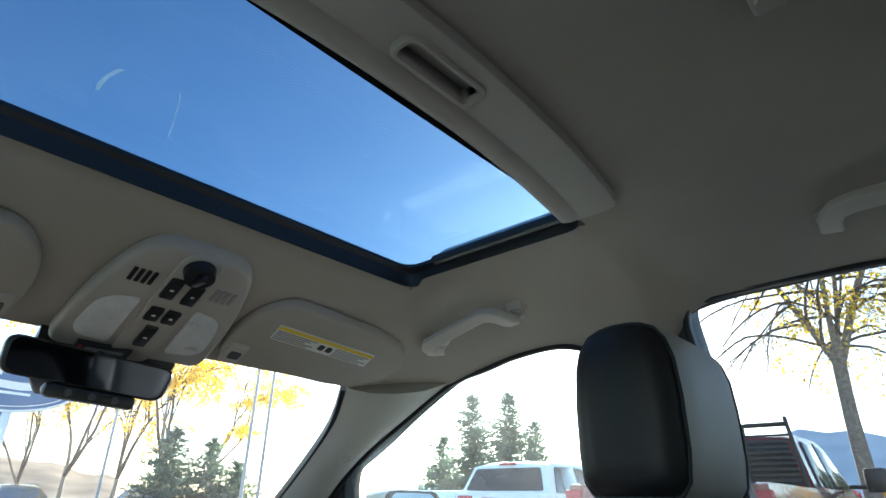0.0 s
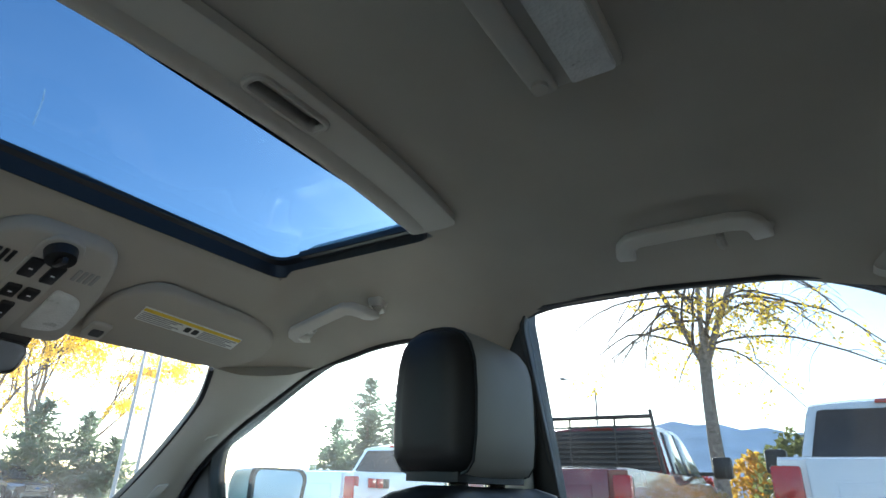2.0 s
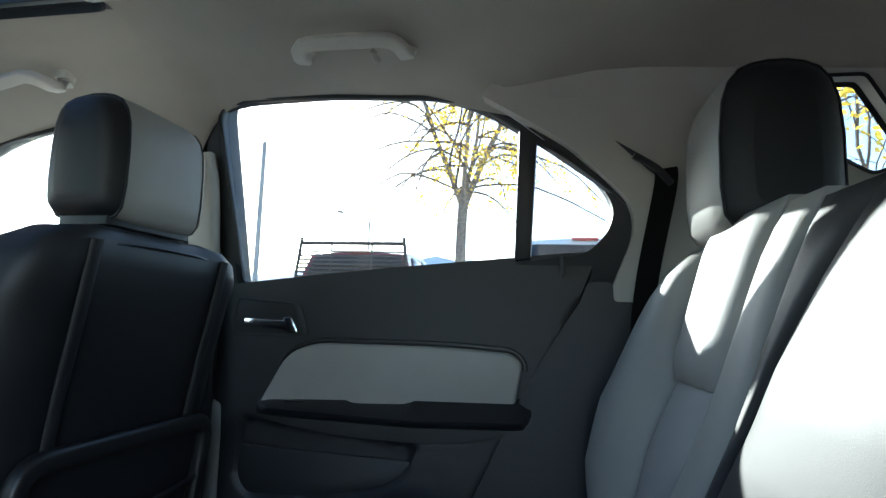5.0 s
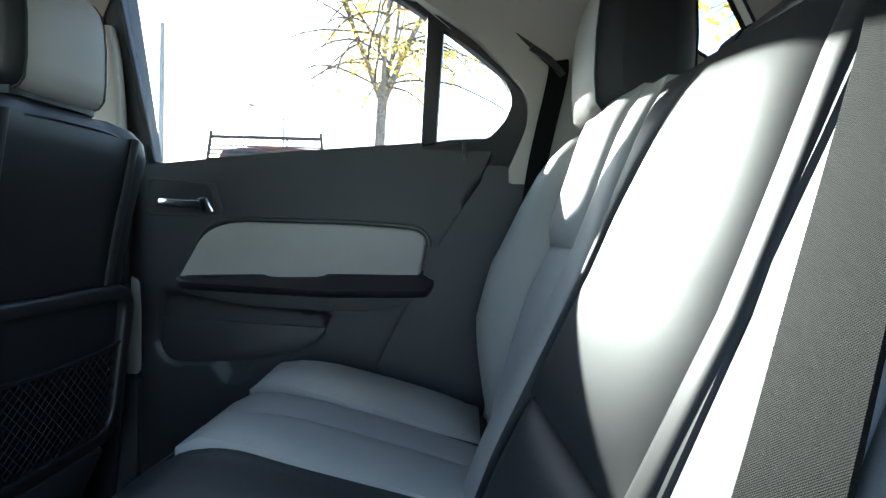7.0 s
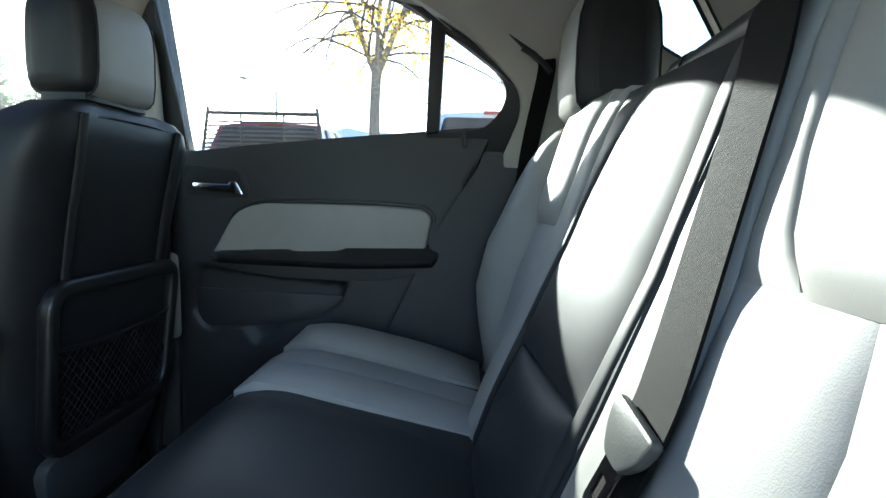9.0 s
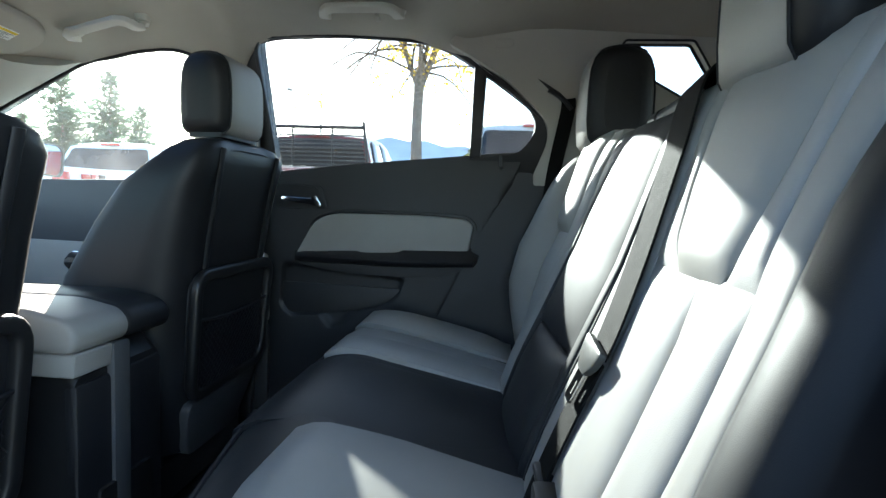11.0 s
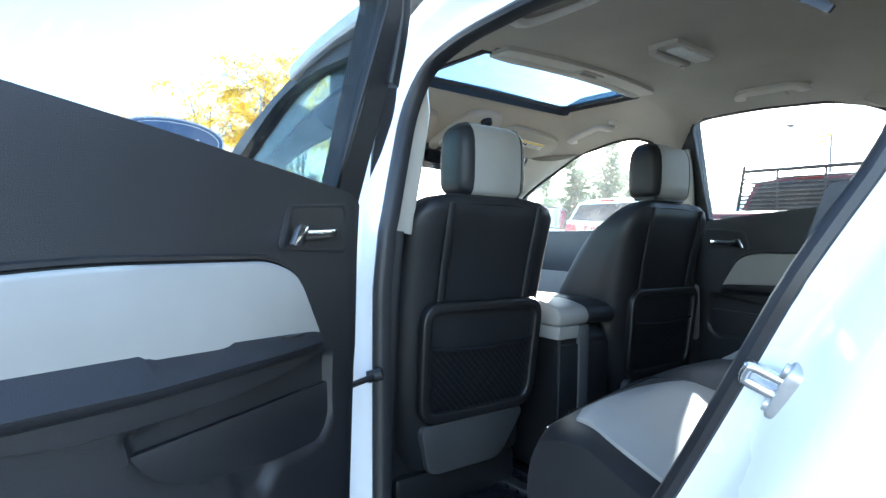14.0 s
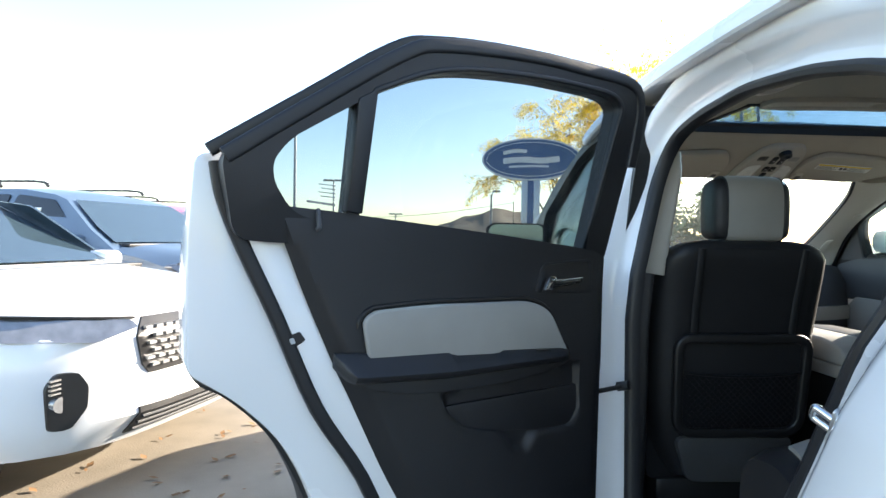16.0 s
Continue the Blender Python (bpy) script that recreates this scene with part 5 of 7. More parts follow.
    part("mirror_housing", tfm(loft([[(x * 0.55, 0.11, z * 0.6) for x, z in mk], [(x * 0.9, 0.07, z * 0.92) for x, z in mk], [(x, 0.02, z) for x, z in mk], [(x, 0.0, z) for x, z in mk], [(x * 0.95, -0.002, z * 0.93) for x, z in mk]]), mm), M_WHITE, d, "white wing mirror housing")
    part("mirror_rim", tfm(loft([[(x * 1.01, 0.004, z * 1.01) for x, z in mk], [(x * 1.01, -0.008, z * 1.01) for x, z in mk], [(x * 0.92, -0.008, z * 0.9) for x, z in mk], [(x * 0.92, 0.004, z * 0.9) for x, z in mk]], loop=True), mm), M_BLACK_P, d)
    part("mirror_glass", tfm(plate([(x * 0.93, z * 0.91) for x, z in mk], lambda a, b: (a, -0.005, b), lambda a, b: (a, -0.003, b)), mm), M_MIRROR, d, "wing mirror glass")
    part("mirror_arm", cyl((0.73 * s, 0.95, 1.12), (0.86 * s, 0.97, 1.13), 0.025), M_BLACK_P, d)
    return d


front_door(1)
front_door(-1)
bm = loft([[(x, y, z - 0.22 * (abs(x) / 0.9) ** 3) for x in steps(-0.92, 0.92, 12)] + [(x, y, 0.45) for x in steps(0.92, -0.92, 12)] for y, z in ((1.45, 1.05), (1.8, 1.03), (2.2, 0.98), (2.5, 0.90), (2.62, 0.75))])
part("hood", bm, M_WHITE, car, "white hood and front wings")

hatch = part("tailgate", plate([(-0.70, 0.45), (0.70, 0.45), (0.70, 1.1), (0.58, 1.56), (-0.58, 1.56), (-0.70, 1.1)], lambda a, b: (a, -1.92 + 0.35 * max(0, b - 1.05), b), lambda a, b: (a, -1.97 + 0.35 * max(0, b - 1.05), b), holes=[rounded([(-0.60, 1.12), (0.60, 1.12), (0.52, 1.48), (-0.52, 1.48)], 0.05)]), M_BEIGE, car, "closed tailgate in beige trim")
part("rear_glass", plate(rounded([(-0.62, 1.10), (0.62, 1.10), (0.54, 1.50), (-0.54, 1.50)], 0.05), lambda a, b: (a, -1.975 + 0.35 * max(0, b - 1.05), b), lambda a, b: (a, -1.98 + 0.35 * max(0, b - 1.05), b)), M_TINT, hatch, "tinted rear window")


# ================= seats =================
def headrest(cx, y_front, y_rear, z0, z1, half, group, label="", lean=0.0, band=0.62, posts=True):
    h = thing("headrest", (cx, (y_front + y_rear) / 2, z0), label, "headrest", group)
    cy, b = (y_front + y_rear) / 2, abs(y_front - y_rear) / 2
    prof = ((0.0, 0.58), (0.025, 0.80), (0.08, 0.94), (0.25, 1.0), (0.55, 1.0), (0.76, 0.95), (0.88, 0.84), (0.95, 0.66), (0.985, 0.42), (1.0, 0.16))

    def ring(u, grow=0.0):
        """Closed section of the cushion at u half-widths from its middle."""
        k = max(0.02, (1 - min(1.0, abs(u)) ** 5.0)) ** (1 / 3.0)
        out = []
        for t, fb in list(prof) + [(t, -f) for t, f in reversed(prof)]:
            tt = 0.46 + (t - 0.46) * lerp(0.55, 1.0, k)
            out.append(Vector((cx + half * u, cy + (b + grow) * fb * lerp(0.30, 1.0, k) + lean * (t - 0.3), lerp(z0, z1, tt) + (grow if t > 0.9 else (-grow if t < 0.05 else 0)))))
        return out

    for s in (-1, 1):
        us = [s * lerp(band, 1.0, math.sin(math.pi / 2 * i / 8)) for i in range(9)]
        part("cushion_side", loft([ring(u) for u in us]), M_BLACK_L, h, "black leather side")
    part("cushion_band", loft([ring(u, 0.0015) for u in steps(-band, band, 10)]), M_GREY_L, h, "light grey leather centre band")
    part("base_cap", loft([[Vector((cx + half * u, cy + b * v, z)) for u, v in rounded([(-0.80, -0.70), (0.80, -0.70), (0.80, 0.70), (-0.80, 0.70)], 0.2, 3)] for z in (z0 - 0.006, z0 + 0.012)]), M_BLACK_L, h, "black underside cap")
    for s in (-1, 1):
        part("seam_piping", sweep(ring(band * s, 0.0015), circle(0.0019, 6), up=(1, 0, 0), loop=True), M_BLACK_L, h)
        if posts:
            part("post", cyl((cx + 0.05 * s, cy, z0 - 0.04), (cx + 0.05 * s, cy, z0 + 0.02), 0.005), M_CHROME, h, "chrome post")
    return h


def front_seat(cx, side):
    s = thing("front_seat", (cx, 0.2, 0.42), ("driver's" if side < 0 else "passenger") + " seat in black leather with a net back pocket", "car seat", "front seats")
    # z, half width, rear y, front y
    prof = ((0.52, 0.160, 0.060, 0.34), (0.57, 0.196, 0.048, 0.345), (0.63, 0.222, 0.036, 0.35), (0.72, 0.240, 0.022, 0.350), (0.82, 0.242, 0.014, 0.310), (0.92, 0.242, 0.006, 0.258), (1.03, 0.240, -0.012, 0.186), (1.10, 0.234, -0.028, 0.130), (1.140, 0.224, -0.040, 0.080), (1.166, 0.202, -0.043, 0.050), (1.182, 0.170, -0.036, 0.032), (1.190, 0.120, -0.024, 0.022))
    prof = [(z + (0.026 if side > 0 else 0.0) * min(1.0, max(0.0, (z - 1.0) / 0.18)), w, yr, yf + interp(z, ((0.75, 0.0), (0.90, 0.030), (1.08, 0.032), (1.15, 0.010)))) for z, w, yr, yf in prof]
    tip = prof[-1][0] - 1.190
    rings = []
    for z, w, yr, yf in prof:
        ring = []
        n = 32
        for i in range(n):
            t = 2 * math.pi * (i + 0.5) / n
            c, q = math.cos(t), math.sin(t)
            x = w * math.copysign(abs(c) ** 0.42, c)
            e = 0.32 if q > 0 else 0.50
            fy = math.copysign(abs(q) ** e, q)
            y = lerp(yr, yf, 0.5 + 0.5 * fy)
            if fy > 0:
                y -= 0.060 * (1 - (abs(x) / w) ** 2) * max(0.0, min(1.0, (1.18 - z) * 8))
            else:
                y += 0.006 * (abs(x) / w < 0.62)
            ring.append((cx + x, y, z))
        rings.append(ring)
    part("backrest", loft(rings), M_BLACK_L, s, "black leather backrest")
    yr = lambda z: interp(z, [(p[0], p[2]) for p in prof])
    yf = lambda z: interp(z, [(p[0], p[3]) for p in prof])
    wd = lambda z: interp(z, [(p[0], p[1]) for p in prof])
    # rear seams and the raised side panels
    for q in (-1, 1):
        pts = [(cx + q * lerp(0.136, 0.142, (z - 0.9) / 0.27), yr(z) - 0.001, z) for z in (1.168 + tip, 1.10, 1.02, 0.95, 0.93)]
        part("back_seam", sweep(curve(pts, 4), [(0.010 * math.cos(a), 0.0045 * math.sin(a) - 0.001) for a in steps(0, 2 * math.pi, 12)[:-1]], up=(0, -1, 0)), M_BLACK_L, s)
        side_seam = [(cx + q * (wd(z) - 0.012), lerp(yr(z), yf(z), 0.30), z) for z in (0.55, 0.72, 0.92, 1.03, 1.10, 1.145 + tip)]
        part("side_seam", sweep(curve(side_seam, 4), circle(0.0022, 6)), M_BLACK_L, s)
    top_seam = [(cx + 0.165 * u, yr(1.172 + tip) + 0.004 + 0.012 * abs(u) ** 3, 1.170 + tip - 0.03 * abs(u) ** 4) for u in steps(-1, 1, 10)]
    part("top_seam", sweep(top_seam, circle(0.003, 6)), M_BLACK_L, s)
    # pocket: plastic rim, net and panel
    po = rounded([(cx - 0.172, 0.66), (cx + 0.172, 0.66), (cx + 0.182, 0.925), (cx - 0.182, 0.925)], [0.05, 0.05, 0.04, 0.04], 5)
    rim = [Vector((x, yr(z) - 0.010, z)) for x, z in po]
    part("pocket_rim", sweep(rim, rrect(0.013, 0.011, 0.008), up=(0, -1, 0), loop=True), M_BLACK_P, s, "black plastic pocket rim")
    part("pocket_panel", plate(po, lambda a, b: (a, yr(b) - 0.004, b), lambda a, b: (a, yr(b) + 0.010, b)), M_DARK, s)
    net = []
    for i in range(-9, 22):
        for dr in (1, -1):
            a0 = cx - 0.17 + 0.018 * i if dr > 0 else cx + 0.17 - 0.018 * i
            pts = []
            for k in range(7):
                zz = 0.672 + 0.155 * k / 6
                xx = a0 + dr * (zz - 0.672) * 1.0
                if abs(xx - cx) < 0.166:
                    pts.append((xx, yr(zz) - 0.013, zz))
            if len(pts) > 1:
                net.append(sweep(pts, circle(0.0013, 3), up=(0, -1, 0)))
    part("pocket_net", join(*net), M_RUBBER, s, "black elastic net")
    part("net_hem", sweep([(cx + 0.17 * u, yr(0.828) - 0.014, 0.832 - 0.012 * (1 - u * u)) for u in steps(-1, 1, 8)], circle(0.004, 6), up=(0, -1, 0)), M_RUBBER, s)
    part("lower_valance", plate(rounded([(cx - 0.118, 0.505), (cx + 0.118, 0.505), (cx + 0.172, 0.645), (cx - 0.172, 0.645)], 0.035), lambda a, b: (a, yr(b) - 0.012 + 0.06 * (0.645 - b), b), lambda a, b: (a, yr(b) + 0.03, b), w=0.006), M_DARK_G, s, "grey lower valance")
    # cushion
    rings = []
    for y, w, zt in ((0.10, 0.22, 0.66), (0.20, 0.25, 0.68), (0.40, 0.26, 0.70), (0.56, 0.255, 0.71), (0.62, 0.24, 0.67)):
        rings.append([(cx + x, y, zz) for x, zz in rounded([(-w, 0.50), (w, 0.50), (w, zt + 0.03), (w * 0.7, zt), (-w * 0.7, zt), (-w, zt + 0.03)], 0.03, 3)])
    part("seat_cushion", loft(rings), M_BLACK_L, s, "black leather cushion")
    # unseen inserts patterned on the rear seats, added to bounce sun onto the headliner
    face = lambda x, z: yf(z) - 0.060 * (1 - ((x - cx) / wd(z)) ** 2) * min(1.0, (1.18 - z) * 8)
    rows_ = []
    for z in steps(0.72, 1.12, 10):
        xs_ = [cx + 0.150 * u for u in steps(-1, 1, 8)]
        rows_.append([(x, face(x, z) + 0.008 - 0.008 * abs((x - cx) / 0.15) ** 6, z) for x in xs_] + [(x, face(x, z) - 0.03, z) for x in reversed(xs_)])
    part("front_insert", loft(rows_), M_GREY_L, s, "light grey backrest insert")
    ci = rounded([(cx - 0.165, 0.36), (cx + 0.165, 0.36), (cx + 0.160, 0.585), (cx - 0.160, 0.585)], 0.04)
    part("cushion_insert", plate(ci, lambda a, b: (a, b, lerp(0.690, 0.706, (b - 0.36) / 0.2) + 0.008), lambda a, b: (a, b, 0.66), w=0.006), M_GREY_L, s, "light grey cushion insert")
    part("seat_base", box((cx - 0.20, 0.08, 0.41), (cx + 0.20, 0.60, 0.51), 0.02), M_BLACK_P, s)
    for q in (-1, 1):
        part("slide_rail", box((cx + q * 0.17 - 0.02, -0.02, 0.40), (cx + q * 0.17 + 0.02, 0.62, 0.425), 0.004), M_STEEL, s)
        part("post_collar", cyl((cx + 0.05 * q, 0.018, 1.168 + tip), (cx + 0.05 * q, 0.018, 1.200 + tip), 0.014), M_BLACK_P, s)
    return s


front_seat(-0.421, -1)
front_seat(0.375, 1)
headrest(-0.406, 0.094, -0.022, 1.188, 1.366, 0.108, "front headrests", label="front headrest in black leather with a light grey centre band", band=0.72)
headrest(0.362, 0.082, -0.036, 1.226, 1.404, 0.112, "front headrests", label="front headrest in black leather with a light grey centre band", band=0.74)

# centre console
con = thing("center_console", (0, 0.2, 0.42), "black centre console with a light grey and black leather armrest lid", "centre console")
part("body", loft([[(x, y, z) for x, z in rounded([(-0.115, 0.41), (0.115, 0.41), (0.11, zt), (-0.11, zt)], 0.02, 3)] for y, zt in ((0.030, 0.80), (0.06, 0.835), (0.45, 0.835), (0.60, 0.72), (0.95, 0.74))]), M_BLACK_P, con)
lid = rounded([(0.020, 0.842), (0.010, 0.870), (0.028, 0.896), (0.10, 0.912), (0.40, 0.910), (0.43, 0.88), (0.43, 0.842)], 0.022, 4)
part("lid_grey", plate(lid, lambda a, b: (-0.128, a, b), lambda a, b: (0.004, a, b), w=0.010, seg=3), M_GREY_L, con, "light grey leather armrest lid")
part("lid_black", plate(lid, lambda a, b: (0.004, a + 0.002, b), lambda a, b: (0.130, a + 0.002, b - 0.004), w=0.012, seg=3), M_BLACK_L, con, "black leather armrest edge")
part("lid_band", plate(rounded([(0.022, 0.804), (0.018, 0.843), (0.42, 0.843), (0.42, 0.804)], 0.005), lambda a, b: (-0.120, a, b), lambda a, b: (-0.034, a, b), w=0.004), M_GREY_L, con, "light grey band")
part("rear_post", box((-0.034, 0.016, 0.45), (0.012, 0.045, 0.843), 0.010), M_DARK_G, con, "dark grey rear post")
part("rear_face", box((-0.112, 0.024, 0.43), (0.112, 0.05, 0.79), 0.008), M_DARK, con)
part("cup_cover", plate(rounded([(-0.07, 0.50), (0.07, 0.50), (0.07, 0.60), (-0.07, 0.60)], 0.01), lambda a, b: (a, 0.018, b), lambda a, b: (a, 0.03, b), w=0.003), M_BLACK_P, con)

# ---- rear bench ----
BACK = ((0.66, -0.690), (0.72, -0.700), (0.80, -0.728), (0.885, -0.765), (1.02, -0.822), (1.12, -0.855), (1.20, -0.880), (1.26, -0.905))


def back_y(x, z):
    return interp(z, BACK) + 0.08 * (x + 0.35)


def bulge(u, v, b):
    return b * (1 - abs(u) ** 5.0) * (1 - abs(2 * v - 1) ** 10)


def back_pad(x0, x1, z0, z1, lift, material, parent, name, label="", bulk=0.014, nz=18, nx=10, corner=0.0, crown=0.0):
    """A stuffed pad on the seat back; its two edges may be functions of the height."""
    bm = bmesh.new()
    g = {}
    for j in range(nz + 1):
        v = j / nz
        for i in range(nx + 1):
            u = -1 + 2 * math.sin(math.pi * i / nx / 2) ** 2
            z = lerp(z0, z1, v)
            xa = x0(z) if callable(x0) else x0
            xb = x1(z) if callable(x1) else x1
            x = lerp(xa, xb, (u + 1) / 2)
            lo = max(0.0, 1 - (z - z0) / max(corner, 1e-6)) if corner else 0.0
            x = lerp(x, (xa + xb) / 2, 0.10 * lo ** 2.2)
            b = bulge(u, v, bulk) + crown * (1 - u * u) * math.sin(math.pi * v) ** 0.7
            y = back_y(x, z) + (lift(z) if callable(lift) else lift) + b
            g[i, j, 0] = bm.verts.new((x, y, z + b * 0.35))
            g[i, j, 1] = bm.verts.new((x, back_y(x, z) - 0.05, z))
    for j in range(nz):
        for i in range(nx):
            bm.faces.new((g[i, j, 0], g[i + 1, j, 0], g[i + 1, j + 1, 0], g[i, j + 1, 0]))
            bm.faces.new((g[i, j, 1], g[i, j + 1, 1], g[i + 1, j + 1, 1], g[i + 1, j, 1]))
    for i in range(nx):
        bm.faces.new((g[i, 0, 0], g[i, 0, 1], g[i + 1, 0, 1], g[i + 1, 0, 0]))
        bm.faces.new((g[i, nz, 0], g[i + 1, nz, 0], g[i + 1, nz, 1], g[i, nz, 1]))
    for j in range(nz):
        bm.faces.new((g[0, j, 0], g[0, j + 1, 0], g[0, j + 1, 1], g[0, j, 1]))
        bm.faces.new((g[nx, j, 0], g[nx, j, 1], g[nx, j + 1, 1], g[nx, j + 1, 0]))
    return part(name, bm, material, parent, label)


def stitch(pts, parent, material=None, r=0.0025, name="seam"):
    return part(name, sweep(pts, circle(r, 6), up=(0, 0.3, 1)), material or M_GREYINK, parent)


def on_back(x, z, d=0.0):
    return Vector((x, back_y(x, z) + d, z))


def back_shell(x0, x1, parent, top0=1.245, top1=1.245):
    part("back_shell", plate(rounded([(x0, 0.60), (x1, 0.60), (x1, top1), (x0, top0)], [0.01, 0.01, 0.03, 0.03], 4), lambda a, b: (a, back_y(a, b) - 0.030, b), lambda a, b: (a, back_y(a, b) - 0.12, b), w=0.012), M_BLACK_L, parent)


def seam_x(side, *pts):
    return lambda z: side * interp(z, pts)


# seams of the seat back, from the middle outwards
S_IN = seam_x(-1, (0.66, 0.150), (0.90, 0.140), (1.05, 0.128), (1.25, 0.150))
S_A = seam_x(-1, (0.66, 0.250), (0.97, 0.240), (1.055, 0.227), (1.25, 0.205))
S_T = seam_x(-1, (1.03, 0.298), (1.064, 0.271), (1.12, 0.252), (1.25, 0.236))
S_B = seam_x(-1, (0.66, 0.395), (0.854, 0.383), (0.97, 0.373), (1.03, 0.354))
S_C = seam_x(-1, (1.03, 0.404), (1.10, 0.421), (1.16, 0.437), (1.25, 0.455))
S_D = seam_x(-1, (0.66, 0.486), (0.93, 0.474), (1.03, 0.462), (1.06, 0.455), (1.125, 0.462), (1.25, 0.488))
S_E = seam_x(-1, (0.66, 0.548), (0.94, 0.520), (1.04, 0.513), (1.10, 0.513), (1.25, 0.550))
bl = thing("rear_seat_back", (-0.35, -0.8, 0.7), "driver's side rear seat back in light grey leather, black bolster", "seat back", "rear seat backs")
back_pad(lambda z: S_E(z) - 0.085 + 0.10 * max(0, z - 1.05), S_E, 0.66, 1.215, 0.006, M_BLACK_L, bl, "outer_bolster", "black leather bolster", bulk=0.016, crown=0.012)
back_pad(S_E, S_D, 0.66, 1.245, 0.012, M_GREY_L, bl, "side_panel", "light grey leather side panel", bulk=0.006)
back_pad(S_D, S_C, 1.030, 1.250, 0.011, M_GREY_P, bl, "perforated_panel", "perforated grey leather", bulk=0.005)
back_pad(S_C, S_T, 1.030, 1.252, 0.012, M_GREY_L, bl, "upper_panel", "light grey leather upper panel", bulk=0.010, corner=0.035)
back_pad(S_T, S_A, 1.030, 1.248, 0.011, M_GREY_L, bl, "upper_strip", "light grey leather strip", bulk=0.004)
back_pad(S_D, S_B, 0.66, 1.034, 0.011, M_GREY_P, bl, "lower_panel", "perforated grey leather", bulk=0.007)
back_pad(S_B, S_A, 0.66, 1.034, 0.011, M_GREY_P, bl, "lower_panel", "perforated grey leather", bulk=0.007)
back_pad(S_A, S_IN, 0.66, 1.248, 0.012, M_GREY_L, bl, "inner_side_panel", "light grey leather side panel", bulk=0.007)
back_shell(-0.635, -0.135, bl, 1.20)
stitch([on_back(S_E(z) - 0.002, z, 0.012) for z in steps(0.68, 1.21, 20)], bl, M_BLACK_L, 0.0040, "piping")
stitch([on_back(S_IN(z) + 0.004, z, 0.012) for z in steps(0.68, 1.235, 20)], bl, M_BLACK_L, 0.0045, "piping")
for k in range(42):
    z = 0.70 + 0.012 * k
    part("stitch", box(on_back(S_E(z) - 0.010, z, 0.0195) - Vector((0.0010, 0.0015, 0.0030)), on_back(S_E(z) - 0.010, z, 0.0195) + Vector((0.0010, 0.0015, 0.0030))), M_GREYINK, bl)

bc = thing("rear_seat_back", (0.03, -0.8, 0.7), "middle rear seat back in smooth black leather with folding armrest", "seat back", "rear seat backs")
P_R = lambda z: interp(z, ((0.86, 0.190), (0.97, 0.186), (1.08, 0.168), (1.15, 0.140), (1.24, 0.085)))
back_pad(-0.100, P_R, 0.880, 1.232, 0.014, M_BLACK_L, bc, "armrest_pad", "black leather folding armrest", bulk=0.008, crown=0.008, nx=16)
back_pad(-0.132, -0.101, 0.66, 1.245, 0.014, M_BLACK_L, bc, "side_bolster", "black leather bolster", bulk=0.005)
back_pad(lambda z: P_R(z) + 0.002, 0.200, 0.66, 1.235, 0.006, M_BLACK_L, bc, "side_bolster", "black leather bolster", bulk=0.012)
back_pad(-0.094, 0.186, 0.66, 0.872, 0.010, M_BLACK_L, bc, "base_pad", "black leather pad", bulk=0.012, crown=0.004)
back_shell(-0.135, 0.20, bc)

R_A = seam_x(1, (0.66, 0.290), (1.04, 0.282), (1.25, 0.270))
R_C = seam_x(1, (0.66, 0.430), (1.04, 0.440), (1.25, 0.470))
br = thing("rear_seat_back", (0.4, -0.8, 0.7), "passenger side rear seat back in light grey perforated leather", "seat back", "rear seat backs")
back_pad(0.202, R_A, 0.66, 1.245, 0.008, M_GREY_L, br, "inner_side_panel", "light grey leather side panel", bulk=0.012)
back_pad(R_A, R_C, 1.040, 1.252, 0.012, M_GREY_L, br, "upper_panel", "light grey leather upper panel", bulk=0.016, corner=0.035)
back_pad(R_A, R_C, 0.66, 1.050, lambda z: interp(z, ((0.66, -0.05), (0.80, -0.02), (0.95, 0.004))), M_GREY_P, br, "lower_panel", "perforated grey leather", bulk=0.012)
back_pad(R_C, lambda z: interp(z, ((0.66, 0.63), (0.95, 0.625), (1.12, 0.60), (1.24, 0.53))), 0.66, 1.235, lambda z: interp(z, ((0.66, -0.10), (0.78, -0.055), (0.88, -0.008), (0.98, 0.010), (1.15, 0.006), (1.24, -0.006))), M_GREY_L, br, "outer_bolster", "light grey leather bolster", bulk=0.022, crown=0.034)
back_shell(0.20, 0.64, br, 1.245, 1.16)

headrest(-0.300, -0.862, -0.975, 1.222, 1.462, 0.125, "rear headrests", label="rear headrest in black leather with a light grey front band", band=0.66)
headrest(0.440, -0.790, -0.940, 1.222, 1.445, 0.106, "rear headrests", label="rear headrest in black leather with a light grey front band", band=0.82)
roller = thing("cargo_cover", (0, -0.97, 1.25), "black cargo cover roll behind the rear seat back", "cargo cover")
part("roll", sweep([(x, -0.905 + 0.08 * x, 1.255 - 0.10 * x) for x in (-0.15, 0.0, 0.10)], circle(0.022, 14)), M_BLACK_L, roller)
part("end_cap", cyl((0.10, -0.897, 1.245), (0.135, -0.894, 1.241), 0.025), M_BLACK_P, roller)
part("hood", box((-0.17, -1.01, 1.19), (0.24, -0.95, 1.225), 0.01), M_BLACK_P, roller)


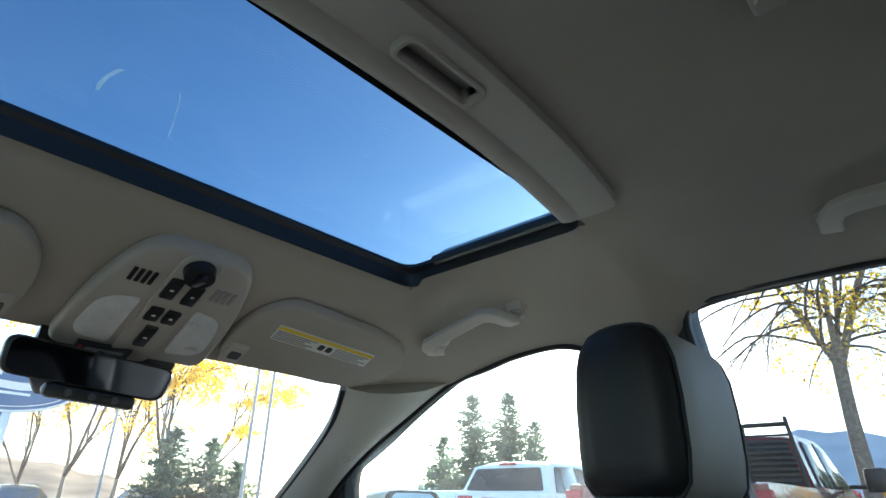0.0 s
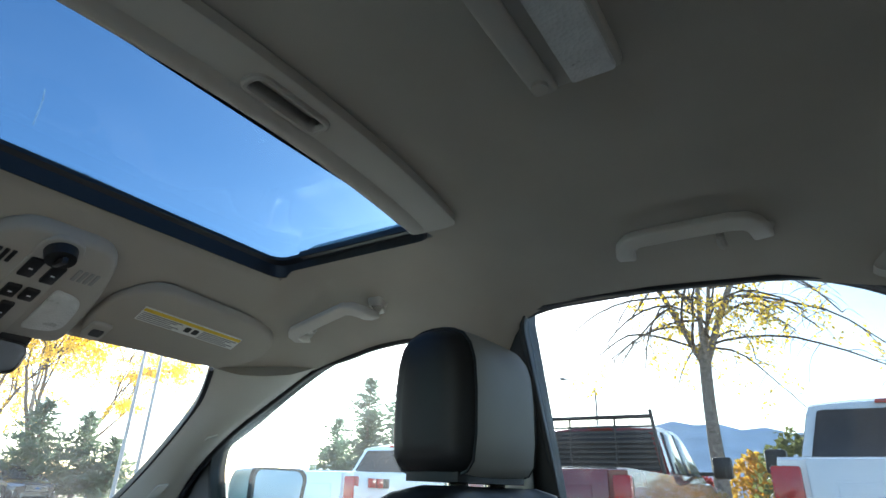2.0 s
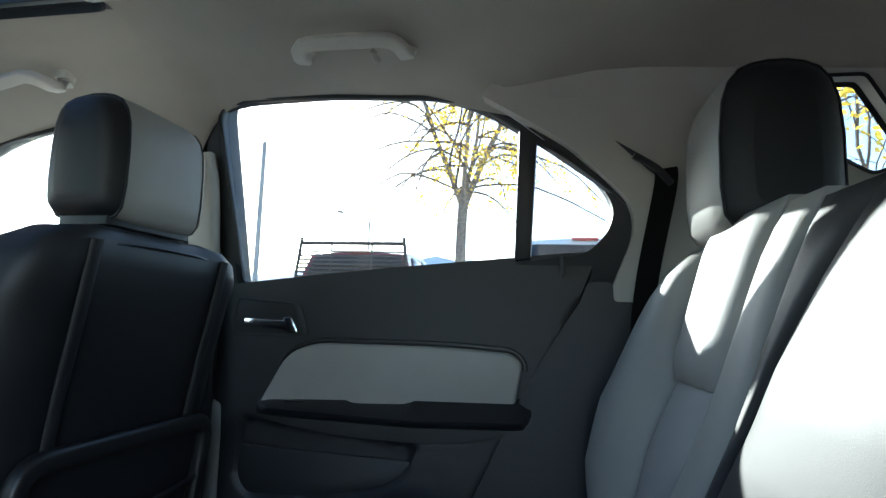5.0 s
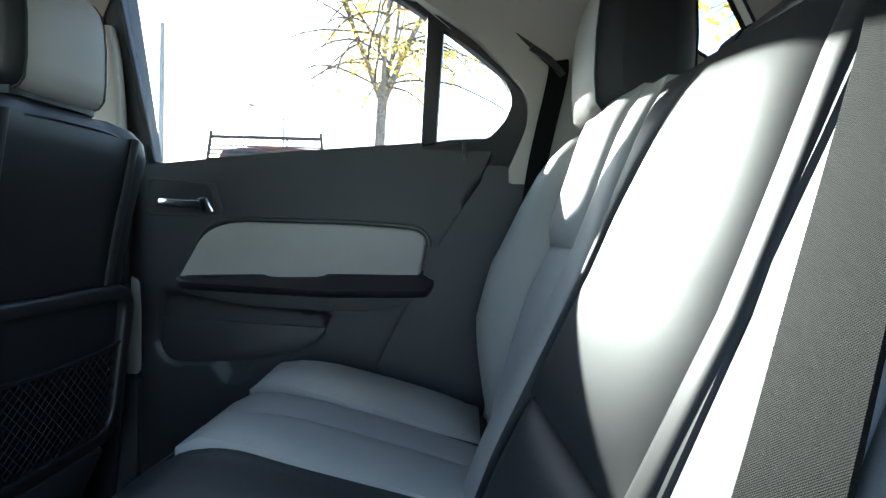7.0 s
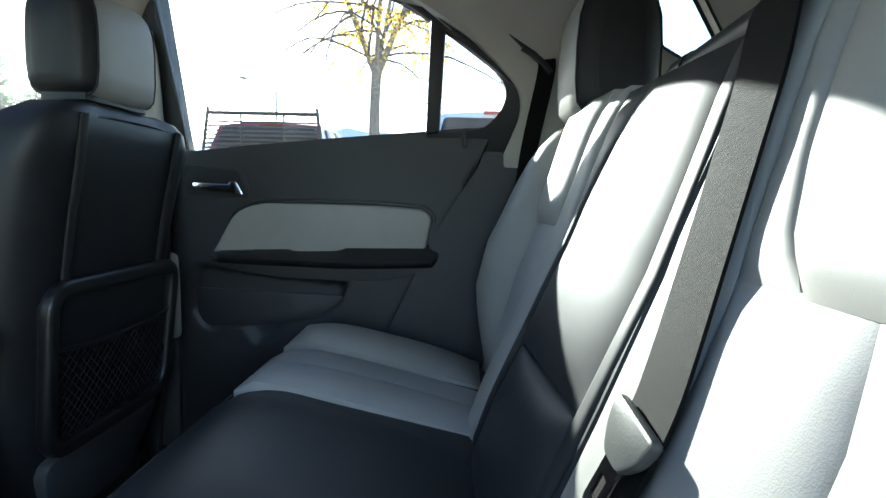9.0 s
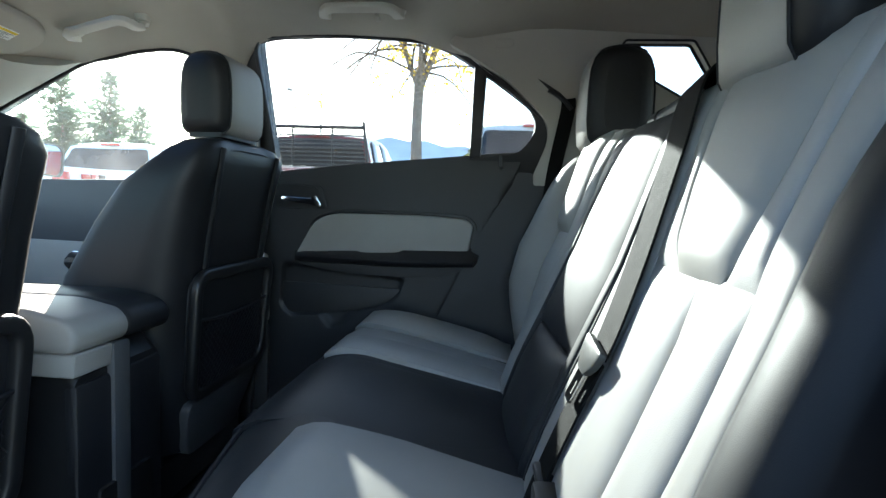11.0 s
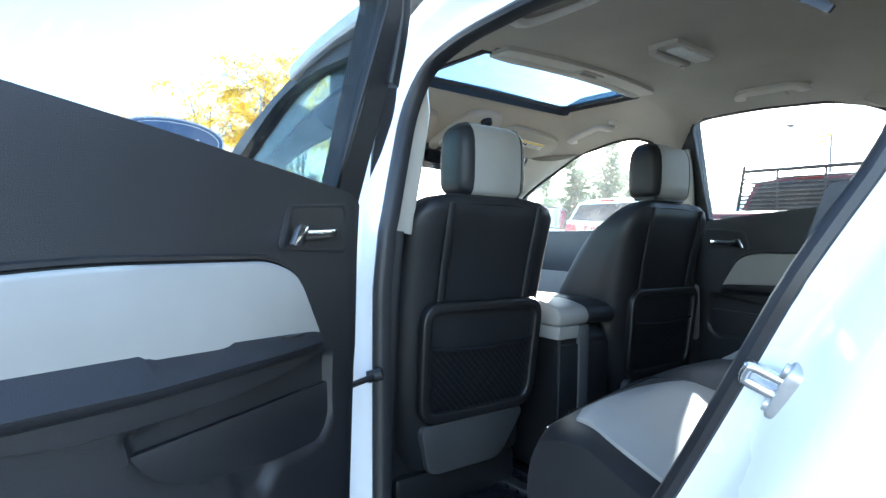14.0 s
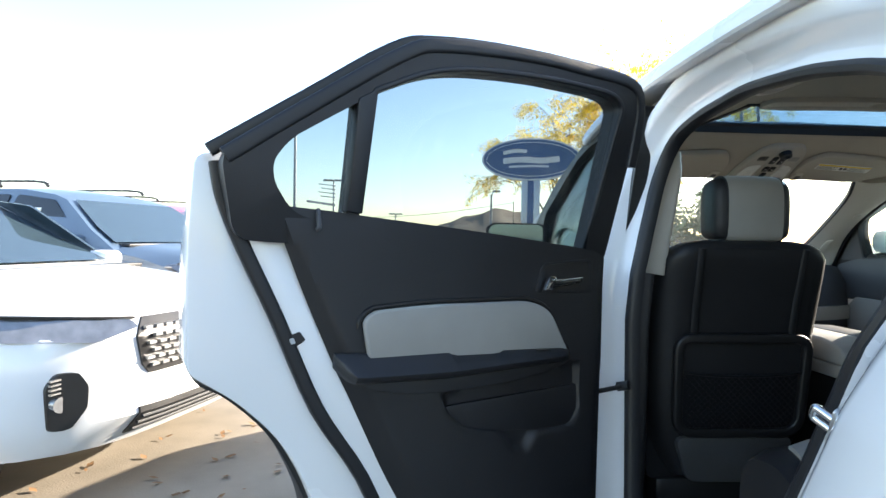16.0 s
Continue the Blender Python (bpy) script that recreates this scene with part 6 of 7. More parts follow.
def cushion(name, label, x0, x1, y0, y1, z, crown, material, parent, taper=0.0, nx=10, ny=12, shift=None):
    bm = bmesh.new()
    g = {}
    for j in range(ny + 1):
        v = j / ny
        for i in range(nx + 1):
            u = i / nx
            y = lerp(y0, y1(lerp(x0, x1, u)) if callable(y1) else y1, v)
            w = taper * max(0.0, v - 0.55) ** 2 * 4
            x = lerp(x0 + w, x1 - w, u)
            zy = y - (shift(x) * min(1.0, max(0.0, (y + 0.60) / 0.25)) if shift else 0.0)
            zz = z(zy) + crown * (1 - abs(2 * u - 1) ** 3) * (1 - abs(2 * v - 1) ** 6)
            if v > 0.90:
                zz -= (v - 0.90) ** 1.5 * 0.35
            g[i, j, 0] = bm.verts.new((x, y, zz))
            g[i, j, 1] = bm.verts.new((x, y, z(zy) - 0.05))
    for j in range(ny):
        for i in range(nx):
            bm.faces.new((g[i, j, 0], g[i + 1, j, 0], g[i + 1, j + 1, 0], g[i, j + 1, 0]))
            bm.faces.new((g[i, j, 1], g[i, j + 1, 1], g[i + 1, j + 1, 1], g[i + 1, j, 1]))
    for i in range(nx):
        bm.faces.new((g[i, 0, 0], g[i, 0, 1], g[i + 1, 0, 1], g[i + 1, 0, 0]))
        bm.faces.new((g[i, ny, 0], g[i + 1, ny, 0], g[i + 1, ny, 1], g[i, ny, 1]))
    for j in range(ny):
        bm.faces.new((g[0, j, 0], g[0, j + 1, 0], g[0, j + 1, 1], g[0, j, 1]))
        bm.faces.new((g[nx, j, 0], g[nx, j, 1], g[nx, j + 1, 1], g[nx, j + 1, 0]))
    return part(name, bm, material, parent, label)


seat_z = lambda y: interp(y, ((-0.75, 0.695), (-0.66, 0.712), (-0.50, 0.752), (-0.38, 0.778), (-0.30, 0.786), (-0.24, 0.772)))
bench = thing("rear_bench", (0, -0.45, 0.42), "rear bench cushion in black leather with light grey seat inserts", "car seat")
# the front edge draws back towards the driver's side door
draw_back = lambda x: interp(x, ((-0.632, -0.125), (-0.57, -0.095), (-0.43, -0.058), (-0.28, -0.028), (-0.10, 0.0)))
rings = []
for x in [-0.632, -0.626, -0.612, -0.59] + steps(-0.56, 0.640, 20):
    k = 1 - max(0.0, abs(x) - 0.60) / 0.04 * 0.02
    rings.append([(x, y + draw_back(x) * min(1.0, max(0.0, (y + 0.60) / 0.25)), z * (k if z > 0.6 else 1)) for y, z in rounded([(-0.78, 0.50), (-0.78, 0.685), (-0.50, 0.744), (-0.33, 0.778), (-0.245, 0.755), (-0.225, 0.68), (-0.25, 0.50)], [0.01, 0.01, 0.1, 0.06, 0.04, 0.05, 0.02], 4)])
part("base_cushion", loft(rings), M_BLACK_L, bench, "black leather base cushion")
cushion("seat_insert", "light grey leather seat insert", -0.585, -0.140, -0.70, lambda x: interp(x, ((-0.585, -0.400), (-0.53, -0.375), (-0.47, -0.364), (-0.33, -0.350), (-0.14, -0.350))), lambda y: seat_z(y) + 0.004, 0.014, M_GREY_L, bench, taper=0.03, nx=16, ny=16, shift=draw_back)
cushion("seat_insert", "light grey leather seat insert", 0.225, 0.350, -0.70, -0.258, seat_z, 0.012, M_GREY_P, bench, taper=0.03)
cushion("seat_insert", "light grey leather seat insert", 0.352, 0.450, -0.70, -0.252, lambda y: seat_z(y) - 0.004, 0.006, M_GREY_P, bench, taper=0.0)
cushion("seat_insert", "light grey leather seat insert", 0.452, 0.625, -0.66, -0.262, lambda y: seat_z(y) + 0.004, 0.022, M_GREY_L, bench, taper=0.05)
cushion("centre_pad", "black leather centre pad", -0.132, 0.220, -0.70, -0.240, lambda y: seat_z(y) - 0.012, 0.012, M_BLACK_L, bench)
for xs_ in (-0.41, -0.25):
    stitch([Vector((xs_ + 0.03 * (y + 0.45), y, seat_z(y) + 0.0150 - 0.004 * abs(y + 0.46) / 0.2)) for y in steps(-0.66, -0.40, 10)], bench, M_GREY_L, 0.0016)
part("front_piping", sweep([Vector((x, -0.247 + draw_back(x), 0.747 + 0.004 * math.cos(6 * x))) for x in steps(-0.575, 0.60, 26)], circle(0.004, 6)), M_BLACK_L, bench)
part("side_piping", sweep(curve([(-0.597, -0.70, 0.698), (-0.597, -0.58, 0.722), (-0.596, -0.50, 0.742)], 5), circle(0.004, 6)), M_BLACK_L, bench)
part("support_skirt", box((-0.63, -0.72, 0.40), (0.63, -0.265, 0.52), 0.02), M_DARK, bench)


def strap(pts, width, normal, name, parent, material=M_BELT, th=0.0015):
    n = Vector(normal)
    path = curve(pts, 6)
    return part(name, sweep(path, [(-width / 2, -th), (width / 2, -th), (width / 2, th), (-width / 2, th)], up=normal), material, parent)


# belts
belt = thing("seat_belt", (-0.15, -0.8, 0.9), "black middle seat belt with a grey tongue across the backrest", "seat belt", "rear seat belts")
strap([(-0.120, -0.950, 1.268), tuple(on_back(-0.156, 1.262, 0.024)), tuple(on_back(-0.184, 1.17, 0.026)), tuple(on_back(-0.203, 1.05, 0.025)), tuple(on_back(-0.232, 0.955, 0.026)), tuple(on_back(-0.240, 0.918, 0.028))], 0.058, (-0.10, 0.92, 0.38), "webbing", belt)
strap([tuple(on_back(-0.240, 0.918, 0.026)), tuple(on_back(-0.236, 0.85, 0.024)), tuple(on_back(-0.240, 0.78, 0.024)), tuple(on_back(-0.244, 0.715, 0.026))], 0.050, (-0.10, 0.92, 0.38), "lower_webbing", belt)
tg = Matrix.Translation(on_back(-0.240, 0.920, 0.036)) @ pose(0, 0, 0, 112, -9, 4).to_3x3().to_4x4()
part("tongue_grip", tfm(plate(rounded([(-0.036, 0.018), (0.036, 0.018), (0.030, -0.004), (0.014, -0.022), (-0.014, -0.022), (-0.030, -0.004)], 0.008), lambda a, b: (a, b, 0.005), lambda a, b: (a, b, -0.005), w=0.003), tg), M_GRIP, belt, "grey plastic tongue grip")
part("tongue_plate", tfm(plate(rounded([(-0.012, -0.018), (0.012, -0.018), (0.012, -0.062), (-0.012, -0.062)], 0.005), lambda a, b: (a, b, 0.0015), lambda a, b: (a, b, -0.0015), holes=[rounded([(-0.006, -0.034), (0.006, -0.034), (0.006, -0.052), (-0.006, -0.052)], 0.002)]), tg), M_CHROME, belt, "steel tongue plate")

sb = thing("seat_belt", (0.5, -0.85, 1.0), "black outer seat belt running down the quarter trim", "seat belt", "rear seat belts")
strap([(0.606, -0.780, 1.372), (0.616, -0.781, 1.34), (0.650, -0.758, 1.20), (0.665, -0.748, 1.10), (0.672, -0.748, 1.00)], 0.037, (-1, 0.2, 0.1), "webbing", sb)
part("tongue", box((0.640, -0.742, 0.975), (0.668, -0.700, 1.005), 0.006), M_BLACK_P, sb)
part("guide_frame", sweep(curve([(0.597, -0.728, 1.392), (0.604, -0.765, 1.372), (0.612, -0.790, 1.346)], 4), rrect(0.006, 0.005, 0.003)), M_DARK, sb)
sl = thing("seat_belt", (-0.5, -0.85, 1.0), "black outer seat belt running down the quarter trim", "seat belt", "rear seat belts")
strap([(-0.590, -0.862, 1.385), (-0.605, -0.880, 1.34), (-0.640, -0.890, 1.20), (-0.655, -0.890, 1.10), (-0.660, -0.890, 1.00)], 0.046, (1, 0.2, 0.1), "webbing", sl)
part("tongue", box((-0.665, -0.890, 0.975), (-0.637, -0.850, 1.005), 0.006), M_BLACK_P, sl)


def buckle(x, y, z, rz, red=True, tilt=-30):
    b = thing("belt_buckle", (x, y, z), "black belt buckle with a red release button on the rear bench", "belt buckle", "belt buckles")
    m = Matrix.Translation((x, y, z)) @ Matrix.Rotation(radians(rz), 4, "Z") @ Matrix.Rotation(radians(tilt), 4, "X")
    part("body", tfm(box((-0.020, -0.030, -0.012), (0.020, 0.052, 0.014), 0.005), m), M_BLACK_P, b)
    part("release_button", tfm(box((-0.014, 0.045, -0.007), (0.014, 0.056, 0.012), 0.002), m), M_REDPLASTIC, b, "red release button")
    part("stalk", tfm(box((-0.012, -0.085, -0.008), (0.012, -0.028, 0.004), 0.004), m), M_RUBBER, b)


buckle(0.010, -0.702, 0.768, 97, tilt=-8)
buckle(-0.300, -0.692, 0.762, 94, tilt=-8)
b2 = thing("belt_buckle", (0.2, -0.68, 0.74), "black belt buckle lying tucked against the seat back", "belt buckle", "belt buckles")
part("body", box((0.150, -0.700, 0.705), (0.200, -0.655, 0.752), 0.006), M_BLACK_P, b2)
part("strap", sweep(curve([(0.15, -0.665, 0.722), (0.08, -0.675, 0.728), (0.01, -0.695, 0.735)], 5), [(-0.018, -0.003), (0.018, -0.003), (0.018, 0.003), (-0.018, 0.003)]), M_RUBBER, b2)

# ================= outside =================
gm = bmesh.new()
bmesh.ops.create_grid(gm, x_segments=60, y_segments=60, size=1)
for v in gm.verts:
    r = max(abs(v.co.x), abs(v.co.y))
    k = 0 if r == 0 else (r ** 3 * 1500 + r * 12) / r
    v.co = Vector((v.co.x * k, v.co.y * k, 0))
ground = link("ground", gm, M_ASPHALT)
tagged(ground, "sunlit worn tan-grey asphalt lot", "ground", kind="structure")


def ridge(name, label, az0, az1, dist, heights, material):
    """A far range of hills as a solid bank: heights in degrees over the horizon, by azimuth."""
    n = 60
    rng = random.Random(len(heights) + int(dist))
    prof = []
    for i in range(n + 1):
        a = lerp(az0, az1, i / n)
        h = interp(a, heights) + 0.12 * math.sin(a * 1.7) + 0.10 * rng.uniform(-1, 1)
        prof.append((radians(a), max(0.05, dist * math.tan(radians(max(0.02, h))))))
    rings = []
    for a, h in prof:
        e, f = Vector((math.sin(a), math.cos(a), 0)), dist
        rings.append([e * (f * 0.8) + Vector((0, 0, -2)), e * (f * 0.9) + Vector((0, 0, h * 0.45)), e * f + Vector((0, 0, h)), e * (f * 1.1) + Vector((0, 0, h * 0.6)), e * (f * 1.2) + Vector((0, 0, -2))])
    ob = link(name, loft(rings), material)
    return tagged(ob, label, "hills", kind="structure")


ridge("backdrop_east", "distant wooded mountains with pale blue haze painted in", 40, 150, 3000, ((40, 1.0), (60, 3.5), (72, 5.2), (79, 6.2), (84, 5.6), (92, 5.0), (105, 4.2), (150, 1.5)), M_HILL)
ridge("backdrop_north", "bare dry grass hill behind the lot", -40, 20, 1200, ((-40, 0.3), (-5, 0.5), (2, 1.2), (8, 3.0), (14, 2.6), (20, 1.5)), M_HILL_B)


def tree(at, height, trunk, fork, material, label, leaves, lean=0.0, seed=1, spread=1.0, density=1.0, leaf=0.10, levels=4, bark=None):
    t = thing("tree", at, label, "tree", "street trees")
    rng = random.Random(seed)
    bms, tips = [], []
    sect = 7

    def limb(p, d, length, r, lv):
        pts = [Vector(p)]
        dd = Vector(d).normalized()
        n = 5
        for i in range(n):
            dd = (dd + Vector((rng.uniform(-1, 1), rng.uniform(-1, 1), rng.uniform(-0.5, 0.7))) * (0.10 + 0.05 * lv)).normalized()
            if lv >= 2:
                dd = (dd + Vector((0, 0, -0.05 * (lv - 1)))).normalized()
            pts.append(pts[-1] + dd * length / n)
        k = sect if lv < 2 else (4 if lv < 3 else 3)
        bms.append(sweep(pts, circle(1, k), up=(1, 0, 0) if lv < 2 else (0, 0, 1), scale=[lerp(r, r * 0.55, i / n) for i in range(n + 1)]))
        if lv >= levels:
            tips.extend(pts[2:])
            return
        if lv >= levels - 1:
            tips.extend(pts[3:])
        m = 3 if lv == 0 else rng.choice((3, 4, 4))
        for b in range(m):
            i = n if b < (2 if lv else 3) else rng.randint(2, n)
            ang = rng.uniform(0, 2 * math.pi)
            out = Vector((math.cos(ang), math.sin(ang), 0))
            base_d = (pts[i] - pts[i - 1]).normalized()
            nd = (base_d * rng.uniform(0.7, 1.1) + out * rng.uniform(0.45, 0.95) * spread + Vector((0, 0, 0.15 if lv < 2 else -0.02))).normalized()
            limb(pts[i], nd, length * rng.uniform(0.55, 0.85) if lv else (height - fork) * rng.uniform(0.38, 0.52), r * (0.52 if lv else 0.60), lv + 1)

    base = Vector(at)
    limb(base - Vector((0, 0, 0.1)), (lean, 0.02, 1), fork, trunk, 0)
    main, rest = bms[:13], bms[13:]
    part("trunk", join(*main), bark or M_BARK, t, "grey-brown bark trunk and limbs")
    if rest:
        part("twigs", join(*rest), M_TWIG, t, "thin dark bare twigs")
    if leaves:
        bm = bmesh.new()
        for p in tips:
            if rng.random() > leaves:
                continue
            for _ in range(max(1, int(round(5 * density)))):
                q = p + Vector((rng.gauss(0, 0.16), rng.gauss(0, 0.16), rng.gauss(-0.06, 0.14)))
                n = Vector((rng.uniform(-1, 1), rng.uniform(-1, 1), rng.uniform(-1, 1))).normalized()
                a = n.orthogonal().normalized() * leaf * rng.uniform(0.6, 1.2)
                b = n.cross(a) * 0.55
                vs = [bm.verts.new(q + w) for w in (-a, -a * 0.2 + b, a, -a * 0.2 - b)]
                bm.faces.new(vs)
        ob = part("crown", bm, material, t, "loose autumn leaves", smooth=False)
        ob["kind"] = "stuff"
    return t


def conifer(at, height, half, seed, label="dark green spruce standing behind the parked cars"):
    t = thing("tree", at, label, "tree", "spruces")
    rng = random.Random(seed)
    part("trunk", cyl((at[0], at[1], at[2] - 0.1), (at[0], at[1], at[2] + height * 0.97), 0.14, 8, 0.02), M_BARK, t)
    bm = bmesh.new()
    z = 0.5
    while z < height * 0.985:
        k = 1 - z / height
        r = half * (k ** 0.8) * rng.uniform(0.75, 1.15)
        for b in range(rng.randint(5, 8)):
            a = rng.uniform(0, 2 * math.pi)
            rr = r * rng.uniform(0.45, 1.35)
            d = Vector((math.cos(a), math.sin(a), rng.uniform(-0.05, 0.35)))
            p0 = Vector((at[0], at[1], at[2] + z))
            n = max(2, int(rr / 0.16))
            for i in range(1, n + 1):
                q = p0 + d * (rr * i / n) + Vector((0, 0, -0.12 * (i / n) ** 2 * rr))
                for _ in range(3):
                    e = Vector((rng.uniform(-1, 1), rng.uniform(-1, 1), rng.uniform(-0.3, 0.9))).normalized() * rng.uniform(0.16, 0.50)
                    s = e.orthogonal().normalized() * 0.055
                    c = q + Vector((rng.gauss(0, 0.05), rng.gauss(0, 0.05), rng.gauss(0, 0.05)))
                    bm.faces.new([bm.verts.new(w) for w in (c - s, c + s, c + e + s * 0.3, c + e - s * 0.3)])
        z += 0.13 + 0.05 * rng.random()
    ob = part("crown", bm, M_NEEDLE, t, "dense dark green needles", smooth=False)
    ob["kind"] = "stuff"
    return t


def polar(az, d, eye=(-0.32, -0.35)):
    return (eye[0] + d * math.sin(radians(az)), eye[1] + d * math.cos(radians(az)), 0.0)


def half_bare_tree(at, seed):
    """Straight tapered trunk, a few upright limbs, arching twigs and loose tufts of leaves."""
    t = thing("tree", at, "large half-bare autumn tree with yellow leaves", "tree", "street trees")
    rng = random.Random(seed)
    base = Vector(at)
    head = base + Vector((0.05, 0.0, 4.55))
    wood = [sweep(curve([base - Vector((0, 0, 0.1)), base + Vector((0.03, 0.02, 1.5)), base + Vector((0.0, 0.04, 3.0)), head], 4), circle(1, 10), up=(1, 0, 0), scale=[lerp(0.190, 0.135, min(1.0, i / 9)) for i in range(13)])]
    twigs, tufts = [], []

    def arc(p, d, length, r, sag, n=6, k=5, wander=0.13):
        pts, dd = [Vector(p)], Vector(d).normalized()
        for i in range(n):
            dd = (dd + Vector((rng.uniform(-1, 1), rng.uniform(-1, 1), rng.uniform(-1, 1))) * wander + Vector((0, 0, -sag))).normalized()
            pts.append(pts[-1] + dd * (length / n))
        (wood if k > 4 else twigs).append(sweep(pts, circle(1, k), up=(1, 0, 0) if k > 4 else (0, 0, 1), scale=[lerp(r, r * 0.4, i / n) for i in range(n + 1)]))
        return pts

    for side_, ahead, size in ((0.50, 0.05, 0.085), (-0.42, 0.10, 0.095), (0.04, -0.30, 0.070), (-0.05, 0.42, 0.065)):
        limb = arc(head - Vector((0, 0, 0.45)), (ahead, side_, 1.15), rng.uniform(4.6, 5.6), size, -0.02, 9, 7, 0.09)
        for i in range(1, 10):
            for _ in range(2 if i < 7 else 3):
                a2 = rng.uniform(0, 2 * math.pi)
                out_y = math.sin(a2) + 0.8 * math.copysign(1, side_)
                br = arc(limb[i], (math.cos(a2), out_y, rng.uniform(0.2, 0.7)), rng.uniform(1.9, 3.9) * (1.1 - 0.05 * i), 0.034, 0.13, 8, 4)
                for q in range(2, 9):
                    a3 = rng.uniform(0, 2 * math.pi)
                    tw = arc(br[q], (math.cos(a3), math.sin(a3), rng.uniform(-0.5, 0.3)), rng.uniform(0.5, 1.4), 0.011, 0.20, 5, 3)
                    near = (tw[2] - head).xy.length
                    # leaves hang on near the trunk and on one side of it
                    keep = 0.75 if near < 1.1 else (0.50 if tw[2].y < head.y and near < 2.6 and tw[2].z < head.z + 1.2 else 0.05)
                    if rng.random() < keep:
                        tufts.extend(tw[1:])
    part("trunk", join(*wood), M_BARK, t, "grey-brown bark trunk and limbs")
    ob = part("twigs", join(*twigs), M_TWIG, t, "thin arching bare twigs")
    ob["kind"] = "stuff"
    bm = bmesh.new()
    for p in tufts:
        for _ in range(7):
            q = p + Vector((rng.gauss(0, 0.10), rng.gauss(0, 0.10), rng.gauss(-0.04, 0.10)))
            n = Vector((rng.uniform(-1, 1), rng.uniform(-1, 1), rng.uniform(-1, 1))).normalized()
            a = n.orthogonal().normalized() * rng.uniform(0.03, 0.065)
            b = n.cross(a) * 0.6
            bm.faces.new([bm.verts.new(q + w) for w in (-a, -a * 0.2 + b, a, -a * 0.2 - b)])
    ob = part("crown", bm, M_LEAF_Y, t, "loose yellow autumn leaves", smooth=False)
    ob["kind"] = "stuff"


half_bare_tree(polar(82.0, 15.0), 4)
tree(polar(23.0, 40), 12.5, 0.2, 2.6, M_LEAF_Y, "slim autumn tree with golden yellow leaves", 0.62, seed=5, spread=0.6, density=1.7, leaf=0.080, levels=5)
tree(polar(19.8, 42), 12.0, 0.2, 2.4, M_LEAF_Y, "slim autumn tree with golden yellow leaves", 0.62, seed=8, spread=0.6, density=1.7, leaf=0.080, levels=5)
tree(polar(16.2, 44), 12.5, 0.2, 2.5, M_LEAF_Y, "slim autumn tree with golden yellow leaves", 0.62, seed=21, spread=0.6, density=1.7, leaf=0.080, levels=5)
tree(polar(13.2, 46), 10.5, 0.16, 2.0, M_LEAF_Y, "slim autumn tree with golden yellow leaves", 0.62, seed=23, spread=0.5, density=1.7, leaf=0.080, levels=5)
tree(polar(25.8, 44), 10.5, 0.16, 2.2, M_LEAF_Y, "slim autumn tree with golden yellow leaves", 0.62, seed=26, spread=0.55, density=1.7, leaf=0.080, levels=5)
conifer(polar(50.3, 30.0), 6.4, 2.3, 3)
conifer(polar(53.8, 30.5), 6.6, 2.5, 4)
conifer(polar(47.6, 31.0), 4.4, 1.9, 6)
conifer(polar(56.2, 31.0), 5.2, 1.9, 7)
conifer(polar(23.6, 32.0), 4.4, 2.0, 9)
conifer(polar(26.8, 32.5), 4.0, 2.0, 10)
conifer(polar(29.0, 33.0), 3.0, 1.7, 12)


def bush(at, w, h, material, label, seed):
    t = thing("bush", at, label, "bush", "bushes")
    rng = random.Random(seed)
    bm = bmesh.new()
    for _ in range(1100):
        a, r, z = rng.uniform(0, 6.283), rng.random() ** 0.5, rng.random()
        rr = w * r * (1 - 0.75 * abs(z - 0.35)) * (0.8 + 0.3 * math.sin(3 * a + seed))
        q = Vector((at[0] + rr * math.cos(a), at[1] + rr * math.sin(a), at[2] + h * z * (1 - 0.25 * r * r)))
        n = Vector((rng.uniform(-1, 1), rng.uniform(-1, 1), rng.uniform(-1, 1))).normalized()
        s = n.orthogonal().normalized() * 0.16
        bm.faces.new([bm.verts.new(q + v) for v in (-s, n.cross(s) * 0.6, s, -n.cross(s) * 0.6)])
    part("foliage", bm, material, t, smooth=False)
    part("stem", cyl(Vector(at) - Vector((0, 0, 0.1)), Vector(at) + Vector((0, 0, h * 0.6)), 0.06, 6, 0.02), M_BARK, t)


bush(polar(84.5, 34), 1.6, 3.6, M_LEAF_O, "ochre autumn bush beyond the trucks", 3)
bush(polar(87.5, 30), 2.2, 4.2, M_LEAF_G, "olive green bush beyond the trucks", 4)
bush(polar(80.2, 40), 1.8, 2.6, M_BUSH_R, "red autumn bush beyond the trucks", 5)
bush(polar(65.5, 36), 2.4, 2.6, M_LEAF_G, "olive green bush beyond the trucks", 6)
bush(polar(91.0, 30), 2.6, 5.0, M_LEAF_G, "olive green bush beyond the trucks", 8)
bush(polar(96.0, 30), 2.4, 4.0, M_LEAF_O, "ochre autumn bush beyond the trucks", 9)
tree(polar(120.0, 14.0), 8.5, 0.15, 2.4, M_LEAF_Y, "bare-branched autumn tree with yellow leaves", 0.30, seed=33, spread=1.1, density=1.0, leaf=0.10)


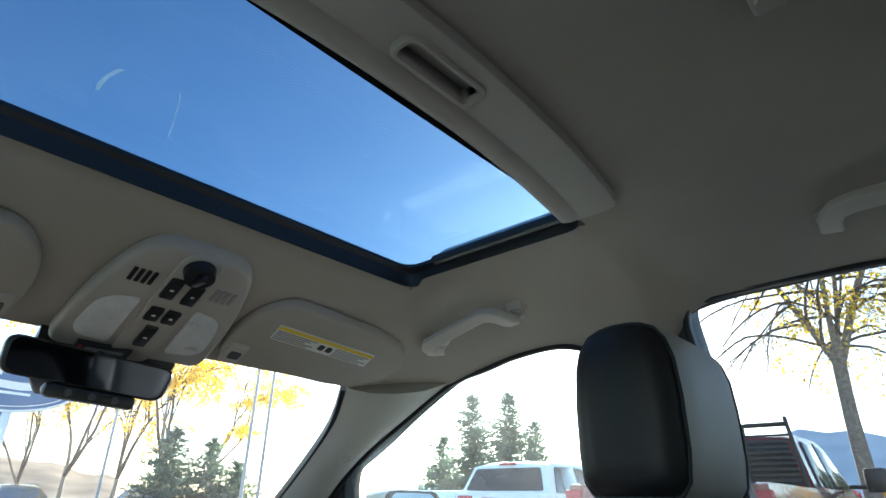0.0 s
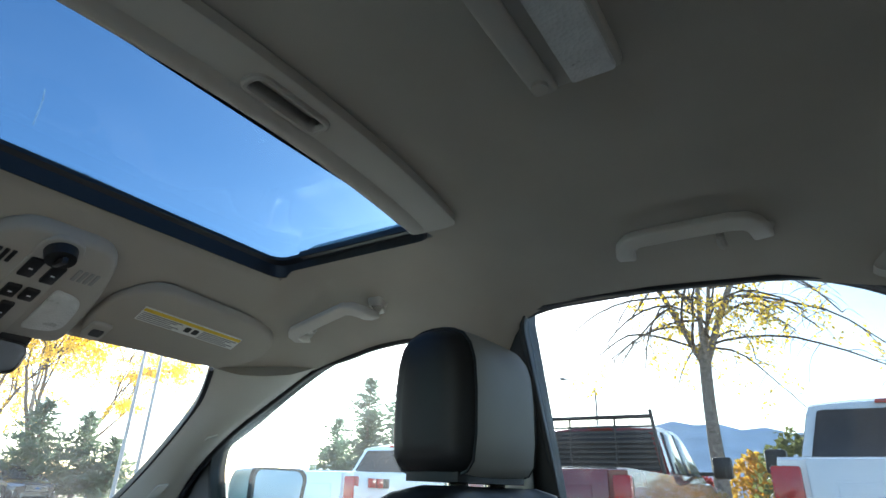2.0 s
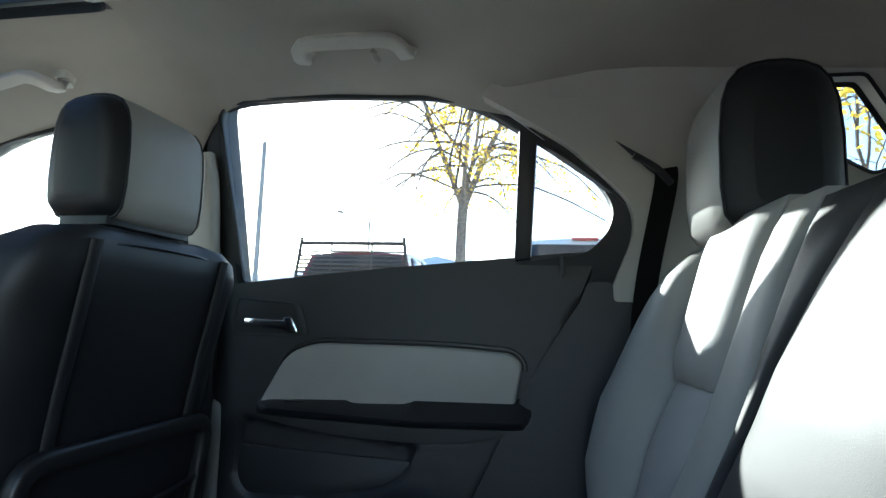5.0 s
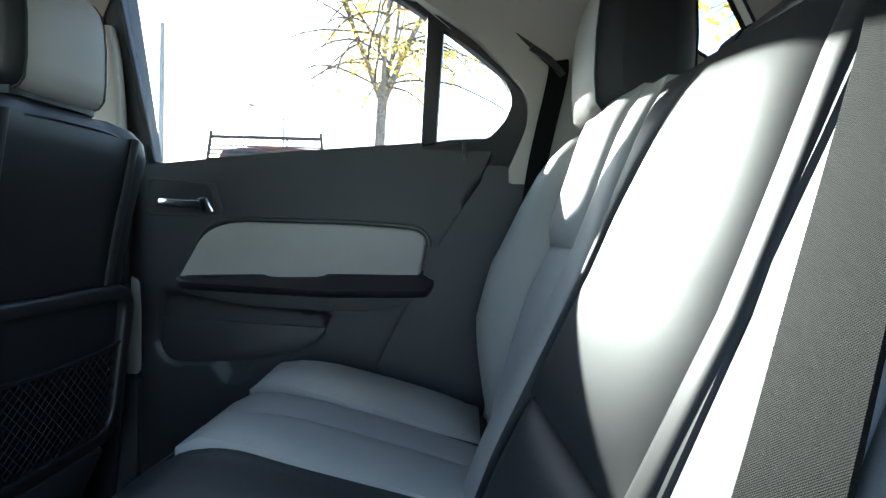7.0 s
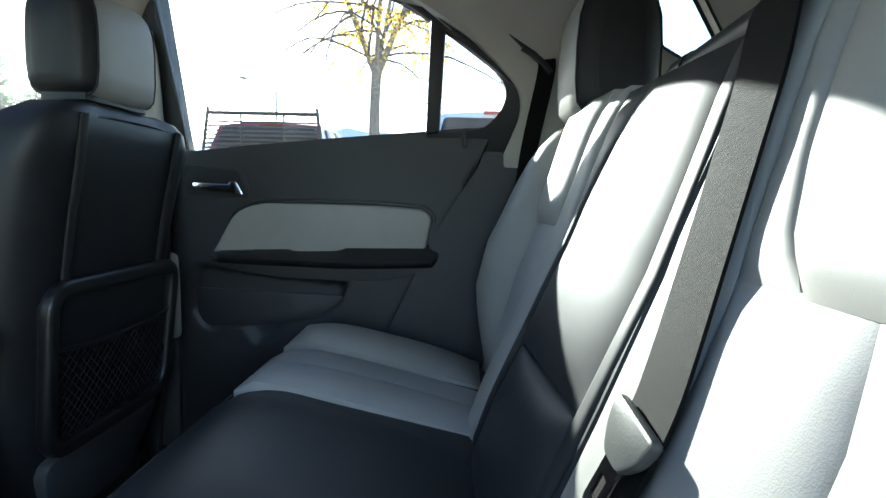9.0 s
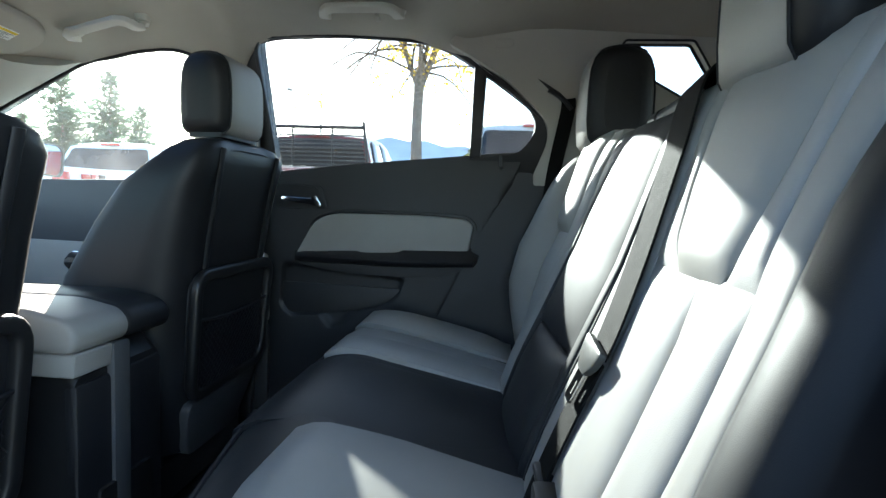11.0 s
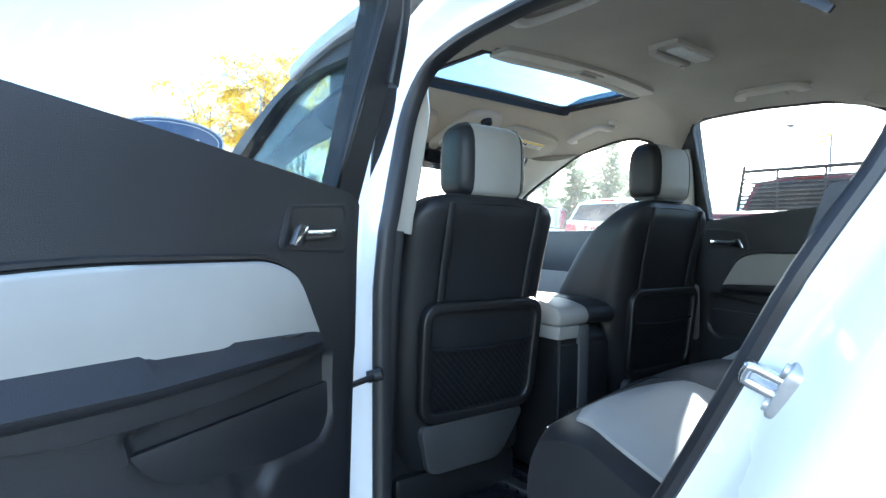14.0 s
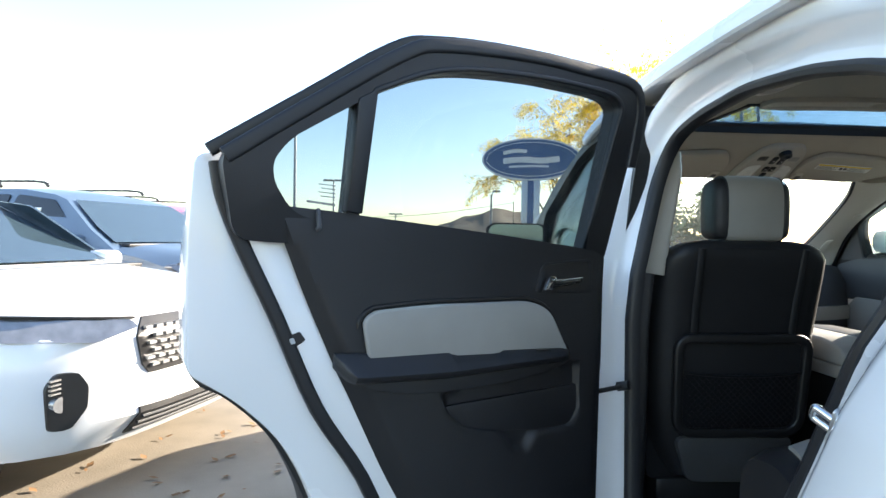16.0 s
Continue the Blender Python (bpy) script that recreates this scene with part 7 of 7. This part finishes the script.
def pole(at, h, r, arm=0.0, az=0.0, label="grey steel lot lighting pole", head=False):
    p = thing("street_lamp", at, label, "lamp post", "lot lighting poles")
    part("mast", cyl((at[0], at[1], -0.05), (at[0], at[1], h), r, 10, r * 0.7), M_POLE, p)
    if arm:
        d = Vector((math.sin(radians(az)), math.cos(radians(az)), 0))
        top = Vector((at[0], at[1], h))
        part("arm", sweep(curve([top - Vector((0, 0, 0.3)), top + d * arm * 0.4 + Vector((0, 0, 0.25)), top + d * arm + Vector((0, 0, 0.3))], 5), circle(0.04, 6)), M_POLE, p)
        part("lamp_head", box(top + d * arm + Vector((-0.3, -0.18, 0.2)), top + d * arm + Vector((0.3, 0.18, 0.36)), 0.05), M_POLE, p)
    if head:
        part("crossbar", box((at[0] - 1.1, at[1] - 0.06, h - 0.1), (at[0] + 1.1, at[1] + 0.06, h), 0.02), M_POLE, p)
        for k in (-0.8, -0.3, 0.3, 0.8):
            part("lamp_head", box((at[0] + k - 0.2, at[1] - 0.3, h - 0.02), (at[0] + k + 0.2, at[1] + 0.3, h + 0.10), 0.03), M_POLE, p)
    return p


e16 = (-1.32, -1.5)
pole(polar(29.7, 26), 9.0, 0.08)
pole(polar(31.1, 27), 9.0, 0.08)
pole(polar(18.7, 34), 9.0, 0.08)
pole(polar(61.8, 16), 5.8, 0.08)
pole(polar(72.0, 45), 8.6, 0.10, 3.0, -60, "grey street lamp with a curved arm")
pole(polar(74.5, 60), 7.0, 0.12)
pole(polar(-7.8, 60, e16), 6.9, 0.12, head=True, label="lot lighting mast with a bar of lamp heads")
pole(polar(-11.5, 40, e16), 8.6, 0.12, 0.9, 90, "grey lot lamp post with one head")
pole(polar(7.8, 45, e16), 4.6, 0.11, 0.4, 90, "short lot lamp post")
pole(polar(-1.7, 90, e16), 4.8, 0.15, head=True, label="lot lighting mast with a bar of lamp heads")
wire = thing("power_line", (30, 60, 0), "thin overhead power line between two wooden poles", "power line")
for az_ in (-8, 10):
    q = Vector(polar(az_, 140, e16))
    part("utility_pole", cyl(q, q + Vector((0, 0, 5.6 if az_ < 0 else 10.1)), 0.16, 8, 0.10), M_BARK, wire)
part("cable", sweep([Vector(polar(lerp(-8, 10, t), 140, e16)) + Vector((0, 0, 5.5 + 4.5 * t - 1.0 * math.sin(math.pi * t))) for t in steps(0, 1, 10)], circle(0.05, 4)), M_BLACK_P, wire)

# pylon sign
sg = Vector(polar(11.65, 40, e16))
sign = thing("pylon_sign", sg, "blue oval pylon sign with silver rim and white bands", "sign")
sm = Matrix.Translation(sg + Vector((0, 0, 6.65))) @ Matrix.Rotation(radians(-11.65), 4, "Z")
ov = lambda a, b, k=48: [(a * math.cos(2 * math.pi * i / k), b * math.sin(2 * math.pi * i / k)) for i in range(k)]
part("oval_case", tfm(loft([[(x, -0.25, z) for x, z in ov(3.38, 1.45)], [(x, 0.25, z) for x, z in ov(3.38, 1.45)]]), sm), M_SIGNGREY, sign, "silver oval case")
part("oval_face", tfm(plate(ov(3.26, 1.34), lambda a, b: (a, -0.265, b), lambda a, b: (a, -0.24, b)), sm), M_SIGNBLUE, sign, "deep blue oval face")
part("inner_ring", tfm(loft([[(x * q, y, z * r) for x, z in ov(3.06, 1.18)] for q, r, y in ((1, 1, -0.262), (1, 1, -0.272), (0.985, 0.965, -0.272), (0.985, 0.965, -0.262))], loop=True), sm), M_WHITEINK, sign, "thin white ring")
for pts, w in (([(-1.9, 0.42), (-1.1, 0.58), (-0.3, 0.52)], 0.12), ([(-1.9, -0.12), (-0.6, -0.02), (0.7, -0.10), (1.9, 0.02)], 0.20), ([(-1.5, -0.52), (-0.2, -0.46), (1.2, -0.50)], 0.07)):
    part("emblem_band", tfm(sweep([Vector((p.x, -0.272, p.y)) for p in curve([(a, b, 0) for a, b in pts], 5)], [(-w, -0.006), (w, -0.006), (w, 0.006), (-w, 0.006)], up=(0, -1, 0)), sm), M_WHITEINK, sign, "plain white band")
for sx_, mm_ in ((-0.42, M_SIGNGREY), (0.0, M_SIGNBLUE), (0.42, M_SIGNGREY)):
    part("pylon_post", tfm(box((sx_ - 0.21, -0.2, -6.75), (sx_ + 0.21, 0.2, -1.2), 0.02), sm), mm_, sign)


# ---- vehicles ----
def vehicle_wheel(parent, c, r, w, axis):
    a = Vector(axis)
    p, q = Vector(c) - a * w / 2, Vector(c) + a * w / 2
    t = part("tyre", cyl(p, q, r, 24), M_RUBBER, parent)
    o = part("rim", cyl(p - a * 0.005, q + a * 0.005, r * 0.62, 16), M_STEEL, t)
    return t


def pickup(x0, y0, paint, label, rack=False, length=6.2, cab_at=2.0, roof=2.0, rail=1.45, tail_w=1.0, seed=0, lights=True):
    """A pickup that points along +x, its tail at x0, its right side at y0."""
    t = thing("pickup_truck", (x0 + 2, y0 + 1.0, 0), label, "pickup truck", "parked pickups")
    W = 2.0
    yc = y0 + W / 2
    side = lambda z: interp(z, ((0.55, 0.94), (0.9, 1.0), (1.2, 0.99), (rail, 0.95)))
    rings = []
    for x, zt in ((x0 + 0.02, rail - 0.02), (x0 + 0.06, rail), (x0 + cab_at - 0.05, rail), (x0 + cab_at, rail - 0.08), (x0 + 4.2, rail - 0.06), (x0 + 4.3, rail - 0.04), (x0 + length - 0.25, rail - 0.16), (x0 + length, rail - 0.35)):
        zs = steps(0.55, zt, 5)
        rings.append([(x, yc - side(z), z) for z in zs] + [(x, yc + side(z), z) for z in reversed(zs)])
    part("body", loft(rings), paint, t)
    # cab greenhouse
    low = [(x0 + cab_at + 0.02, rail - 0.12), (x0 + cab_at + 0.26, roof - 0.05), (x0 + cab_at + 0.45, roof), (x0 + cab_at + 1.4, roof + 0.01), (x0 + cab_at + 1.75, roof - 0.06), (x0 + cab_at + 2.45, rail - 0.10)]
    rings = []
    for q in steps(-1, 1, 8):
        rings.append([(x, yc + q * interp(z, ((rail - 0.1, 0.93), (roof, 0.72))), z - (0.04 * abs(q) ** 3 if z > roof - 0.1 else 0)) for x, z in low])
    part("cab", loft(rings), paint, t)
    ry = lambda z: interp(z, ((rail, 0.88), (roof, 0.70)))
    rx = lambda z: x0 + cab_at + 0.02 + (z - rail + 0.12) / (roof - 0.05 - rail + 0.12) * 0.24
    gq = rounded([(-0.80, rail + 0.05), (0.80, rail + 0.05), (0.66, roof - 0.12), (-0.66, roof - 0.12)], 0.05)
    part("rear_window", plate(gq, lambda a, b: (rx(b) - 0.014, yc + a, b), lambda a, b: (rx(b) + 0.02, yc + a, b), w=0.004), M_DARKGLASS, t, "dark rear window")
    part("third_brake_light", box((x0 + cab_at + 0.20, yc - 0.16, roof - 0.075), (x0 + cab_at + 0.30, yc + 0.16, roof - 0.035), 0.01), M_TAIL, t, "red brake light bar")
    for s in (-1, 1):
        sx0 = x0 + cab_at
        sg_ = rounded([(sx0 + 0.32, rail + 0.03), (sx0 + 0.50, roof - 0.10), (sx0 + 1.02, roof - 0.08), (sx0 + 1.04, rail + 0.03)], 0.04)
        sg2 = rounded([(sx0 + 1.12, rail + 0.03), (sx0 + 1.12, roof - 0.08), (sx0 + 1.62, roof - 0.12), (sx0 + 2.10, rail + 0.03)], 0.05)
        for o in (sg_, sg2):
            part("side_window", plate(o, lambda a, b: (a, yc + s * (interp(b, ((rail - 0.1, 0.93), (roof, 0.72))) + 0.010), b), lambda a, b: (a, yc + s * (interp(b, ((rail - 0.1, 0.93), (roof, 0.72))) - 0.02), b), w=0.004), M_SKYGLASS, t, "side window")
        part("tail_light", box((x0 - 0.008, yc + s * 0.90 - 0.085, rail - 0.46), (x0 + 0.12, yc + s * 0.90 + 0.105 if s > 0 else yc + s * 0.90 + 0.085, rail - 0.06), 0.02), M_TAIL, t, "red tail light")
        mo = (x0 + cab_at + 2.0, yc + s * 1.22, rail + 0.04)
        part("wing_mirror", box((mo[0] - 0.05, mo[1] - 0.13, mo[2] - 0.02), (mo[0] + 0.10, mo[1] + 0.13, mo[2] + 0.28), 0.04), M_BLACK_P, t, "black tow mirror")
        part("mirror_arm", box((mo[0] - 0.02, min(mo[1], yc + s * 0.9), mo[2] + 0.02), (mo[0] + 0.04, max(mo[1], yc + s * 0.9), mo[2] + 0.07), 0.01), M_BLACK_P, t)
        for wx in (x0 + 1.15, x0 + length - 1.05):
            vehicle_wheel(t, (wx, yc + s * 0.86, 0.42), 0.42, 0.26, (0, 1, 0))
            part("wheel_arch", sweep([(wx + 0.52 * math.cos(a), yc + s * 1.005, 0.44 + 0.52 * math.sin(a)) for a in steps(0, math.pi, 12)], rrect(0.02, 0.03, 0.01)), M_BLACK_P, t)
    part("tailgate", box((x0 - 0.02, yc - 0.78, 0.72), (x0 + 0.05, yc + 0.78, rail - 0.01), 0.02), paint, t)
    part("tailgate_pressing", box((x0 - 0.034, yc - 0.62, 0.95), (x0 - 0.01, yc + 0.62, rail - 0.16), 0.012), paint, t)
    part("tailgate_handle", box((x0 - 0.045, yc - 0.12, rail - 0.13), (x0 - 0.01, yc + 0.12, rail - 0.05), 0.01), M_BLACK_P, t)
    part("rear_bumper", loft([[(x0 - 0.16 + dx, yc + q * 0.98, z) for dx, z in ((0.0, 0.55), (-0.03, 0.62), (0.0, 0.76), (0.14, 0.78), (0.14, 0.52))] for q in steps(-1, 1, 6)]), M_CHROME, t, "chrome rear bumper")
    if rack:
        xr = x0 + cab_at - 0.06
        part("rack_top_bar", cyl((xr, yc - 0.76, roof + 0.04), (xr, yc + 0.76, roof + 0.04), 0.026), M_BLACK_P, t, "black steel rack bar")
        for s in (-1, 1):
            part("rack_post", cyl((xr, yc + s * 0.86, rail - 0.02), (xr, yc + s * 0.76, roof + 0.12), 0.022), M_BLACK_P, t)
        for q in (-0.30, 0.30):
            part("rack_post", cyl((xr, yc + q, rail - 0.02), (xr, yc + q, roof + 0.04), 0.014), M_BLACK_P, t)
        for k in range(9):
            zz = rail + 0.08 + 0.060 * k
            part("rack_louvre", box((xr - 0.012, yc - 0.80, zz), (xr + 0.012, yc + 0.80, zz + 0.022)), M_BLACK_P, t)
        part("tonneau", box((x0 + 0.05, yc - 0.85, rail - 0.03), (x0 + cab_at - 0.1, yc + 0.85, rail + 0.006), 0.01), M_BLACK_P, t)
    else:
        part("bed_liner", box((x0 + 0.08, yc - 0.78, rail - 0.01), (x0 + cab_at - 0.1, yc + 0.78, rail + 0.004)), M_BLACK_P, t)
    return t


pickup(5.4, 1.20, M_RED, "dark red pickup truck with a black louvred headache rack", rack=True, roof=2.10)
tw = pickup(4.6, -2.0, M_WHITE, "white pickup truck with tinted rear window and red tail lights", roof=2.20, rail=1.50)
fx = pickup(5.9, 4.95, M_WHITE, "white pickup truck with lettering on its bed side", roof=1.93, rail=1.40)
for k, (a, b) in enumerate(((0.30, 0.44), (0.47, 0.60), (0.63, 0.74))):
    part("bed_lettering", box((5.9 + a, 4.95 - 0.012, 1.20), (5.9 + b, 4.95 + 0.02, 1.32), 0.004), M_TAIL if k < 2 else M_BLACK_P, fx)


def suv(m, paint, label, group="parked cars", length=4.6, face=False, h=1.66, placards=False):
    """A compact SUV along local +x, nose at local x 0, wheels on the ground; m places it."""
    t = thing("car", m.translation, label, "car", group)
    W = 0.93
    back = -0.28 if face else 0.0
    lowp = [(0.00, 0.42), (-0.02, 0.62), (0.00, 0.80), (-0.10, 0.93), (-0.45, 1.02), (-1.20, 1.09), (-1.25, 1.02), (-4.4, 1.02), (-length, 0.95), (-length, 0.40), (-2.0, 0.30), (-0.15, 0.26)]
    rings = []
    for q in steps(-1, 1, 14):
        k = abs(q)
        rings.append([(x - (0.42 * k ** 4 if x > -0.6 else (0.15 * k ** 5 if x > -1.3 else 0)) + (0.25 * k ** 4 if x < -4.3 else 0), q * W * (0.985 if z > 0.9 else 1.0), z - (0.05 * k ** 4 if z > 0.85 else 0)) for x, z in lowp])
    part("body", tfm(loft(rings), m), paint, t)
    top = [(-1.15 + back, 1.03), (-1.50 + back * 1.3, 1.22), (-1.95 + back * 1.6, 1.50), (-2.15 + back * 1.6, 1.59), (-2.6, h - 0.01), (-3.4, h), (-4.05, h - 0.05), (-4.45, 1.25), (-4.55, 1.0)]
    wy = lambda z: interp(z, ((1.0, 0.90), (1.25, 0.82), (1.55, 0.66), (1.7, 0.60)))
    part("cabin", tfm(loft([[(x, q * wy(z), z - 0.035 * abs(q) ** 3 * (z > 1.5)) for x, z in top] for q in steps(-1, 1, 8)]), m), paint, t)
    ws = [[(x + 0.012, q * (wy(z) - 0.07), z + 0.014) for x, z in ((-1.24 + back, 1.085), (-1.50 + back * 1.3, 1.225), (-1.93 + back * 1.6, 1.49))] for q in steps(-1, 1, 6)]
    bm = loft(ws, closed=False, caps=False)
    part("windshield", tfm(bm, m), M_SKYGLASS, t, "windshield reflecting the sky")
    for s in (-1, 1):
        for o in (rounded([(-1.52, 1.08), (-2.10, 1.50), (-2.62, 1.56), (-2.66, 1.08)], 0.04), rounded([(-2.74, 1.08), (-2.72, 1.56), (-3.45, 1.57), (-3.62, 1.10)], 0.05), rounded([(-3.70, 1.12), (-3.54, 1.56), (-3.95, 1.53), (-4.20, 1.20)], 0.05)):
            part("side_window", tfm(plate(o, lambda a, b: (a, s * (wy(b) + 0.006), b), lambda a, b: (a, s * (wy(b) - 0.02), b)), m), M_SKYGLASS if not placards else M_DARKGLASS, t, "side window")
        part("wing_mirror", tfm(loft([[(-1.62 + dx, s * (0.90 + dy), 1.10 + dz) for dy, dz in rrect(0.11 * k, 0.065 * k, 0.04 * k)] for dx, k in ((0.10, 0.6), (0.05, 0.95), (-0.04, 1.0))]), m), paint, t)
        part("roof_rail", tfm(sweep(curve([(-2.3, s * 0.60, h - 0.02), (-2.5, s * 0.60, h + 0.035), (-3.8, s * 0.60, h + 0.035), (-4.0, s * 0.60, h - 0.04)], 4), rrect(0.016, 0.012, 0.006)), m), M_BLACK_P, t)
        part("sill_moulding", tfm(box((-3.9, s * 0.92 - 0.03, 0.26), (-0.6, s * 0.92 + 0.03, 0.40), 0.02), m), M_DARK, t)
        for wx in (-0.92, -3.62):
            vehicle_wheel(t, m @ Vector((wx, s * 0.82, 0.35)), 0.35, 0.23, m.to_3x3() @ Vector((0, 1, 0)))
            part("wheel_arch", tfm(sweep([(wx + 0.44 * math.cos(a), s * 0.94, 0.36 + 0.44 * math.sin(a)) for a in steps(0, math.pi, 12)], rrect(0.025, 0.03, 0.01)), m), M_DARK, t)
    part("wiper_cowl", tfm(box((-1.30, -0.75, 1.055), (-1.12, 0.75, 1.085), 0.01), m), M_BLACK_P, t)
    nose = lambda y, z: interp(z + (0.05 * (abs(y) / W) ** 4 if z > 0.83 else 0.0), ((0.26, -0.15), (0.42, 0.0), (0.62, -0.02), (0.80, 0.0), (0.93, -0.10))) - 0.42 * (abs(y) / W) ** 4
    # headlamps, grille and lower intake
    for s in (-1, 1):
        hl = rounded([(s * 0.455, 0.845), (s * 0.47, 0.878), (s * 0.70, 0.905), (s * 0.90, 0.925), (s * 0.928, 0.90), (s * 0.90, 0.815), (s * 0.66, 0.795)], 0.015)
        part("headlight", tfm(plate(hl, lambda a, b: (nose(a, b) + 0.026, a, b), lambda a, b: (nose(a, b) - 0.05, a, b)), m), M_HEADLAMP, t, "clear headlight")
        part("headlight_brow", tfm(sweep([(nose(y * s, 0.905) + 0.024, y * s, 0.885 + 0.09 * (y - 0.44)) for y in steps(0.44, 0.90, 6)], rrect(0.01, 0.006, 0.003)), m), M_BLACK_P, t)
        fg = rounded([(s * 0.665, 0.60), (s * 0.675, 0.50), (s * 0.735, 0.405), (s * 0.79, 0.41), (s * 0.79, 0.60), (s * 0.76, 0.665), (s * 0.70, 0.665)], 0.02)
        part("fog_light_bezel", tfm(plate(fg, lambda a, b: (nose(a, b) + 0.014, a, b), lambda a, b: (nose(a, b) - 0.05, a, b)), m), M_BLACK_P, t, "black fog light bezel")
        part("fog_light", tfm(cyl((nose(0.76 * s, 0.52) + 0.022, 0.755 * s, 0.525), (nose(0.76 * s, 0.52) - 0.02, 0.75 * s, 0.525), 0.036), m), M_HEADLAMP, t)
        for k in range(4):
            part("fog_slat", tfm(box((nose(0.76 * s, 0.6) + 0.010, 0.75 * s - 0.05, 0.575 + 0.02 * k), (nose(0.76 * s, 0.6) + 0.026, 0.75 * s + 0.05, 0.583 + 0.02 * k)), m), M_STEEL, t)
    edge = lambda y: interp(abs(y), ((0.0, 0.885), (0.40, 0.885), (0.475, 0.80)))
    foot = lambda y: interp(abs(y), ((0.0, 0.605), (0.40, 0.605), (0.455, 0.68), (0.475, 0.79)))
    rings = [[(nose(y, z) + 0.009, y, z) for z in steps(foot(y), edge(y), 8)] + [(nose(y, z) - 0.05, y, z) for z in steps(edge(y), foot(y), 8)] for y in steps(-0.475, 0.475, 24)]
    part("grille_opening", tfm(loft(rings), m), M_BLACK_P, t, "black grille opening")
    for k in range(6):
        z = 0.645 + 0.038 * k
        for q in range(-9, 10):
            yy = 0.062 * q + (0.031 if k % 2 else 0)
            if abs(yy) < 0.43:
                part("grille_tooth", tfm(box((nose(yy, z) + 0.006, yy - 0.022, z - 0.006), (nose(yy, z) + 0.026, yy + 0.022, z + 0.008)), m), M_STEEL, t)
    rings = [[(nose(y, z) + 0.010, y, z) for z in steps(0.31, 0.45, 5)] + [(nose(y, z) - 0.05, y, z) for z in steps(0.45, 0.31, 5)] for y in steps(-0.46, 0.46, 20)]
    part("lower_intake", tfm(loft(rings), m), M_BLACK_P, t, "black lower intake")
    for k in range(3):
        part("intake_slat", tfm(sweep([(nose(y, 0.33 + 0.035 * k) + 0.016, y, 0.33 + 0.035 * k) for y in steps(-0.44, 0.44, 10)], rrect(0.008, 0.006, 0.002)), m), M_DARK_G, t)
    part("badge", tfm(plate(ov(0.10, 0.045, 24), lambda a, b: (0.028, a, 0.745 + b), lambda a, b: (-0.01, a, 0.745 + b)), m), M_SIGNBLUE, t, "blue oval badge")
    if placards:
        part("window_sticker", tfm(plate([(-2.45, 1.20), (-2.20, 1.20), (-2.22, 1.42), (-2.45, 1.42)], lambda a, b: (a, -(wy(b) + 0.008), b), lambda a, b: (a, -(wy(b) - 0.004), b)), m), M_LABEL, t, "white window sticker")
    return t


suv(Matrix.Translation((-2.38, 1.50, 0)) @ Matrix.Rotation(radians(-18), 4, "Z") @ Matrix.Scale(0.91, 4), M_WHITE, "white compact SUV with a toothed chrome grille parked close by", face=True)
suv(Matrix.Translation((-2.62, 4.25, 0)) @ Matrix.Rotation(radians(-20), 4, "Z"), M_SILVER, "blue-silver compact SUV parked in the row", placards=True)
suv(Matrix.Translation((-2.55, 7.0, 0)) @ Matrix.Rotation(radians(-10), 4, "Z"), M_REDC, "bright red SUV parked in the row")
suv(Matrix.Translation(polar(24.5, 30)) @ Matrix.Rotation(radians(-90), 4, "Z"), M_BLACKPAINT, "black SUV parked beyond the windshield")
suv(Matrix.Translation(polar(14.5, 28)) @ Matrix.Rotation(radians(-90), 4, "Z"), M_BLACKPAINT, "black SUV parked beyond the windshield")
suv(Matrix.Translation(polar(58.5, 13)) @ Matrix.Rotation(radians(180), 4, "Z"), M_SILVER, "blue-silver SUV parked beside the trucks")

# dry leaves on the lot
rng = random.Random(44)
bm = bmesh.new()
for _ in range(260):
    x, y = rng.uniform(-4.2, -1.2), rng.uniform(-0.5, 4.0)
    a, s = rng.uniform(0, 6.28), rng.uniform(0.015, 0.035)
    d, e = Vector((math.cos(a), math.sin(a), 0.25)) * s, Vector((-math.sin(a), math.cos(a), 0.1)) * s * 0.6
    c = Vector((x, y, 0.012))
    bm.faces.new([bm.verts.new(c + v) for v in (-d, e, d, -e)])
lv = link("fallen_leaves", bm, M_DIRT, smooth=False)
tagged(lv, "dry brown leaves scattered on the asphalt", "leaves", kind="stuff")
